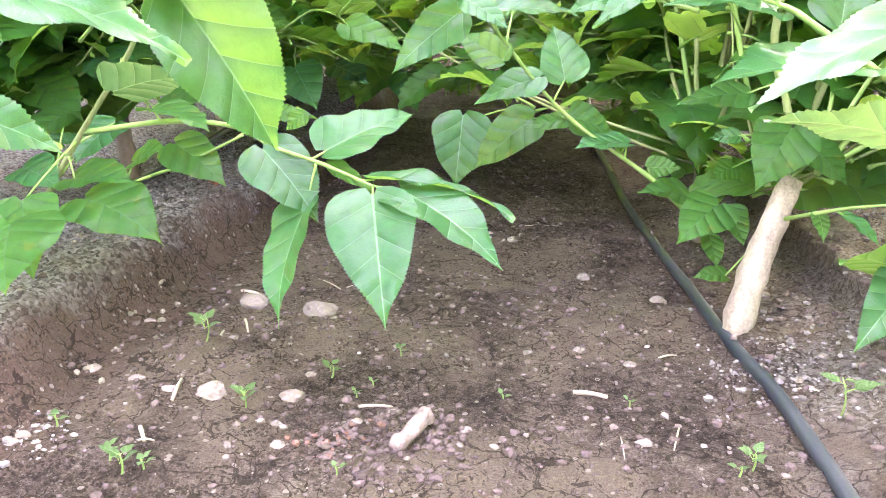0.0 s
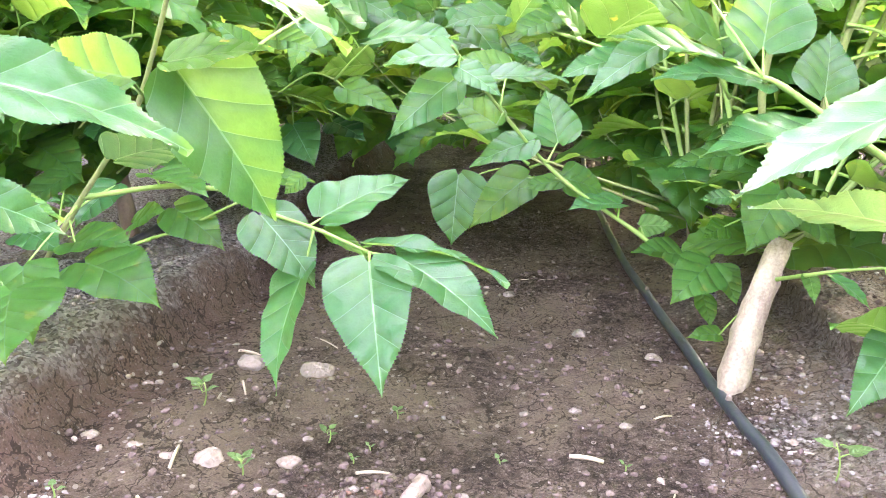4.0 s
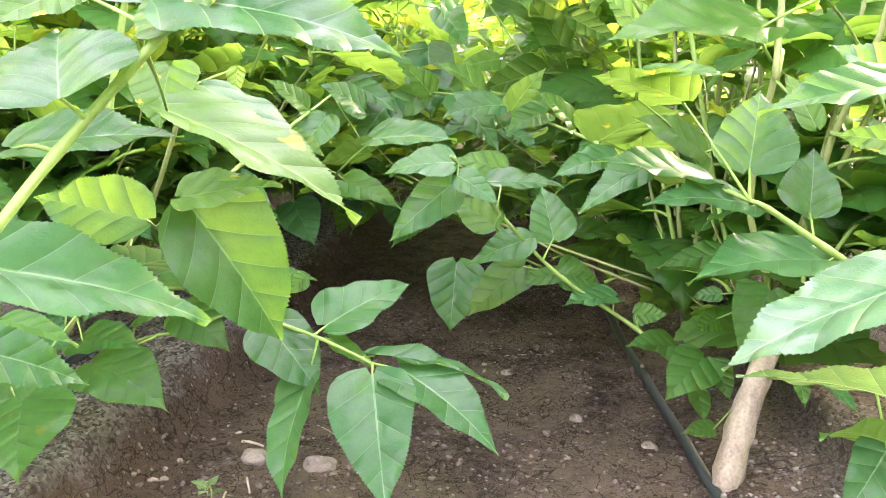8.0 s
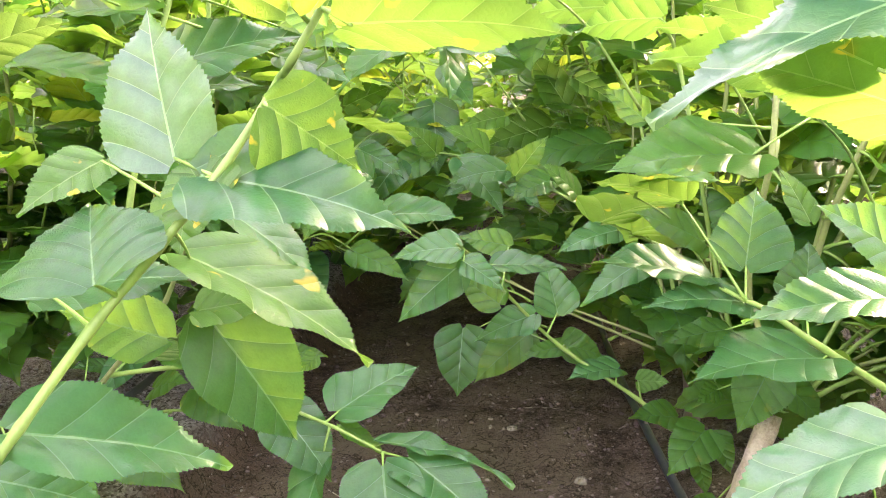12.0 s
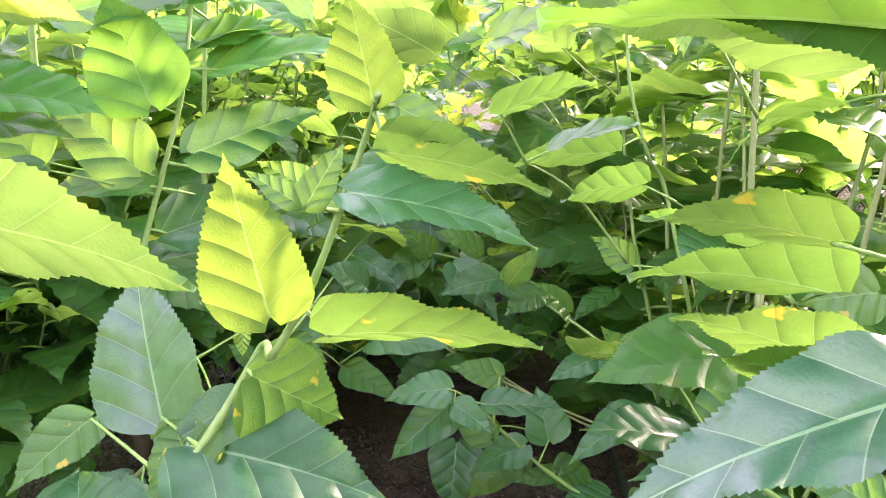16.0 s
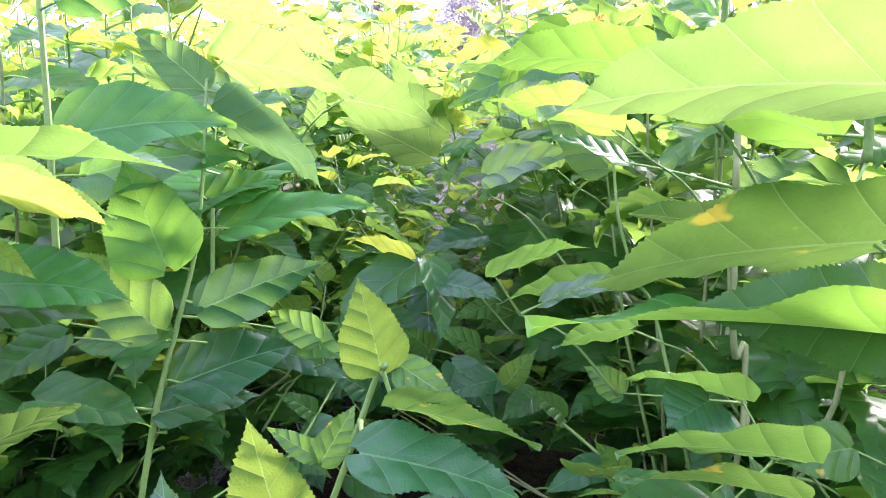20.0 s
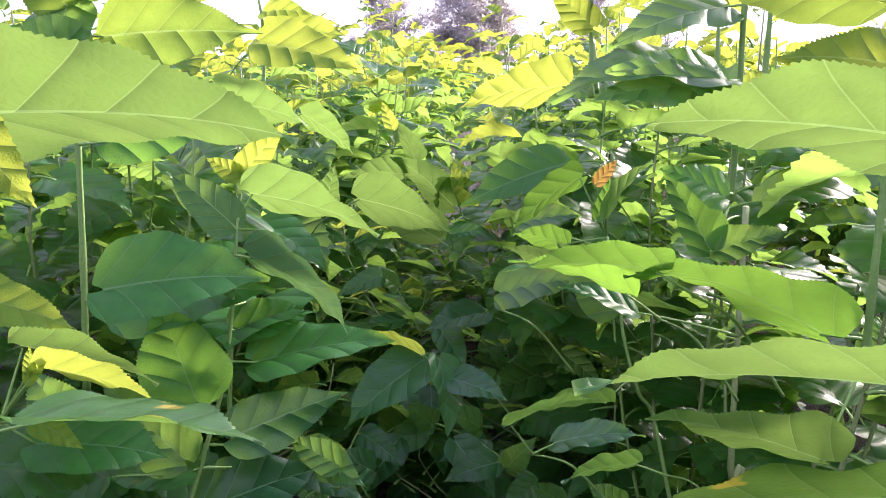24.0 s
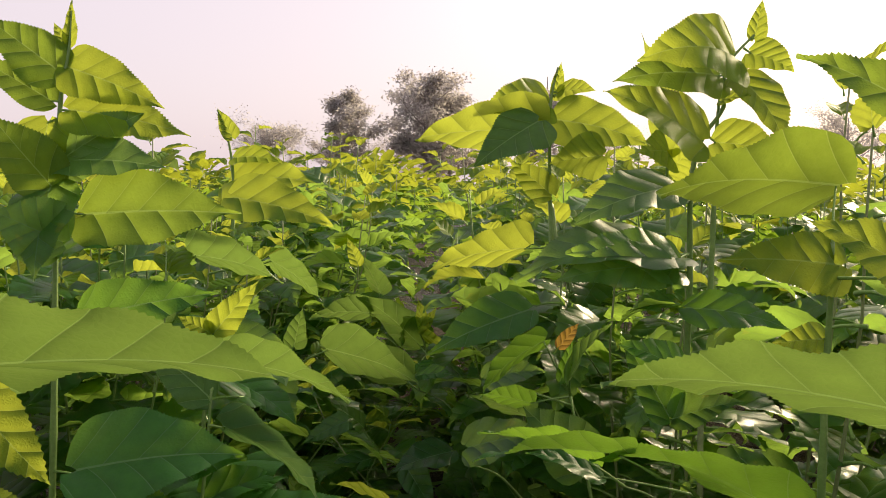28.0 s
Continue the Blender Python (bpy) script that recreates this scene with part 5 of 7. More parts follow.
leaf(bush_left, (-0.494, 0.684, 0.974), (-0.494, 0.689, 1.002), (0.08, -0.87, 0.48), 0.5, 0.3, 0.2, "y", (-0.549, 0.711, 0.910))
leaf(bush_left, (-0.496, 0.682, 0.965), (-0.468, 0.691, 1.001), (0.08, -0.87, 0.48), 0.35, 0.3, 0.2, "y", (-0.549, 0.711, 0.910))
leaf(bush_left, (-0.566, 0.707, 0.863), (-0.430, 0.764, 0.833), (0.34, -0.37, 0.86), 0.72, 0.34, 0.4, "g", (-0.549, 0.711, 0.910))
leaf(bush_left, (-0.189, 1.384, 0.759), (-0.324, 1.301, 0.654), (-0.30, -0.52, 0.80), 0.72, 0.34, 0.3, "n", (-0.151, 1.408, 0.733))
leaf(bush_left, (-0.191, 1.383, 0.755), (-0.228, 1.317, 0.693), (-0.36, -0.52, 0.77), 0.72, 0.34, 0.3, "n", (-0.151, 1.408, 0.733))
leaf(bush_left, (-0.164, 1.387, 0.762), (-0.140, 1.314, 0.639), (0.83, -0.39, 0.40), 0.72, 0.34, 0.3, "n", (-0.151, 1.408, 0.733))
leaf(bush_left, (-0.137, 1.382, 0.724), (-0.035, 1.336, 0.704), (0.00, -0.39, 0.92), 0.72, 0.34, 0.3, "n", (-0.151, 1.408, 0.733))
leaf(bush_left, (-0.195, 1.385, 0.767), (-0.308, 1.402, 0.800), (0.31, 0.57, 0.76), 0.72, 0.34, 0.3, "y", (-0.151, 1.408, 0.733))
leaf(bush_left, (-0.256, 0.968, 0.751), (-0.325, 0.969, 0.788), (0.08, -0.87, 0.48), 0.6, 0.3, 0.3, "g", (-0.256, 0.982, 0.711))
leaf(bush_left, (-0.322, 1.013, 0.751), (-0.217, 0.965, 0.721), (0.06, -0.67, 0.74), 0.55, 0.3, 0.4, "g", (-0.420, 0.926, 0.792))
leaf(bush_left, (-0.383, 0.414, 1.232), (-0.158, 0.468, 1.218), (-0.08, 0.53, 0.84), 0.72, 0.34, 0.3, "b", (-0.470, 0.500, 1.182))
leaf(bush_left, (-0.282, 0.319, 1.244), (-0.251, 0.337, 1.192), (0.04, -0.82, 0.57), 0.5, 0.225, 0.4, "y", (-0.313, 0.328, 1.233))
leaf(bush_right, (0.228, 0.390, 1.216), (0.041, 0.418, 1.230), (0.14, 0.50, 0.85), 0.72, 0.34, 0.3, "b", (0.315, 0.500, 1.166))
leaf(bush_right, (0.268, 0.510, 1.051), (0.020, 0.521, 1.039), (-0.02, 0.47, 0.88), 0.72, 0.34, 0.3, "b", (0.315, 0.500, 1.001))
leaf(bush_right, (0.256, 0.467, 0.907), (0.012, 0.443, 0.921), (0.03, 0.28, 0.96), 0.66, 0.34, 0.2, "m", (0.315, 0.500, 0.857))
leaf(bush_right, (0.245, 0.496, 0.905), (0.103, 0.474, 0.924), (-0.10, -0.87, 0.48), 0.5, 0.3, 0.5, "b", (0.315, 0.500, 0.855))
leaf(bush_right, (0.272, 0.718, 0.902), (0.098, 0.688, 0.950), (0.10, 0.65, 0.76), 0.72, 0.34, 0.3, "b", (0.325, 0.779, 0.983))
leaf(bush_right, (0.118, 1.168, 0.774), (-0.033, 1.116, 0.756), (-0.28, 0.55, 0.78), 0.66, 0.34, 0.4, "n", (0.169, 1.250, 0.790))
leaf(bush_right, (0.142, 1.002, 0.755), (0.042, 0.967, 0.739), (-0.34, 0.69, 0.64), 0.72, 0.34, 0.5, "n", (0.183, 1.024, 0.730))
leaf(bush_right, (0.280, 0.759, 0.692), (0.094, 0.721, 0.712), (-0.03, 0.59, 0.81), 0.66, 0.34, 0.4, "n", (0.276, 0.845, 0.654))
leaf(bush_right, (0.251, 0.882, 0.708), (0.115, 0.853, 0.742), (0.11, 0.50, 0.86), 0.66, 0.34, 0.4, "n", (0.276, 0.845, 0.654))
leaf(bush_right, (0.213, 0.878, 0.709), (0.155, 0.818, 0.699), (0.09, -0.66, 0.75), 1.2, 0.3, 0.3, "n", (0.276, 0.845, 0.654))
leaf(bush_right, (0.143, 1.110, 0.627), (0.087, 1.112, 0.668), (0.11, -0.87, 0.48), 0.7, 0.3, 0.3, "g", (0.311, 1.111, 0.615))
leaf(bush_right, (0.118, 0.943, 0.576), (0.211, 0.902, 0.576), (0.06, -0.32, 0.94), 0.5, 0.3, 0.3, "g", (0.118, 0.967, 0.547))
leaf(bush_right, (0.115, 0.757, 1.074), (-0.037, 0.723, 1.076), (-0.08, 0.43, 0.90), 0.66, 0.34, 0.4, "m", (0.156, 0.776, 1.045))
leaf(bush_right, (0.283, 0.779, 1.008), (0.081, 0.753, 1.069), (0.20, 0.46, 0.86), 0.72, 0.34, 0.6, "m", (0.324, 0.778, 1.005))
leaf(bush_right, (0.129, 0.993, 0.967), (0.030, 0.990, 0.999), (0.03, -0.33, 0.94), 0.5, 0.3, 0.4, "m", (0.268, 1.028, 0.929))
leaf(bush_right, (0.214, 1.006, 1.257), (0.012, 0.932, 1.232), (0.01, -0.34, 0.94), 0.72, 0.34, 0.7, "g", (0.250, 1.041, 1.258))
leaf(bush_right, (0.218, 1.054, 1.238), (0.104, 0.993, 1.243), (0.20, -0.29, 0.94), 0.66, 0.34, 0.4, "g", (0.251, 1.043, 1.232))
leaf(bush_right, (0.043, 1.245, 1.250), (-0.112, 1.174, 1.218), (-0.39, 0.52, 0.76), 0.72, 0.34, 0.4, "y", (0.085, 1.251, 1.250))
leaf(bush_right, (0.210, 0.966, 1.056), (0.153, 1.000, 1.153), (0.06, -0.67, 0.74), 0.6, 0.4, 0.2, "m", (0.248, 1.035, 1.105))
leaf(bush_right, (0.214, 0.966, 1.053), (0.297, 0.948, 1.082), (0.06, -0.67, 0.74), 0.6, 0.3, 0.4, "g", (0.248, 1.035, 1.105))
leaf(bush_right, (-0.028, 0.904, 0.845), (0.082, 0.920, 0.876), (-0.30, 0.47, 0.83), 0.66, 0.34, 0.5, "n", (0.001, 0.945, 0.789))
leaf(bush_right, (0.030, 0.952, 0.803), (0.138, 0.916, 0.832), (0.03, -0.33, 0.94), 0.5, 0.3, 0.5, "n", (0.001, 0.945, 0.789))
leaf(bush_right, (0.073, 1.225, 1.474), (-0.035, 1.169, 1.458), (0.04, -0.93, 0.37), 0.688, 0.262, 0.8, "y", (0.079, 1.226, 1.473))
leaf(bush_right, (0.088, 1.224, 1.452), (0.228, 1.197, 1.410), (0.04, -0.91, 0.41), 0.625, 0.262, 0.6, "y", (0.078, 1.228, 1.449))
leaf(bush_right, (0.061, 1.202, 1.433), (-0.127, 1.142, 1.417), (-0.25, 0.58, 0.77), 0.72, 0.34, 0.3, "y", (0.078, 1.228, 1.433))
leaf(bush_right, (0.054, 1.152, 1.444), (-0.040, 1.092, 1.375), (-0.06, -0.82, 0.57), 0.688, 0.225, 0.3, "b", (0.078, 1.228, 1.449))
leaf(bush_right, (0.150, 1.153, 1.394), (0.073, 1.168, 1.382), (0.04, -0.93, 0.37), 1, 0.225, 0.4, "y", (0.078, 1.229, 1.383))
leaf(bush_right, (0.090, 1.227, 1.494), (0.154, 1.261, 1.501), (-0.34, 0.48, 0.81), 0.72, 0.34, 0.4, "y", (0.082, 1.227, 1.496))
leaf(bush_right, (0.087, 1.227, 1.489), (0.095, 1.231, 1.542), (0.04, -0.93, 0.37), 0.438, 0.375, 0.1, "y", (0.081, 1.227, 1.491))
leaf(bush_right, (0.228, 1.052, 1.348), (0.086, 0.992, 1.297), (0.02, -0.54, 0.84), 0.625, 0.225, 0.4, "b", (0.248, 1.033, 1.348))
leaf(bush_right, (0.080, 1.215, 1.336), (0.016, 1.246, 1.389), (0.04, -0.93, 0.37), 0.625, 0.225, 0.3, "y", (0.080, 1.225, 1.337))
leaf(bush_right, (0.298, 1.028, 1.517), (0.161, 0.960, 1.501), (0.04, -0.91, 0.41), 0.688, 0.262, 1, "y", (0.302, 1.048, 1.514))
leaf(bush_right, (0.285, 1.045, 1.494), (0.134, 0.977, 1.478), (0.04, -0.93, 0.37), 0.5, 0.262, 0.6, "t", (0.293, 1.046, 1.495))
leaf(bush_right, (0.257, 1.018, 1.407), (0.120, 0.956, 1.465), (0.14, -0.81, 0.57), 0.65, 0.225, 0.4, "y", (0.260, 1.038, 1.402))
leaf(bush_right, (0.279, 1.039, 1.406), (0.360, 1.010, 1.380), (0.04, -0.93, 0.37), 0.775, 0.262, 1, "y", (0.267, 1.039, 1.417))
leaf(bush_right, (0.313, 1.047, 1.492), (0.360, 1.012, 1.395), (0.34, -0.87, 0.37), 0.688, 0.262, 0.7, "y", (0.293, 1.046, 1.495))
leaf(bush_right, (0.326, 1.050, 1.524), (0.373, 1.019, 1.495), (0.04, -0.93, 0.37), 0.938, 0.262, 0.6, "y", (0.317, 1.050, 1.531))
leaf(bush_right, (0.331, 1.051, 1.542), (0.342, 1.056, 1.595), (0.04, -0.93, 0.37), 0.525, 0.338, 0.1, "y", (0.328, 1.051, 1.544))
leaf(bush_right, (0.287, 1.043, 1.460), (0.318, 1.015, 1.464), (0.03, -0.75, 0.66), 0.75, 0.3, 0.6, "y", (0.291, 1.043, 1.458))
leaf(bush_right, (0.312, 1.462, 1.412), (0.265, 1.476, 1.630), (0.95, 0.25, 0.19), 0.72, 0.34, 0.2, "y", (0.312, 1.462, 1.406))
leaf(bush_right, (0.322, 1.463, 1.412), (0.250, 1.409, 1.410), (0.04, -0.93, 0.37), 1, 0.225, 0.4, "y", (0.312, 1.462, 1.406))
leaf(bush_right, (0.317, 1.460, 1.381), (0.356, 1.415, 1.420), (0.04, -0.93, 0.37), 0.875, 0.225, 0.4, "y", (0.313, 1.460, 1.379))
leaf(bush_right, (0.356, 0.837, 1.348), (0.157, 0.807, 1.337), (-0.14, 0.64, 0.76), 0.72, 0.34, 0.5, "t", (0.323, 0.771, 1.291))
leaf(bush_right, (0.353, 0.650, 1.265), (0.258, 0.670, 1.317), (0.03, -0.75, 0.66), 0.688, 0.225, 0.4, "y", (0.322, 0.769, 1.255))
leaf(bush_right, (0.306, 0.557, 1.394), (0.209, 0.577, 1.446), (0.04, -0.88, 0.47), 0.475, 0.262, 0.4, "t", (0.315, 0.500, 1.344))
leaf(bush_right, (0.333, 0.770, 1.268), (0.202, 0.745, 1.275), (0.04, -0.93, 0.37), 0.5, 0.225, 0.5, "y", (0.322, 0.770, 1.270))
leaf(bush_right, (0.235, 0.991, 1.192), (0.349, 0.944, 1.172), (0.03, -0.60, 0.80), 0.575, 0.225, 0.5, "m", (0.251, 1.041, 1.185))
leaf(bush_right, (0.211, 0.915, 1.128), (0.135, 0.914, 1.158), (0.03, -0.65, 0.76), 0.75, 0.225, 0.5, "m", (0.249, 1.036, 1.116))
leaf(bush_right, (0.198, 0.943, 1.251), (0.054, 0.906, 1.234), (0.03, -0.75, 0.66), 0.5, 0.225, 0.4, "g", (0.250, 1.041, 1.258))
leaf(bush_right, (0.217, 0.964, 1.242), (0.074, 0.939, 1.265), (0.22, -0.52, 0.83), 0.72, 0.34, 0.6, "g", (0.251, 1.042, 1.245))
leaf(bush_right, (0.329, 0.794, 1.189), (0.259, 0.761, 1.189), (0.04, -0.93, 0.37), 0.5, 0.225, 0.4, "y", (0.322, 0.771, 1.191))
leaf(bush_right, (0.063, 1.099, 1.128), (-0.029, 1.069, 1.050), (-0.64, 0.54, 0.55), 0.72, 0.34, 0.6, "m", (0.103, 1.124, 1.042))
leaf(bush_right, (0.109, 0.922, 1.009), (-0.033, 0.918, 1.044), (0.20, 0.48, 0.85), 0.72, 0.34, 0.5, "m", (0.150, 0.937, 0.975))
leaf(bush_left, (-0.593, 1.026, 1.499), (-0.689, 1.007, 1.572), (0.24, -0.93, 0.27), 0.625, 0.262, 0.4, "t", (-0.591, 1.026, 1.497))
leaf(bush_left, (-0.606, 1.023, 1.462), (-0.696, 1.003, 1.516), (0.04, -0.93, 0.37), 0.525, 0.262, 0.4, "t", (-0.596, 1.023, 1.462))
leaf(bush_left, (-0.588, 1.027, 1.509), (-0.464, 1.049, 1.454), (-0.06, -0.91, 0.41), 0.562, 0.262, 0.6, "y", (-0.588, 1.027, 1.510))
leaf(bush_left, (-0.585, 1.023, 1.451), (-0.428, 1.048, 1.416), (0.04, -0.88, 0.47), 0.5, 0.262, 0.5, "y", (-0.596, 1.022, 1.451))
leaf(bush_left, (-0.592, 1.018, 1.386), (-0.484, 1.027, 1.447), (0.04, -0.93, 0.37), 0.75, 0.262, 0.3, "b", (-0.600, 1.017, 1.383))
leaf(bush_left, (-0.592, 1.018, 1.383), (-0.430, 0.974, 1.370), (0.03, -0.75, 0.66), 0.5, 0.262, 0.3, "b", (-0.600, 1.017, 1.383))
leaf(bush_left, (-0.554, 0.994, 1.311), (-0.337, 0.974, 1.312), (0.04, -0.91, 0.41), 0.525, 0.3, 0.35, "t", (-0.602, 1.012, 1.313))
leaf(bush_left, (-0.567, 0.961, 1.276), (-0.633, 0.911, 1.320), (0.04, -0.93, 0.37), 1, 0.225, 0.3, "g", (-0.602, 1.009, 1.278))
leaf(bush_left, (-0.597, 0.995, 1.348), (-0.663, 0.969, 1.442), (0.04, -0.93, 0.37), 0.688, 0.225, 0.3, "t", (-0.601, 1.015, 1.348))
leaf(bush_left, (-0.539, 0.955, 1.180), (-0.376, 0.994, 1.207), (0.04, -0.86, 0.51), 0.5, 0.262, 0.3, "m", (-0.603, 1.002, 1.173))
leaf(bush_left, (-0.613, 1.021, 1.436), (-0.624, 1.013, 1.337), (0.04, -0.93, 0.37), 0.75, 0.262, 0.3, "y", (-0.597, 1.022, 1.440))
leaf(bush_left, (-0.591, 0.988, 1.259), (-0.444, 0.967, 1.283), (0.02, -0.44, 0.90), 0.5, 0.225, 0.4, "m", (-0.602, 1.008, 1.261))
leaf(bush_left, (-0.599, 0.995, 1.348), (-0.577, 0.907, 1.231), (0.04, -0.93, 0.37), 0.625, 0.225, 0.3, "g", (-0.601, 1.015, 1.348))
leaf(bush_left, (-0.583, 1.029, 1.538), (-0.581, 1.034, 1.599), (0.04, -0.93, 0.37), 0.35, 0.375, 0.1, "y", (-0.585, 1.029, 1.536))
leaf(bush_left, (-0.588, 1.029, 1.535), (-0.606, 1.031, 1.569), (0.04, -0.93, 0.37), 0.5, 0.375, 0.2, "y", (-0.585, 1.029, 1.536))
leaf(bush_left, (-0.499, 0.844, 1.018), (-0.313, 0.884, 1.026), (0.09, -0.60, 0.80), 0.72, 0.34, 0.4, "m", (-0.389, 0.969, 0.991))
leaf(bush_left, (-0.467, 1.244, 1.108), (-0.392, 1.254, 1.195), (0.04, -0.93, 0.37), 0.5, 0.3, 0.2, "y", (-0.479, 1.263, 1.103))
leaf(bush_left, (-0.470, 1.244, 1.108), (-0.526, 1.243, 1.136), (0.04, -0.93, 0.37), 0.625, 0.3, 0.2, "y", (-0.479, 1.263, 1.103))
leaf(bush_left, (-0.637, 1.925, 1.469), (-0.675, 1.929, 1.542), (0.04, -0.93, 0.37), 0.562, 0.3, 0.1, "y", (-0.650, 1.925, 1.470))
leaf(bush_left, (-0.633, 1.922, 1.421), (-0.503, 1.876, 1.405), (0.03, -0.75, 0.66), 0.5, 0.3, 0.6, "y", (-0.642, 1.922, 1.422))
leaf(bush_left, (-0.639, 1.918, 1.365), (-0.412, 1.827, 1.358), (0.03, -0.75, 0.66), 0.625, 0.3, 0.4, "y", (-0.637, 1.918, 1.365))
leaf(bush_left, (-0.515, 1.519, 1.328), (-0.309, 1.474, 1.275), (0.03, -0.75, 0.66), 0.562, 0.3, 0.4, "y", (-0.556, 1.538, 1.304))
leaf(bush_left, (-0.314, 1.418, 1.049), (-0.138, 1.371, 0.996), (0.36, 0.78, 0.52), 0.72, 0.34, 0.4, "b", (-0.354, 1.438, 1.026))
leaf(bush_left, (-0.180, 1.921, 0.963), (-0.329, 1.880, 1.087), (0.28, 0.76, 0.58), 0.72, 0.34, 0.4, "b", (-0.157, 1.867, 0.949))
leaf(bush_left, (-0.300, 1.925, 1.040), (-0.441, 1.863, 1.032), (-0.31, 0.61, 0.73), 0.72, 0.34, 0.5, "b", (-0.300, 1.949, 1.013))
leaf(bush_left, (-0.472, 1.633, 1.195), (-0.359, 1.607, 1.113), (0.52, 0.69, 0.50), 0.72, 0.34, 0.4, "b", (-0.510, 1.652, 1.178))
leaf(bush_left, (-0.562, 1.428, 1.222), (-0.383, 1.382, 1.175), (0.34, 0.57, 0.75), 0.72, 0.34, 0.4, "b", (-0.602, 1.448, 1.199))
leaf(bush_right, (0.066, 1.555, 1.104), (-0.131, 1.478, 1.027), (0.05, -0.69, 0.72), 0.5, 0.3, 0.4, "m", (0.105, 1.578, 1.083))
leaf(bush_left, (-0.171, 1.714, 0.932), (-0.082, 1.672, 0.944), (0.04, -0.53, 0.85), 0.55, 0.3, 0.4, "m", (-0.166, 1.741, 0.892))
leaf(bush_left, (-0.167, 1.829, 1.017), (-0.178, 1.840, 1.090), (0.75, 0.66, 0.01), 0.72, 0.34, 0.2, "y", (-0.157, 1.867, 0.949))
leaf(bush_left, (-0.165, 1.829, 1.014), (-0.131, 1.840, 1.069), (0.07, -0.89, 0.45), 0.4, 0.4, 0.2, "y", (-0.157, 1.867, 0.949))
leaf(bush_left, (-0.170, 1.827, 1.004), (-0.108, 1.778, 0.987), (0.61, 0.58, 0.54), 0.72, 0.34, 0.3, "y", (-0.157, 1.867, 0.949))
leaf(bush_right, (0.046, 1.136, 1.026), (-0.032, 1.112, 1.044), (-0.06, 0.72, 0.69), 0.72, 0.34, 0.4, "m", (0.105, 1.132, 1.038))
leaf(bush_right, (0.083, 1.102, 1.118), (0.113, 1.110, 1.152), (0.07, -0.89, 0.45), 0.5, 0.5, 0.3, "d", (0.103, 1.124, 1.042))
leaf(bush_right, (0.097, 1.095, 1.070), (0.163, 1.133, 1.149), (-0.78, 0.46, 0.43), 0.66, 0.34, 0.4, "b", (0.103, 1.124, 1.042))
leaf(bush_right, (0.085, 1.095, 1.070), (0.105, 1.106, 1.133), (0.07, -0.89, 0.45), 0.3, 0.4, 0.3, "m", (0.103, 1.124, 1.042))
leaf(bush_left, (-0.437, 1.159, 1.070), (-0.404, 1.119, 0.997), (0.36, -0.76, 0.53), 0.5, 0.3, 0.4, "b", (-0.479, 1.252, 1.047))
leaf(bush_left, (-0.466, 1.320, 1.015), (-0.339, 1.278, 0.946), (0.37, -0.32, 0.87), 0.72, 0.34, 0.4, "m", (-0.479, 1.249, 1.034))
leaf(bush_left, (-0.441, 1.705, 0.997), (-0.419, 1.700, 1.085), (0.07, -0.89, 0.45), 0.6, 0.3, 0.3, "b", (-0.467, 1.721, 0.946))
leaf(bush_right, (-0.022, 1.234, 1.039), (0.075, 1.223, 1.055), (-0.20, -0.53, 0.83), 0.72, 0.34, 0.4, "g", (0.115, 1.195, 1.007))
leaf(bush_left, (-0.305, 1.592, 0.863), (-0.388, 1.530, 0.831), (0.05, -0.69, 0.72), 0.5, 0.3, 0.4, "g", (-0.308, 1.620, 0.840))
leaf(bush_right, (-0.049, 1.215, 0.932), (0.082, 1.179, 0.963), (-0.33, -0.50, 0.80), 0.72, 0.34, 0.4, "g", (-0.049, 1.236, 0.898))
leaf(bush_left, (-0.362, 2.139, 1.137), (-0.393, 2.149, 1.212), (0.07, -0.89, 0.45), 0.5, 0.3, 0.3, "y", (-0.374, 2.151, 1.088))
leaf(bush_left, (-0.314, 2.230, 1.050), (-0.370, 2.193, 1.164), (0.53, 0.69, 0.49), 0.72, 0.34, 0.3, "b", (-0.324, 2.251, 1.002))
leaf(bush_right, (0.032, 1.937, 0.537), (-0.121, 1.859, 0.496), (0.09, -0.84, 0.53), 0.6, 0.3, 0.3, "b", (0.085, 1.913, 0.531))
leaf(bush_right, (-0.204, 1.845, 0.677), (-0.135, 1.778, 0.594), (0.09, -0.84, 0.53), 0.6, 0.3, 0.3, "n", (-0.279, 1.889, 0.692))
leaf(bush_left, (-0.295, 1.841, 0.699), (-0.411, 1.768, 0.666), (0.03, -0.27, 0.96), 0.5, 0.3, 0.3, "n", (-0.295, 1.811, 0.583))
leaf(bush_right, (0.064, 1.852, 0.596), (-0.025, 1.873, 0.712), (0.09, -0.84, 0.53), 0.6, 0.3, 0.3, "b", (0.085, 1.913, 0.531))
leaf(bush_left, (-0.452, 1.857, 0.428), (-0.463, 1.829, 0.523), (0.26, -0.59, 0.76), 0.8, 0.3, 0.3, "n", (-0.470, 1.879, 0.378))
leaf(bush_left, (-0.291, 1.455, 0.413), (-0.375, 1.391, 0.400), (-0.52, 0.55, 0.65), 0.72, 0.34, 0.3, "b", (-0.358, 1.454, 0.517))
leaf(bush_right, (-0.055, 1.693, 0.430), (0.016, 1.639, 0.396), (0.05, -0.44, 0.90), 0.5, 0.3, 0.3, "n", (-0.095, 1.602, 0.498))
leaf(bush_right, (0.166, 1.617, 0.448), (0.083, 1.544, 0.401), (0.03, -0.27, 0.96), 0.5, 0.3, 0.3, "g", (0.202, 1.645, 0.428))
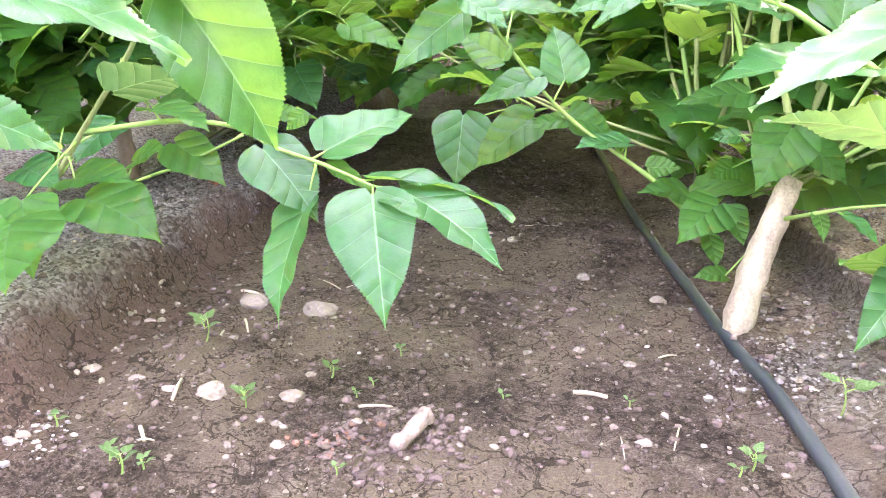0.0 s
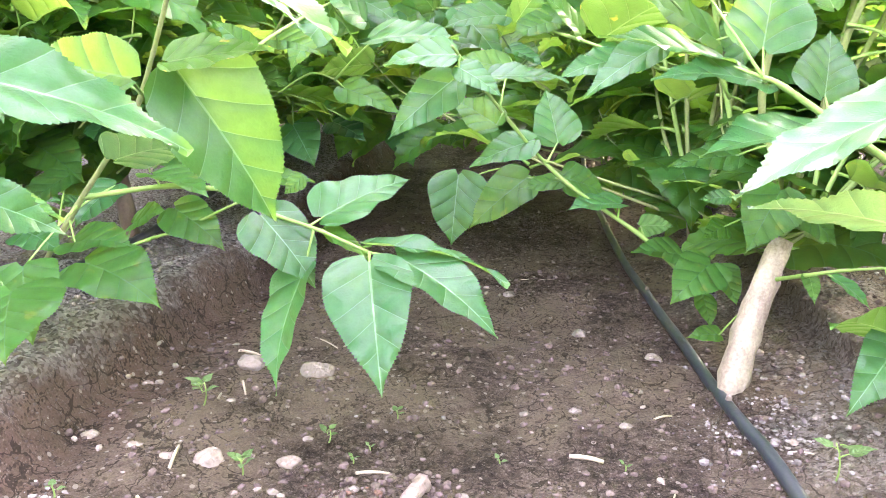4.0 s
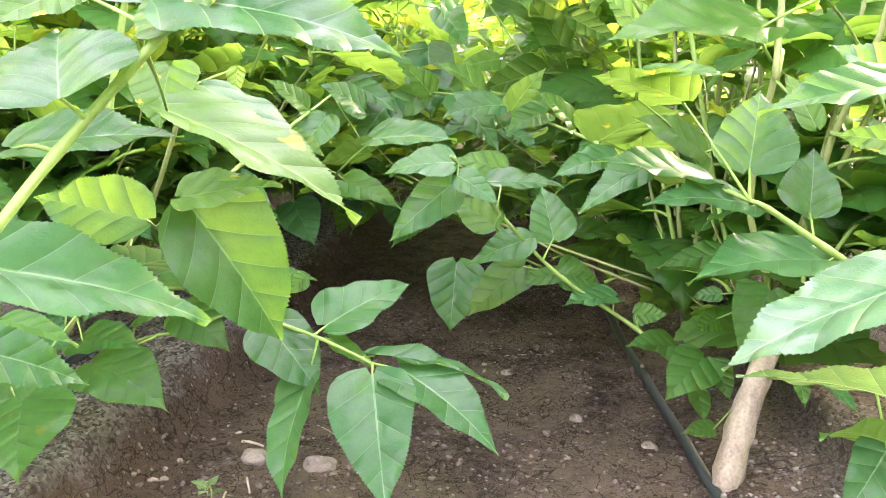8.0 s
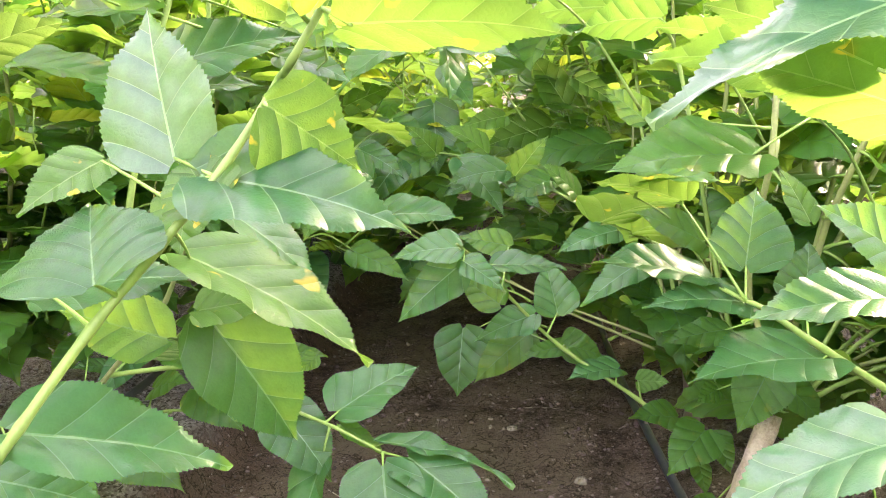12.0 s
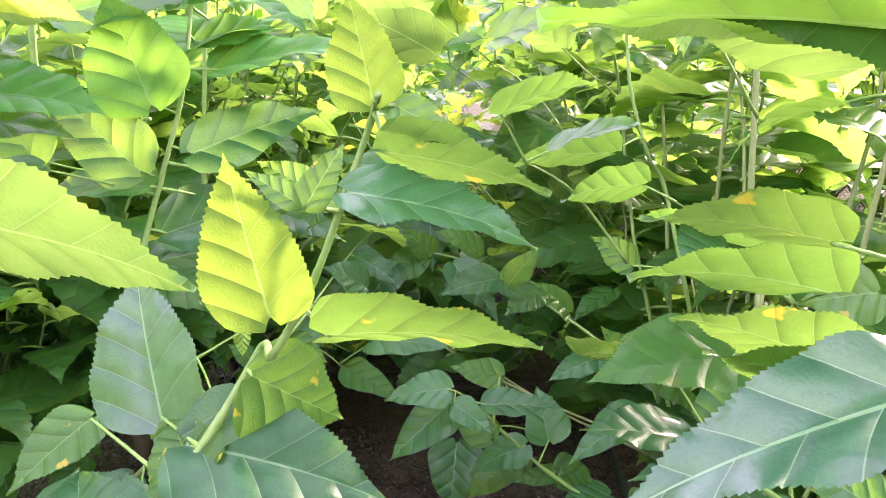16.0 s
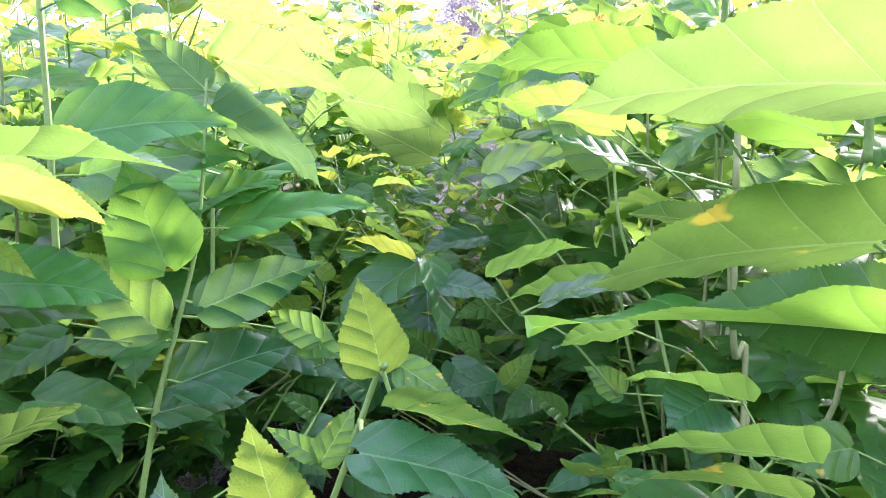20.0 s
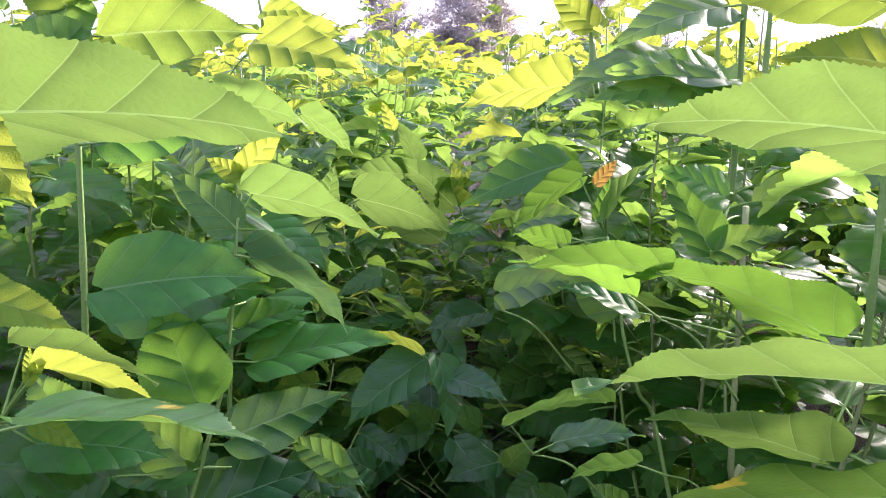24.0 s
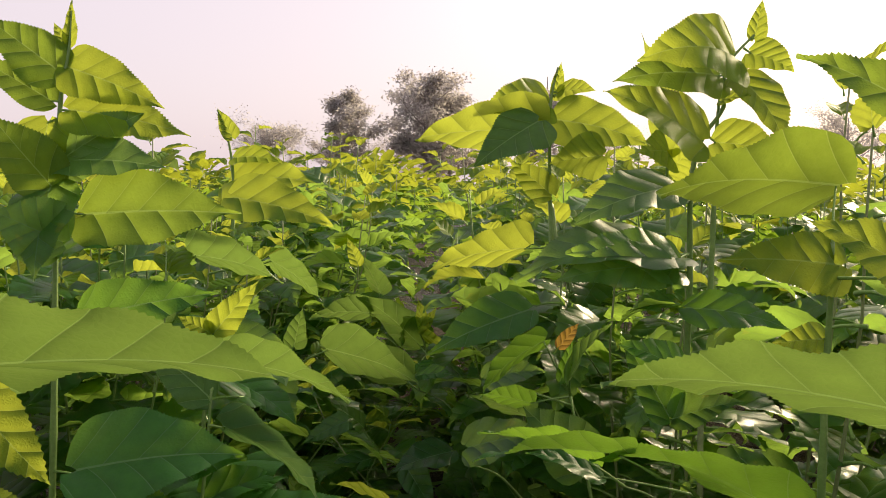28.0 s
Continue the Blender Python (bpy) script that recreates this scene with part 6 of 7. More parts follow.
leaf(bush_left, (-0.241, 2.008, 0.523), (-0.399, 1.932, 0.493), (-0.43, 0.64, 0.64), 0.72, 0.34, 0.3, "b", (-0.242, 2.033, 0.497))
leaf(bush_left, (-0.466, 2.000, 0.583), (-0.318, 1.978, 0.639), (0.09, -0.84, 0.53), 0.5, 0.3, 0.3, "o", (-0.506, 2.018, 0.546))
leaf(bush_right, (-0.072, 1.831, 0.570), (-0.165, 1.764, 0.549), (0.09, -0.84, 0.53), 0.5, 0.3, 0.3, "b", (-0.034, 1.859, 0.545))
leaf(bush_right, (0.083, 1.765, 0.653), (0.173, 1.708, 0.597), (0.09, -0.84, 0.53), 0.5, 0.3, 0.3, "b", (0.087, 1.791, 0.634))
leaf(bush_right, (-0.091, 1.744, 0.443), (-0.193, 1.674, 0.415), (0.02, -0.40, 0.92), 0.72, 0.34, 0.4, "n", (-0.142, 1.629, 0.501))
leaf(bush_left, (-0.486, 1.652, 0.451), (-0.380, 1.601, 0.412), (0.07, -0.62, 0.78), 0.5, 0.3, 0.4, "g", (-0.525, 1.676, 0.429))
leaf(bush_right, (-0.199, 1.724, 0.921), (-0.380, 1.670, 1.008), (0.09, 0.75, 0.66), 0.72, 0.34, 0.3, "b", (-0.166, 1.741, 0.892))
leaf(bush_right, (0.114, 1.047, 0.960), (0.028, 1.055, 1.045), (0.10, -0.87, 0.49), 0.8, 0.3, 0.3, "b", (0.103, 1.124, 1.042))
leaf(bush_right, (0.057, 1.443, 0.920), (-0.048, 1.391, 0.969), (0.08, 0.60, 0.80), 0.72, 0.34, 0.3, "b", (0.095, 1.468, 0.883))
leaf(bush_right, (-0.056, 1.999, 0.689), (-0.023, 2.028, 0.811), (0.10, -0.87, 0.49), 0.6, 0.3, 0.3, "g", (-0.041, 2.009, 0.640))
leaf(bush_right, (-0.097, 1.798, 0.734), (-0.231, 1.726, 0.707), (0.01, -0.37, 0.93), 0.72, 0.34, 0.3, "n", (-0.058, 1.823, 0.709))
leaf(bush_right, (-0.176, 1.831, 0.933), (-0.117, 1.782, 0.909), (0.06, -0.42, 0.91), 0.7, 0.3, 0.3, "m", (-0.157, 1.867, 0.949))
leaf(bush_right, (-0.315, 1.883, 0.765), (-0.384, 1.839, 0.834), (0.08, -0.65, 0.75), 0.5, 0.3, 0.3, "b", (-0.279, 1.889, 0.692))
leaf(bush_left, (-0.305, 1.473, 0.488), (-0.378, 1.437, 0.537), (0.07, -0.62, 0.78), 0.8, 0.3, 0.5, "n", (-0.356, 1.487, 0.522))
leaf(bush_left, (-0.335, 1.315, 0.491), (-0.377, 1.250, 0.416), (0.07, -0.62, 0.78), 0.75, 0.3, 0.5, "n", (-0.367, 1.324, 0.498))
leaf(bush_right, (-0.058, 1.522, 0.495), (-0.163, 1.464, 0.475), (0.07, -0.62, 0.78), 0.6, 0.3, 0.5, "n", (-0.047, 1.542, 0.487))
leaf(bush_right, (0.025, 1.456, 0.487), (-0.043, 1.400, 0.458), (0.07, -0.62, 0.78), 0.7, 0.3, 0.5, "g", (0.016, 1.462, 0.473))
leaf(bush_right, (-0.204, 1.675, 0.503), (-0.263, 1.644, 0.567), (0.09, -0.84, 0.53), 0.7, 0.3, 0.5, "b", (-0.206, 1.665, 0.504))
leaf(bush_right, (-0.098, 1.657, 0.510), (-0.191, 1.620, 0.568), (0.07, -0.62, 0.78), 0.6, 0.3, 0.5, "b", (-0.126, 1.620, 0.500))
leaf(bush_left, (-0.368, 1.315, 0.504), (-0.425, 1.280, 0.553), (0.07, -0.62, 0.78), 0.6, 0.3, 0.5, "b", (-0.367, 1.324, 0.498))
leaf(bush_left, (-0.311, 1.753, 0.568), (-0.225, 1.704, 0.506), (0.09, -0.84, 0.53), 0.6, 0.3, 0.5, "n", (-0.311, 1.743, 0.570))
leaf(bush_right, (0.073, 1.405, 0.468), (0.004, 1.371, 0.529), (0.07, -0.62, 0.78), 0.6, 0.3, 0.5, "b", (0.063, 1.402, 0.462))
leaf(bush_right, (0.129, 1.278, 0.436), (0.032, 1.219, 0.410), (0.07, -0.62, 0.78), 0.5, 0.3, 0.5, "n", (0.139, 1.292, 0.438))
leaf(bush_right, (-0.275, 1.604, 0.497), (-0.336, 1.530, 0.401), (0.07, -0.62, 0.78), 0.6, 0.3, 0.5, "n", (-0.301, 1.631, 0.492))
leaf(bush_left, (-0.391, 1.230, 0.465), (-0.310, 1.192, 0.445), (0.07, -0.62, 0.78), 0.6, 0.3, 0.5, "g", (-0.387, 1.222, 0.472))
leaf(bush_right, (-0.150, 1.598, 0.504), (-0.058, 1.540, 0.402), (0.07, -0.62, 0.78), 0.55, 0.3, 0.5, "n", (-0.142, 1.629, 0.501))
leaf(bush_right, (-0.227, 1.672, 0.503), (-0.311, 1.607, 0.446), (0.09, -0.84, 0.53), 0.6, 0.3, 0.5, "g", (-0.222, 1.673, 0.505))
leaf(bush_left, (-0.406, 1.162, 0.449), (-0.446, 1.128, 0.495), (0.09, -0.84, 0.53), 0.6, 0.3, 0.5, "n", (-0.413, 1.160, 0.446))
leaf(bush_left, (-0.344, 1.562, 0.528), (-0.250, 1.518, 0.479), (0.07, -0.62, 0.78), 0.6, 0.3, 0.5, "n", (-0.351, 1.552, 0.532))
leaf(bush_right, (-0.037, 1.522, 0.485), (0.024, 1.507, 0.563), (0.09, -0.84, 0.53), 0.6, 0.3, 0.5, "b", (-0.032, 1.522, 0.484))
leaf(bush_right, (0.161, 1.249, 0.432), (0.113, 1.221, 0.504), (0.09, -0.84, 0.53), 0.6, 0.3, 0.5, "g", (0.167, 1.255, 0.431))
leaf(bush_left, (-0.440, 1.130, 0.420), (-0.361, 1.088, 0.388), (0.07, -0.62, 0.78), 0.55, 0.3, 0.5, "n", (-0.434, 1.121, 0.424))
leaf(bush_right, (-0.326, 1.574, 0.483), (-0.403, 1.514, 0.446), (0.07, -0.62, 0.78), 0.55, 0.3, 0.5, "g", (-0.338, 1.582, 0.481))
leaf(bush_left, (-0.740, 1.209, 0.252), (-0.778, 1.137, 0.207), (0.06, -0.56, 0.83), 0.7, 0.3, 0.5, "g", (-0.694, 1.080, 0.180))
leaf(bush_left, (-0.857, 1.313, 0.283), (-0.740, 1.255, 0.229), (0.06, -0.56, 0.83), 0.7, 0.3, 0.5, "g", (-0.859, 1.385, 0.280))
leaf(bush_left, (-0.638, 1.167, 0.249), (-0.671, 1.092, 0.196), (0.06, -0.56, 0.83), 0.7, 0.3, 0.5, "n", (-0.648, 1.062, 0.234))
leaf(bush_left, (-0.961, 1.412, 0.297), (-0.855, 1.382, 0.328), (0.06, -0.56, 0.83), 0.7, 0.3, 0.5, "g", (-1.001, 1.433, 0.262))
leaf(bush_left, (-0.743, 1.339, 0.320), (-0.638, 1.285, 0.283), (0.06, -0.56, 0.83), 0.7, 0.3, 0.5, "n", (-0.859, 1.385, 0.280))
leaf(bush_left, (-0.609, 1.151, 0.192), (-0.532, 1.116, 0.220), (0.06, -0.56, 0.83), 0.7, 0.3, 0.5, "g", (-0.601, 1.102, 0.165))
leaf(bush_left, (-0.890, 1.430, 0.327), (-0.923, 1.395, 0.389), (0.06, -0.56, 0.83), 0.7, 0.3, 0.5, "b", (-0.859, 1.385, 0.280))
leaf(bush_left, (-0.745, 1.083, 0.195), (-0.657, 1.034, 0.178), (0.06, -0.56, 0.83), 0.7, 0.3, 0.5, "n", (-0.705, 1.085, 0.166))
leaf(bush_left, (-0.715, 1.451, 0.328), (-0.622, 1.423, 0.372), (0.06, -0.56, 0.83), 0.7, 0.3, 0.5, "g", (-0.754, 1.472, 0.290))
leaf(bush_left, (-0.602, 1.286, 0.274), (-0.499, 1.242, 0.266), (0.06, -0.56, 0.83), 0.7, 0.3, 0.5, "g", (-0.643, 1.310, 0.247))
leaf(bush_left, (-0.711, 1.197, 0.205), (-0.744, 1.146, 0.224), (0.06, -0.56, 0.83), 0.7, 0.3, 0.5, "n", (-0.705, 1.085, 0.166))
leaf(bush_left, (-0.585, 1.558, 0.286), (-0.480, 1.509, 0.262), (0.06, -0.56, 0.83), 0.7, 0.3, 0.5, "g", (-0.624, 1.582, 0.261))
leaf(bush_left, (-0.614, 1.691, 0.373), (-0.493, 1.642, 0.345), (0.06, -0.56, 0.83), 0.7, 0.3, 0.5, "b", (-0.654, 1.714, 0.349))
shoot(bush_left, 0.004, 0.002, MAT_STEM, [(-0.628, 1.722, 0.339), (-0.522, 1.825, 0.293), (-0.416, 1.935, 0.270), (-0.261, 1.998, 0.244)])
shoot(bush_right, 0.0035, 0.0018, MAT_STEM, [(-0.005, 1.972, 0.402), (-0.122, 1.981, 0.309), (-0.220, 2.007, 0.258)])
leaf(bush_left, (-0.516, 1.711, 0.264), (-0.446, 1.620, 0.189), (0.10, -0.80, 0.59), 0.74, 0.3, 0.35, "n", (-0.542, 1.804, 0.302))
leaf(bush_left, (-0.457, 1.821, 0.257), (-0.365, 1.747, 0.227), (0.05, -0.62, 0.78), 0.74, 0.3, 0.35, "s", (-0.481, 1.869, 0.285))
leaf(bush_left, (-0.498, 1.836, 0.318), (-0.553, 1.787, 0.349), (-0.05, -0.70, 0.71), 0.74, 0.3, 0.35, "g", (-0.502, 1.847, 0.290))
leaf(bush_left, (-0.408, 1.895, 0.242), (-0.441, 1.795, 0.172), (-0.10, -0.80, 0.59), 0.74, 0.3, 0.35, "g", (-0.416, 1.935, 0.270))
leaf(bush_left, (-0.346, 1.927, 0.285), (-0.263, 1.867, 0.331), (0.10, -0.66, 0.74), 0.74, 0.3, 0.35, "b", (-0.366, 1.959, 0.261))
leaf(bush_left, (-0.313, 1.932, 0.225), (-0.273, 1.839, 0.152), (0.05, -0.84, 0.54), 0.74, 0.3, 0.35, "n", (-0.326, 1.972, 0.255))
leaf(bush_left, (-0.387, 1.900, 0.313), (-0.424, 1.862, 0.373), (0.00, -0.70, 0.71), 0.74, 0.3, 0.35, "m", (-0.402, 1.936, 0.268))
leaf(bush_left, (-0.237, 1.972, 0.221), (-0.160, 1.885, 0.186), (0.08, -0.70, 0.71), 0.74, 0.3, 0.35, "g", (-0.261, 1.998, 0.244))
leaf(bush_right, (-0.147, 1.962, 0.258), (-0.191, 1.864, 0.198), (-0.08, -0.78, 0.62), 0.74, 0.3, 0.35, "n", (-0.136, 1.988, 0.300))
leaf(bush_right, (-0.086, 1.930, 0.302), (-0.023, 1.855, 0.242), (0.08, -0.74, 0.67), 0.74, 0.3, 0.35, "g", (-0.102, 1.968, 0.327))
leaf(bush_right, (-0.202, 1.970, 0.303), (-0.268, 1.905, 0.289), (0.00, -0.66, 0.75), 0.74, 0.3, 0.35, "m", (-0.178, 1.997, 0.280))


# ---- farther bushes, foliage joined ----
def joined_leaves(rows, cols):
    return [blade(rows, cols, **dict(s, relief=0, teeth=0.025)) for s in SHAPES]


def scatter(name, spots, mats, detail, parent=None):
    """Many leaves in one mesh: spots are (base, way, upper side, size, youth)."""
    kit = joined_leaves(*detail)
    V, F, U, I, n = [], [], [], [], 0
    for k, (base, way, up, size, youth) in enumerate(spots):
        v, f, uv = kit[k % len(kit)]
        m = np.array(frame_of(base, way, up, size))
        V.append(v @ m[:3, :3].T + m[:3, 3])
        F.append(np.array(f) + n)
        U.append(uv)
        I += [1 if youth > 0.3 else 0] * len(f)
        n += len(v)
    V, F, U = np.concatenate(V), np.concatenate(F), np.concatenate(U)
    if parent:
        V = V - np.array(parent.matrix_basis.translation)
    return mesh_of(name, V, F.tolist(), mats, U, I)


def far_bush(x, y, seed):
    rng = random.Random(seed)
    root = bush_root(x, y, "leafy mulberry bush farther along the row")
    spots = []
    head = Vector((x, y, ground(x, y, False) + 0.15))
    part_mesh("trunk", mesh_of("trunk", *[[p - root.matrix_basis.translation for p in a] if k == 0 else a for k, a in enumerate(tube(bend(head - Vector((0, 0, 0.17)), head + Vector((0.02, 0, 0.03))), [0.02] * 7, 6))], [MAT_BARK_DARK]), root)
    for k in range(10):
        a = 6.28 * k / 10 + rng.uniform(-0.5, 0.5)
        out = Vector((math.cos(a), math.sin(a), 0)) * rng.uniform(0.14, 0.5)
        top = Vector((x, y, 1.46 * (rng.uniform(0.4, 0.7) if k % 3 == 2 else rng.uniform(0.86, 1.06)))) + out
        pts = shoot_curve(head, top, out, rng, 6)
        stem(root, pts, 0.006, 0.002)
        spots += [(p + w * s * 0.3, w, u, s, yo) for p, w, u, s, yo in foliage(pts, 0.17, rng, first=0.25, gap=0.045)]
    part_mesh("foliage", scatter("foliage", spots, [MAT_LEAF_FAR, MAT_LEAF_TOP_LIT], (6, 4), root), root)


for row in range(-5, 6):
    x = MIDDLE + PITCH * (row + 0.5) - 0.12
    for k in range(10):
        y = 0.35 + 0.58 * k + (0.2 if row % 2 else 0)
        near = (-1 <= row <= 0 and k < 7) or (row in (-2, 1) and k < 4)
        if near or abs(x) > 1.6 + 0.72 * y:
            continue
        seed += 1
        far_bush(x + 0.04 * math.sin(seed), y, seed)

rng = random.Random(5)
spots = []


def row_plant(x, y, count, grow, top):
    """Leaves of one bush in the joined rows."""
    for j in range(int(count * rng.uniform(0.8, 1.2))):
        h = rng.random() ** 0.6
        a = rng.uniform(0, 6.28)
        side = Vector((math.cos(a), math.sin(a), 0))
        p = Vector((x, y, top * (0.3 + 0.7 * h))) + side * rng.uniform(0.02, 0.35) + Vector((0, rng.uniform(-0.3, 0.3), 0))
        way = (side + Vector((0, 0, rng.uniform(-0.6, 0.2) + (0.5 if h > 0.9 else 0)))).normalized()
        up = Vector((rng.uniform(-0.5, 0.5), rng.uniform(-0.5, 0.5), 1)).normalized()
        if y > 3 or allowed(p) and allowed(p + way * 0.2) and not (-0.75 < p.y < 0.5 and abs(p.x + 0.08) < 0.5):
            # leaves near the top take the brighter colour that imitates sun on the rows
            spots.append((p, way, up, 0.15 * grow * rng.uniform(0.7, 1.2), 1 if h > 0.8 else 0))


for row in range(-44, 45):
    x = MIDDLE + PITCH * (row + 0.5) - 0.12
    for k in range(120):
        y = 6.1 + 0.58 * k
        if abs(x) > 1.8 + 0.62 * y:
            continue
        top = (1.5 if y < 10 else 1.45) + 0.16 * noise.noise((x * 0.35, y * 0.35, 1.0)) + rng.uniform(-0.1, 0.12)
        row_plant(x, y, *((90, 1.0) if y < 11 else (32, 1.45) if y < 22 else (9, 2.3)), top)
# the rows go on unseen beside and behind the camera, added to shade the furrow
for row in range(-6, 6):
    x = MIDDLE + PITCH * (row + 0.5) - 0.12
    for k in range(-10, 11):
        y = 0.35 + 0.58 * k + (0.2 if row % 2 else 0)
        own = row in (-2, -1, 0, 1) and k >= 0 or (k >= 0 and -5 <= row < 6 and abs(x) <= 1.6 + 0.72 * y)
        if not own:
            row_plant(x + (0.16 if x > 0 else -0.16 if -2 < x else 0) * (y > -1.2), y, 52, 1.4, 1.4 + rng.uniform(-0.12, 0.1))
tagged(new("far_mulberry_rows", scatter("far_rows", spots, [MAT_LEAF_FAR, MAT_LEAF_TOP_LIT], (4, 2))), "sunlit mulberry rows running off to the trees", "crop", kind="stuff")


# ---- trees at the end of the field ----
def tree(x, y, tall, wide, seed, dense=1.0, bare=0.3):
    rng = random.Random(seed)
    root = new("tree")
    root.matrix_basis = Matrix.Translation((x, y, 0))
    tagged(root, "grey-green field tree with an uneven crown, distance haze painted into its colours" if dense > 0.5 else "sparse half-bare tree with fine branches, distance haze painted into its colours", "tree", "trees at the field's end")
    pts = [Vector((tall * 0.03 * noise.noise((k, seed, 0)), 0, tall * 0.92 * k / 8)) for k in range(9)]
    v, f = tube(pts, [tall * 0.02 * (1 - k / 9) + 0.02 for k in range(9)], 8)
    part_mesh("trunk", mesh_of("trunk", v, f, [MAT_TREE_BARK_HAZED]), root)
    V, F, ends = [], [], []
    for k in range(int(26 * (0.7 + 0.5 * dense))):
        s = bare * 0.8 + (1 - bare * 0.8) * (k + rng.random()) / 26 * 0.95
        p, _ = along(pts, min(s, 0.98))
        a, reach = rng.uniform(0, 6.28), wide * 0.5 * rng.uniform(0.5, 1.1) * (1.15 - abs(s - 0.55) * 1.5)
        e = p + Vector((math.cos(a) * reach, math.sin(a) * reach, reach * rng.uniform(0.15, 0.8)))
        c = bend(p, e, (0, 0, -0.06 * reach), 4)
        v, f = tube(c, [tall * 0.006 * (1 - j / 5) + 0.008 for j in range(5)], 5)
        F += [tuple(i + len(V) for i in g) for g in f]
        V += v
        for j in range(5):
            q, _ = along(c, 0.4 + 0.6 * rng.random())
            t = q + Vector((rng.uniform(-1, 1), rng.uniform(-1, 1), rng.uniform(-0.3, 1))) * reach * 0.4
            v, f = tube(bend(q, t, (0, 0, 0), 2), [tall * 0.0022, tall * 0.0017, 0.006], 4)
            F += [tuple(i + len(V) for i in g) for g in f]
            V += v
            ends += [t, q.lerp(t, 0.6)]
        ends.append(e)
    part_mesh("branchwork", mesh_of("branchwork", V, F, [MAT_TREE_BARK_HAZED]), root)
    spots = []
    for e in ends:
        for j in range(int(64 * dense)):
            g = Vector((rng.gauss(0, 1), rng.gauss(0, 1), rng.gauss(0, 0.7))) * wide * 0.062
            way = Vector((rng.uniform(-1, 1), rng.uniform(-1, 1), rng.uniform(-0.8, 0.5))).normalized()
            up = Vector((rng.uniform(-1, 1), rng.uniform(-1, 1), 1)).normalized()
            spots.append((e + g, way, up, tall * rng.uniform(0.017, 0.03), 0))
    if spots:
        part_mesh("crown", scatter("crown", spots, [MAT_TREE_HAZED, MAT_TREE_HAZED], (2, 2)), root)
    return root


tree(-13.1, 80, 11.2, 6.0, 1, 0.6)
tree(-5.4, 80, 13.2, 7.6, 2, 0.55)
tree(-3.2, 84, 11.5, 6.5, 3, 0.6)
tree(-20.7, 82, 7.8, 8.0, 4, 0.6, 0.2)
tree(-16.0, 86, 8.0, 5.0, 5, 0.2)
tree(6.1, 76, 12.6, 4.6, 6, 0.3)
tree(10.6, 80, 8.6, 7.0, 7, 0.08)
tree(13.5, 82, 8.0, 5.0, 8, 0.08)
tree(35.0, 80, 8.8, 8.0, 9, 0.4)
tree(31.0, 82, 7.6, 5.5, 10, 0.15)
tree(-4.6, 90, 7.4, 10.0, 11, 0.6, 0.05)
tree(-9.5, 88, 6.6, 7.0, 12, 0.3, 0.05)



# ---- drip pipes ----
def drip_pipe(points, label):
    root = tagged(new("drip_pipe"), label, "pipe", "drip pipes")
    pts = []
    for (x0, y0), (x1, y1) in zip(points, points[1:]):
        n = max(2, int(abs(y1 - y0) / 0.06))
        pts += [(x0 + (x1 - x0) * k / n, y0 + (y1 - y0) * k / n) for k in range(n)]
    smoothx = [sum(q[0] for q in pts[max(0, k - 4):k + 5]) / len(pts[max(0, k - 4):k + 5]) for k in range(len(pts))]
    line = []
    for k, (x, (_, y)) in enumerate(zip(smoothx, pts)):
        h = [ground(x, pts[j][1]) for j in range(max(0, k - 3), min(len(pts), k + 4))]
        line.append(Vector((x, y, sum(h) / len(h) + 0.007)))
    v, f = tube(line, [0.0084] * len(line), 14)
    part_mesh("hose", mesh_of("hose", v, f, [MAT_PIPE]), root)
    for k in range(6, min(len(line), 46), 8):
        p, d = line[k], (line[k + 1] - line[k]).normalized()
        v, f = tube([p + Vector((0, 0, 0.009)) - d * 0.0, p + Vector((0, 0, 0.0135)), p + Vector((0, 0, 0.016))], [0.0042, 0.0038, 0.002], 8)
        part_mesh("emitter", mesh_of("emitter", v, f, [MAT_PALE]), root, label="small pale drip emitter")


drip_pipe([(0.29, 0.1), (0.289, 0.4), (0.288, 0.67), (0.28, 0.81), (0.267, 0.91), (0.254, 1.045), (0.242, 1.22), (0.234, 1.46), (0.217, 1.7), (0.19, 2.05), (0.17, 2.6), (0.22, 4.0), (0.2, 7.0)], "black polythene drip pipe lying along the bed")
drip_pipe([(-0.8, 0.2), (-0.77, 0.8), (-0.76, 1.12), (-0.77, 1.27), (-0.793, 1.48), (-0.8, 1.65), (-0.82, 2.6), (-0.9, 4.0), (-0.9, 7.0)], "black polythene drip pipe half hidden under leaves")


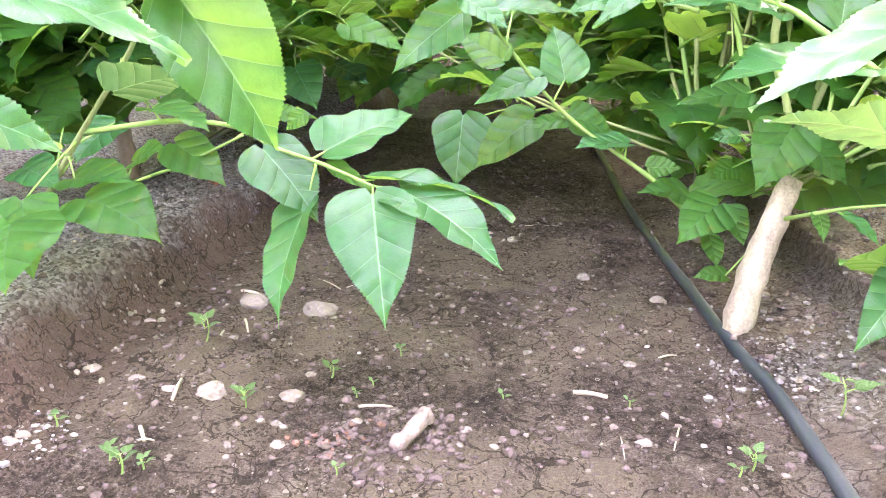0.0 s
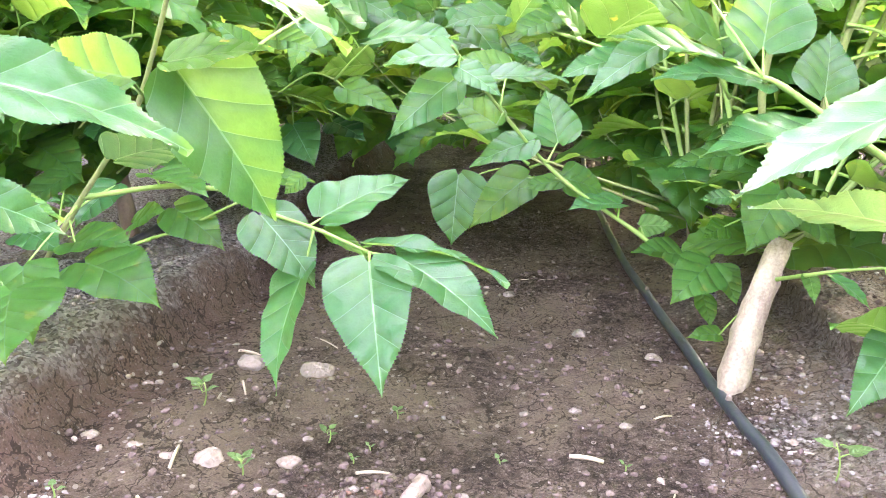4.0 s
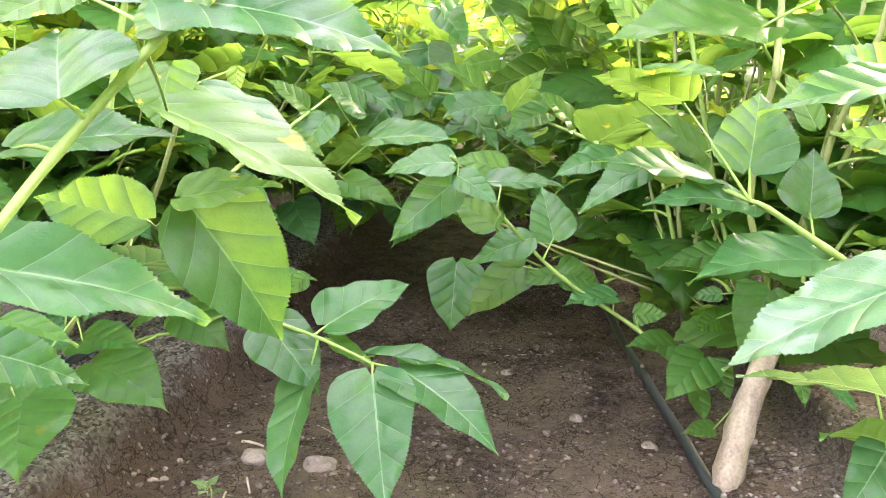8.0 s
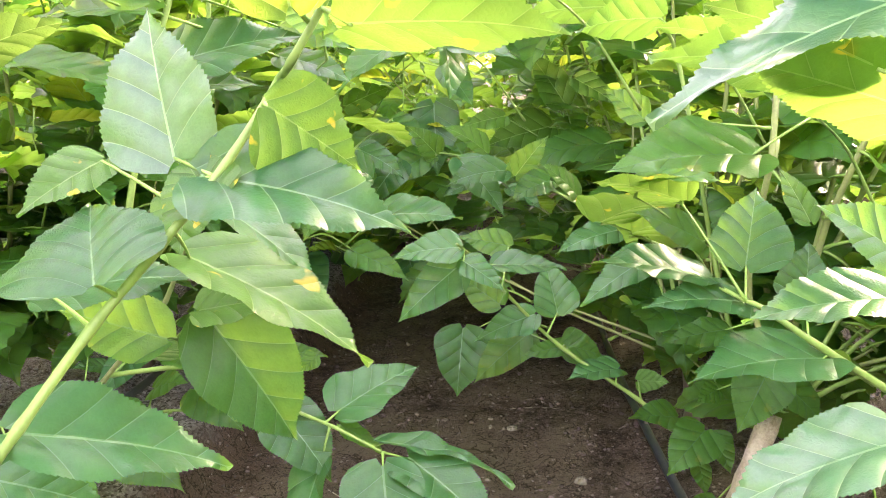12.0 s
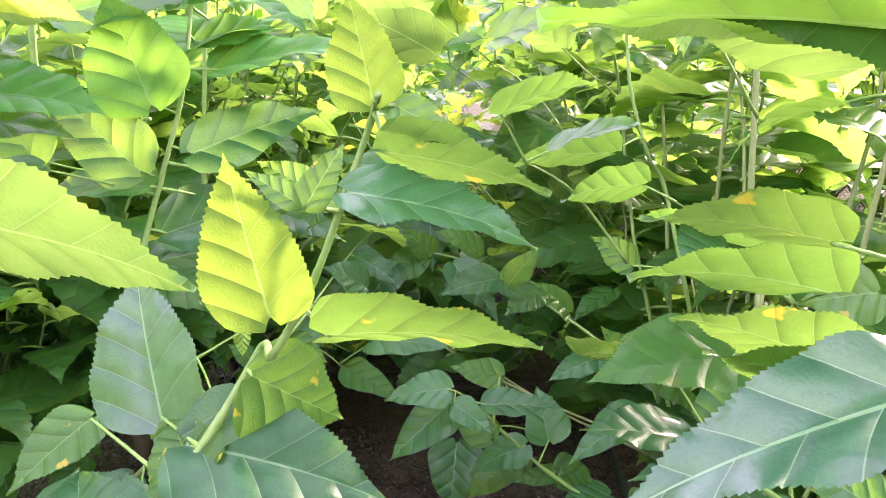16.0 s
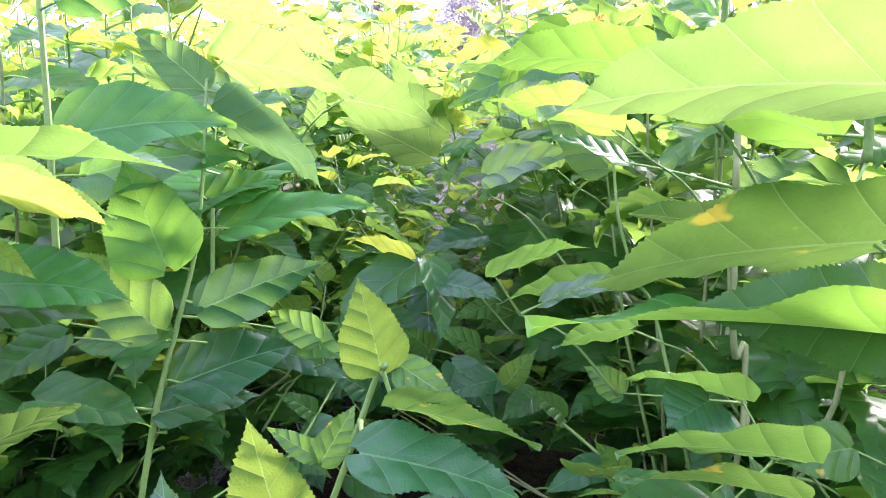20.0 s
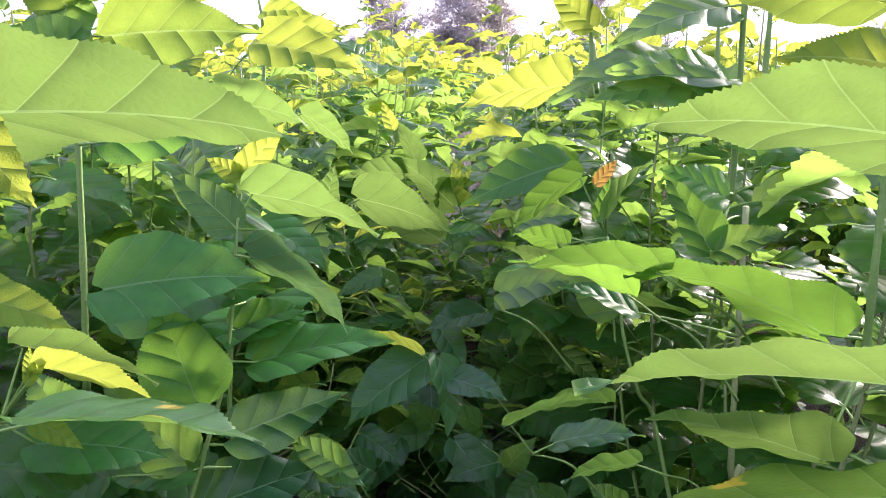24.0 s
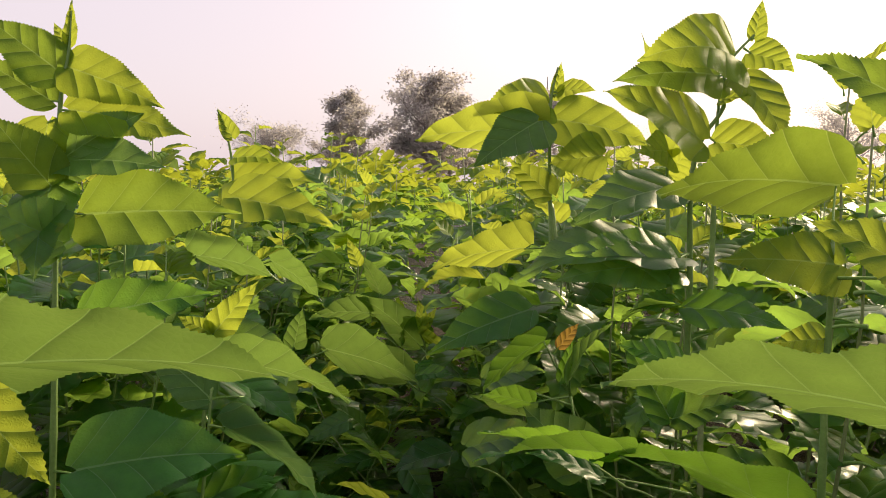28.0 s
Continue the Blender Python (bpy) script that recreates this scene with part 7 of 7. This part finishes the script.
# ---- stones, straw and seedlings on the soil ----
def stone(x, y, r, mat, k):
    rng = random.Random(k)
    bm = bmesh.new()
    bmesh.ops.create_icosphere(bm, subdivisions=3, radius=1.0)
    sx, sy, sz, a = rng.uniform(0.9, 1.15), rng.uniform(0.7, 0.95), rng.uniform(0.42, 0.58), rng.uniform(-0.6, 0.6)
    o = Vector((k * 1.7, k * 0.3, 0))
    cuts = [(Vector((rng.gauss(0, 1), rng.gauss(0, 1), rng.gauss(0, 1))).normalized(), rng.uniform(0.68, 0.95)) for _ in range(9)]
    for vt in bm.verts:
        c = vt.co * (1 + 0.3 * noise.noise(vt.co * 1.1 + o))
        for way, off in cuts:
            over = c.dot(way) - off
            if over > 0:
                c -= way * over * 0.85
        c *= 1 + 0.12 * noise.noise(c * 2.5 + o) + 0.07 * noise.noise(c * 7 + o)
        vt.co = Vector((c.x * sx, c.y * sy, c.z * sz)) * r * (0.62 if mat is MAT_CLOD else 0.95)
    me = bpy.data.meshes.new("stone")
    bm.to_mesh(me)
    bm.free()
    me.materials.append(mat)
    me.polygons.foreach_set("use_smooth", [True] * len(me.polygons))
    ob = new("clod" if mat is MAT_CLOD else "stone", me)
    ob.matrix_basis = pose(x, y, ground(x, y) + r * 0.04, 0, 0, math.degrees(a))
    names = {"stone": "grey-brown field stone half sunk in the soil", "pale_grit": "pale dusty stone lying on the soil", "clod": "dark crumbly clod of soil"}
    tagged(ob, names[mat.name], "clod" if mat is MAT_CLOD else "stone", "stones on the furrow floor")


def straw(x0, y0, x1, y1, r):
    a, b = Vector((x0, y0, ground(x0, y0) + r * 0.9)), Vector((x1, y1, ground(x1, y1) + r * 0.9))
    v, f = tube(bend(a, b, (0, 0, 0.002), 4), [r, r * 1.1, r, r * 0.95, r * 0.8], 6)
    tagged(new("straw", mesh_of("straw", v, f, [MAT_STRAW])), "dry straw-coloured stalk lying on the soil", "stalk", "dry stalks on the soil")


MAT_SPROUT = leaf_material("seedling_leaf", (0.06, 0.13, 0.045), (0.15, 0.24, 0.1), (0.2, 0.32, 0.09), (0.3, 0.4, 0.2), True, thin=0.3, rough=0.5, coat=0.05, spec=0.3)
SPROUT = leaf_mesh("sprout_leaf", MAT_SPROUT, 8, 4, petiole=((0, -0.4, -0.1), 0.03), width=0.75, fold=0.2, curl=0.5, teeth=0.0, lobe=0.0)


def seedling(x, y, h, n, k):
    rng = random.Random(k)
    root = tagged(new("seedling"), "small green weed seedling in the soil", "weed", "weed seedlings")
    z = ground(x, y)
    root.matrix_basis = Matrix.Translation((x, y, z))
    v, f = tube(bend((0, 0, -0.003), (rng.uniform(-0.2, 0.2) * h, 0, h), (0.1 * h, 0, 0), 4), [0.0012, 0.0011, 0.001, 0.0009, 0.0007], 5)
    part_mesh("stem", mesh_of("stem", v, f, [MAT_STEM]), root)
    for j in range(n):
        a = j * 2.4 + rng.uniform(-0.3, 0.3)
        side = Vector((math.cos(a), math.sin(a), rng.uniform(0.0, 0.7)))
        size = h * rng.uniform(0.4, 0.65) + 0.003
        base = Vector((0, 0, h * (0.5 + 0.5 * (j + 1) / n))) + side.normalized() * size * 0.35
        ob = new("leaf", SPROUT)
        ob.parent = root
        ob.matrix_basis = frame_of(base, side, (0, 0, 1), size)


def dry_leaf(x, y, size):
    verts, faces, uvs = blade(14, 6, width=0.6, fold=0.6, curl=1.6, wave=0.06)
    ob = new("dry_leaf", mesh_of("dry_leaf", verts, faces, [MAT_DRY], uvs))
    ob.matrix_basis = frame_of((x, y, ground(x, y) + 0.012), (0.3, -0.6, 0.25), (0.2, -0.5, 0.8), size)
    tagged(ob, "curled reddish-brown dead leaf on the soil", "dead leaf", "dead leaves")


def root_piece(x0, y0, x1, y1, r):
    a, b = Vector((x0, y0, ground(x0, y0) + r * 0.6)), Vector((x1, y1, ground(x1, y1) + r * 1.3))
    v, f = tube(bend(a, b, (0.004, 0, 0.004), 10), [r * q for q in (0.7, 0.95, 0.9, 0.95, 0.85, 0.9, 0.95, 0.85, 0.95, 1.0, 0.8)], 8, 0.34, random.Random(2))
    tagged(new("root_piece", mesh_of("root_piece", v, f, [MAT_ROOT])), "weathered pinkish piece of root on the soil", "root")


stone(-0.302, 1.054, 0.0271, MAT_STONE, 0)
stone(-0.356, 0.779, 0.0218, MAT_PALE, 1)
stone(-0.396, 1.047, 0.0230, MAT_STONE, 2)
stone(-0.446, 0.788, 0.0118, MAT_PALE, 3)
stone(-0.516, 0.816, 0.0122, MAT_PALE, 4)
stone(-0.399, 0.77, 0.0089, MAT_PALE, 5)
stone(-0.263, 0.787, 0.0140, MAT_PALE, 6)
stone(-0.259, 0.716, 0.0095, MAT_STONE, 7)
stone(-0.241, 0.671, 0.0090, MAT_PALE, 8)
stone(-0.175, 0.731, 0.0083, MAT_STONE, 9)
stone(-0.059, 0.732, 0.0082, MAT_STONE, 10)
stone(0.088, 1.281, 0.0131, MAT_STONE, 11)
stone(0.347, 1.171, 0.0131, MAT_STONE, 12)
stone(0.12, 0.722, 0.0100, MAT_STONE, 13)
stone(0.178, 0.718, 0.0042, MAT_PALE, 14)
stone(-0.028, 0.701, 0.0056, MAT_PALE, 15)
stone(-0.037, 1.508, 0.0144, MAT_STONE, 16)
stone(0.196, 1.186, 0.0137, MAT_PALE, 17)
stone(0.128, 0.929, 0.0096, MAT_STONE, 18)
stone(0.314, 0.879, 0.0091, MAT_PALE, 19)
stone(0.35, 0.918, 0.0082, MAT_STONE, 20)
stone(0.405, 1.017, 0.0165, MAT_CLOD, 21)
stone(0.067, 0.972, 0.0103, MAT_STONE, 22)
stone(0.001, 0.953, 0.0073, MAT_STONE, 23)
stone(-0.142, 0.762, 0.0074, MAT_STONE, 24)
stone(-0.469, 1.178, 0.0082, MAT_PALE, 25)
stone(-0.527, 0.988, 0.0079, MAT_PALE, 26)
stone(-0.514, 0.995, 0.0072, MAT_PALE, 27)
stone(-0.552, 0.98, 0.0071, MAT_PALE, 28)
stone(-0.498, 0.651, 0.0091, MAT_PALE, 29)
stone(-0.5, 0.636, 0.0078, MAT_PALE, 30)
stone(-0.478, 0.644, 0.0067, MAT_PALE, 31)
stone(-0.454, 0.629, 0.0055, MAT_PALE, 32)
stone(-0.258, 0.851, 0.0068, MAT_PALE, 33)
stone(-1.192, 2.038, 0.0277, MAT_PALE, 34)
stone(-1.475, 2.399, 0.0251, MAT_PALE, 35)
stone(-0.823, 1.574, 0.0119, MAT_STONE, 36)
stone(0.464, 1.259, 0.0105, MAT_CLOD, 37)
stone(0.401, 1.182, 0.0079, MAT_CLOD, 38)
stone(0.445, 1.07, 0.0135, MAT_CLOD, 39)
stone(0.484, 2.302, 0.0141, MAT_STONE, 40)
stone(-0.383, 0.928, 0.0074, MAT_PALE, 41)
stone(-0.179, 0.684, 0.0079, MAT_CLOD, 42)
stone(-0.194, 0.674, 0.0100, MAT_CLOD, 43)
stone(-0.154, 0.674, 0.0089, MAT_CLOD, 44)
stone(-0.137, 0.699, 0.0080, MAT_CLOD, 45)
stone(-0.205, 0.653, 0.0065, MAT_CLOD, 46)
stone(0.243, 0.672, 0.0057, MAT_STONE, 47)
stone(0.454, 1.206, 0.0118, MAT_CLOD, 48)
straw(-0.408, 0.958, -0.391, 0.881, 0.0015)
straw(-0.391, 0.995, -0.376, 0.963, 0.0017)
straw(-0.389, 0.681, -0.372, 0.655, 0.0022)
straw(-0.378, 0.654, -0.364, 0.66, 0.0012)
straw(0.054, 0.831, 0.092, 0.822, 0.0028)
straw(-0.041, 1.622, 0.061, 1.624, 0.0010)
straw(0.166, 0.956, 0.191, 0.971, 0.0012)
straw(-0.384, 0.745, -0.393, 0.791, 0.0019)
straw(0.3, 0.851, 0.322, 0.837, 0.0012)
straw(-0.446, 1.129, -0.409, 1.121, 0.0025)
straw(-0.344, 1.205, -0.294, 1.153, 0.0009)
straw(-0.287, 1.16, -0.265, 1.187, 0.0007)
straw(0.098, 0.733, 0.098, 0.688, 0.0007)
straw(-0.181, 0.767, -0.145, 0.778, 0.0019)
straw(0.159, 0.753, 0.148, 0.711, 0.0009)
seedling(-0.405, 0.892, 0.03, 5, 0)
seedling(-0.305, 0.755, 0.02, 6, 1)
seedling(-0.23, 0.839, 0.016, 4, 2)
seedling(0.321, 0.77, 0.045, 3, 3)
seedling(-0.16, 0.919, 0.012, 4, 4)
seedling(-0.371, 0.605, 0.022, 5, 5)
seedling(0.212, 0.674, 0.018, 5, 6)
seedling(-0.19, 0.795, 0.009, 3, 7)
seedling(-0.472, 0.67, 0.012, 3, 8)
seedling(-0.025, 0.8, 0.008, 3, 9)
seedling(0.114, 0.806, 0.008, 3, 10)
seedling(-0.178, 0.83, 0.008, 3, 11)
seedling(-0.39, 0.621, 0.014, 4, 12)
seedling(-0.172, 0.63, 0.01, 3, 13)
seedling(-0.352, 0.612, 0.012, 4, 14)
seedling(0.198, 0.662, 0.01, 3, 15)
dry_leaf(-0.625, 1.490, 0.035)
dry_leaf(-0.826, 2.599, 0.05)
root_piece(-0.125, 0.670, -0.101, 0.742, 0.0088)


def grit(name, mat, n, seed, low, high, label, where):
    """Small crumbs and pebbles strewn over the soil, in one mesh."""
    rng = random.Random(seed)
    bm = bmesh.new()
    bmesh.ops.create_icosphere(bm, subdivisions=1, radius=1.0)
    unit, tri = np.array([q.co[:] for q in bm.verts]), [[q.index for q in f.verts] for f in bm.faces]
    bm.free()
    V, F = [], []
    while len(V) < n:
        x, y = rng.uniform(-1.25, 0.9), 0.5 + 2.6 * rng.random() ** 1.6
        if noise.noise((x * 4, y * 4, seed)) + rng.uniform(-0.5, 0.4) < where(x, y):
            continue
        r = low + (high - low) * rng.random() ** 4
        s = np.array([rng.uniform(0.8, 1.3), rng.uniform(0.7, 1.1), rng.uniform(0.5, 0.85)]) * r
        w = unit * s * np.array([[1 + rng.uniform(-0.22, 0.22)] for _ in unit])
        a = rng.uniform(0, 3.1)
        w = np.stack([w[:, 0] * math.cos(a) - w[:, 1] * math.sin(a), w[:, 0] * math.sin(a) + w[:, 1] * math.cos(a), w[:, 2]], 1)
        F += [[i + len(V) * len(unit) for i in t] for t in tri]
        V.append(w + np.array([x, y, ground(x, y) + r * 0.25]))
    ob = new(name, mesh_of(name, np.concatenate(V), F, [mat], smooth=False))
    tagged(ob, label, "pebbles", kind="stuff")


def heap(cx, cy, reach):
    """Strewn densely within reach of a middle point, nowhere else."""
    return lambda x, y: -0.9 + 1.3 * math.hypot(x - cx, y - cy) / reach if math.hypot(x - cx, y - cy) < reach else 9.0


grit("pebbles", MAT_PALE, 2300, 21, 0.0009, 0.0056, "small pale pebbles strewn over the soil", lambda x, y: 0.0 if x < -0.3 else 0.12)
grit("crumbs", MAT_CLOD, 11000, 22, 0.0012, 0.0065, "dark crumbs of soil", lambda x, y: -0.3)
grit("gravel", MAT_GRAVEL, 14000, 23, 0.0016, 0.0055, "grey grit on the raised beds", lambda x, y: -0.7 if x < -0.61 else (0.36 if x > 0.2 else 1.0))
grit("loose_earth", MAT_CLOD, 520, 24, 0.0011, 0.0062, "dark loose earth heaped round a piece of root", heap(-0.13, 0.69, 0.085))
grit("bark_bits", MAT_BARK_BITS, 70, 25, 0.0009, 0.0052, "reddish bark crumbs beside a piece of root", heap(-0.19, 0.7, 0.06))
grit("gravel_patch", MAT_GRAVEL, 90, 26, 0.0012, 0.0056, "grey gravel caked together on the soil", heap(-0.505, 0.65, 0.06))
grit("pipe_gravel", MAT_GRAVEL, 330, 27, 0.0007, 0.003, "fine grey gravel beside the stump and the pipe", heap(0.285, 0.94, 0.1))
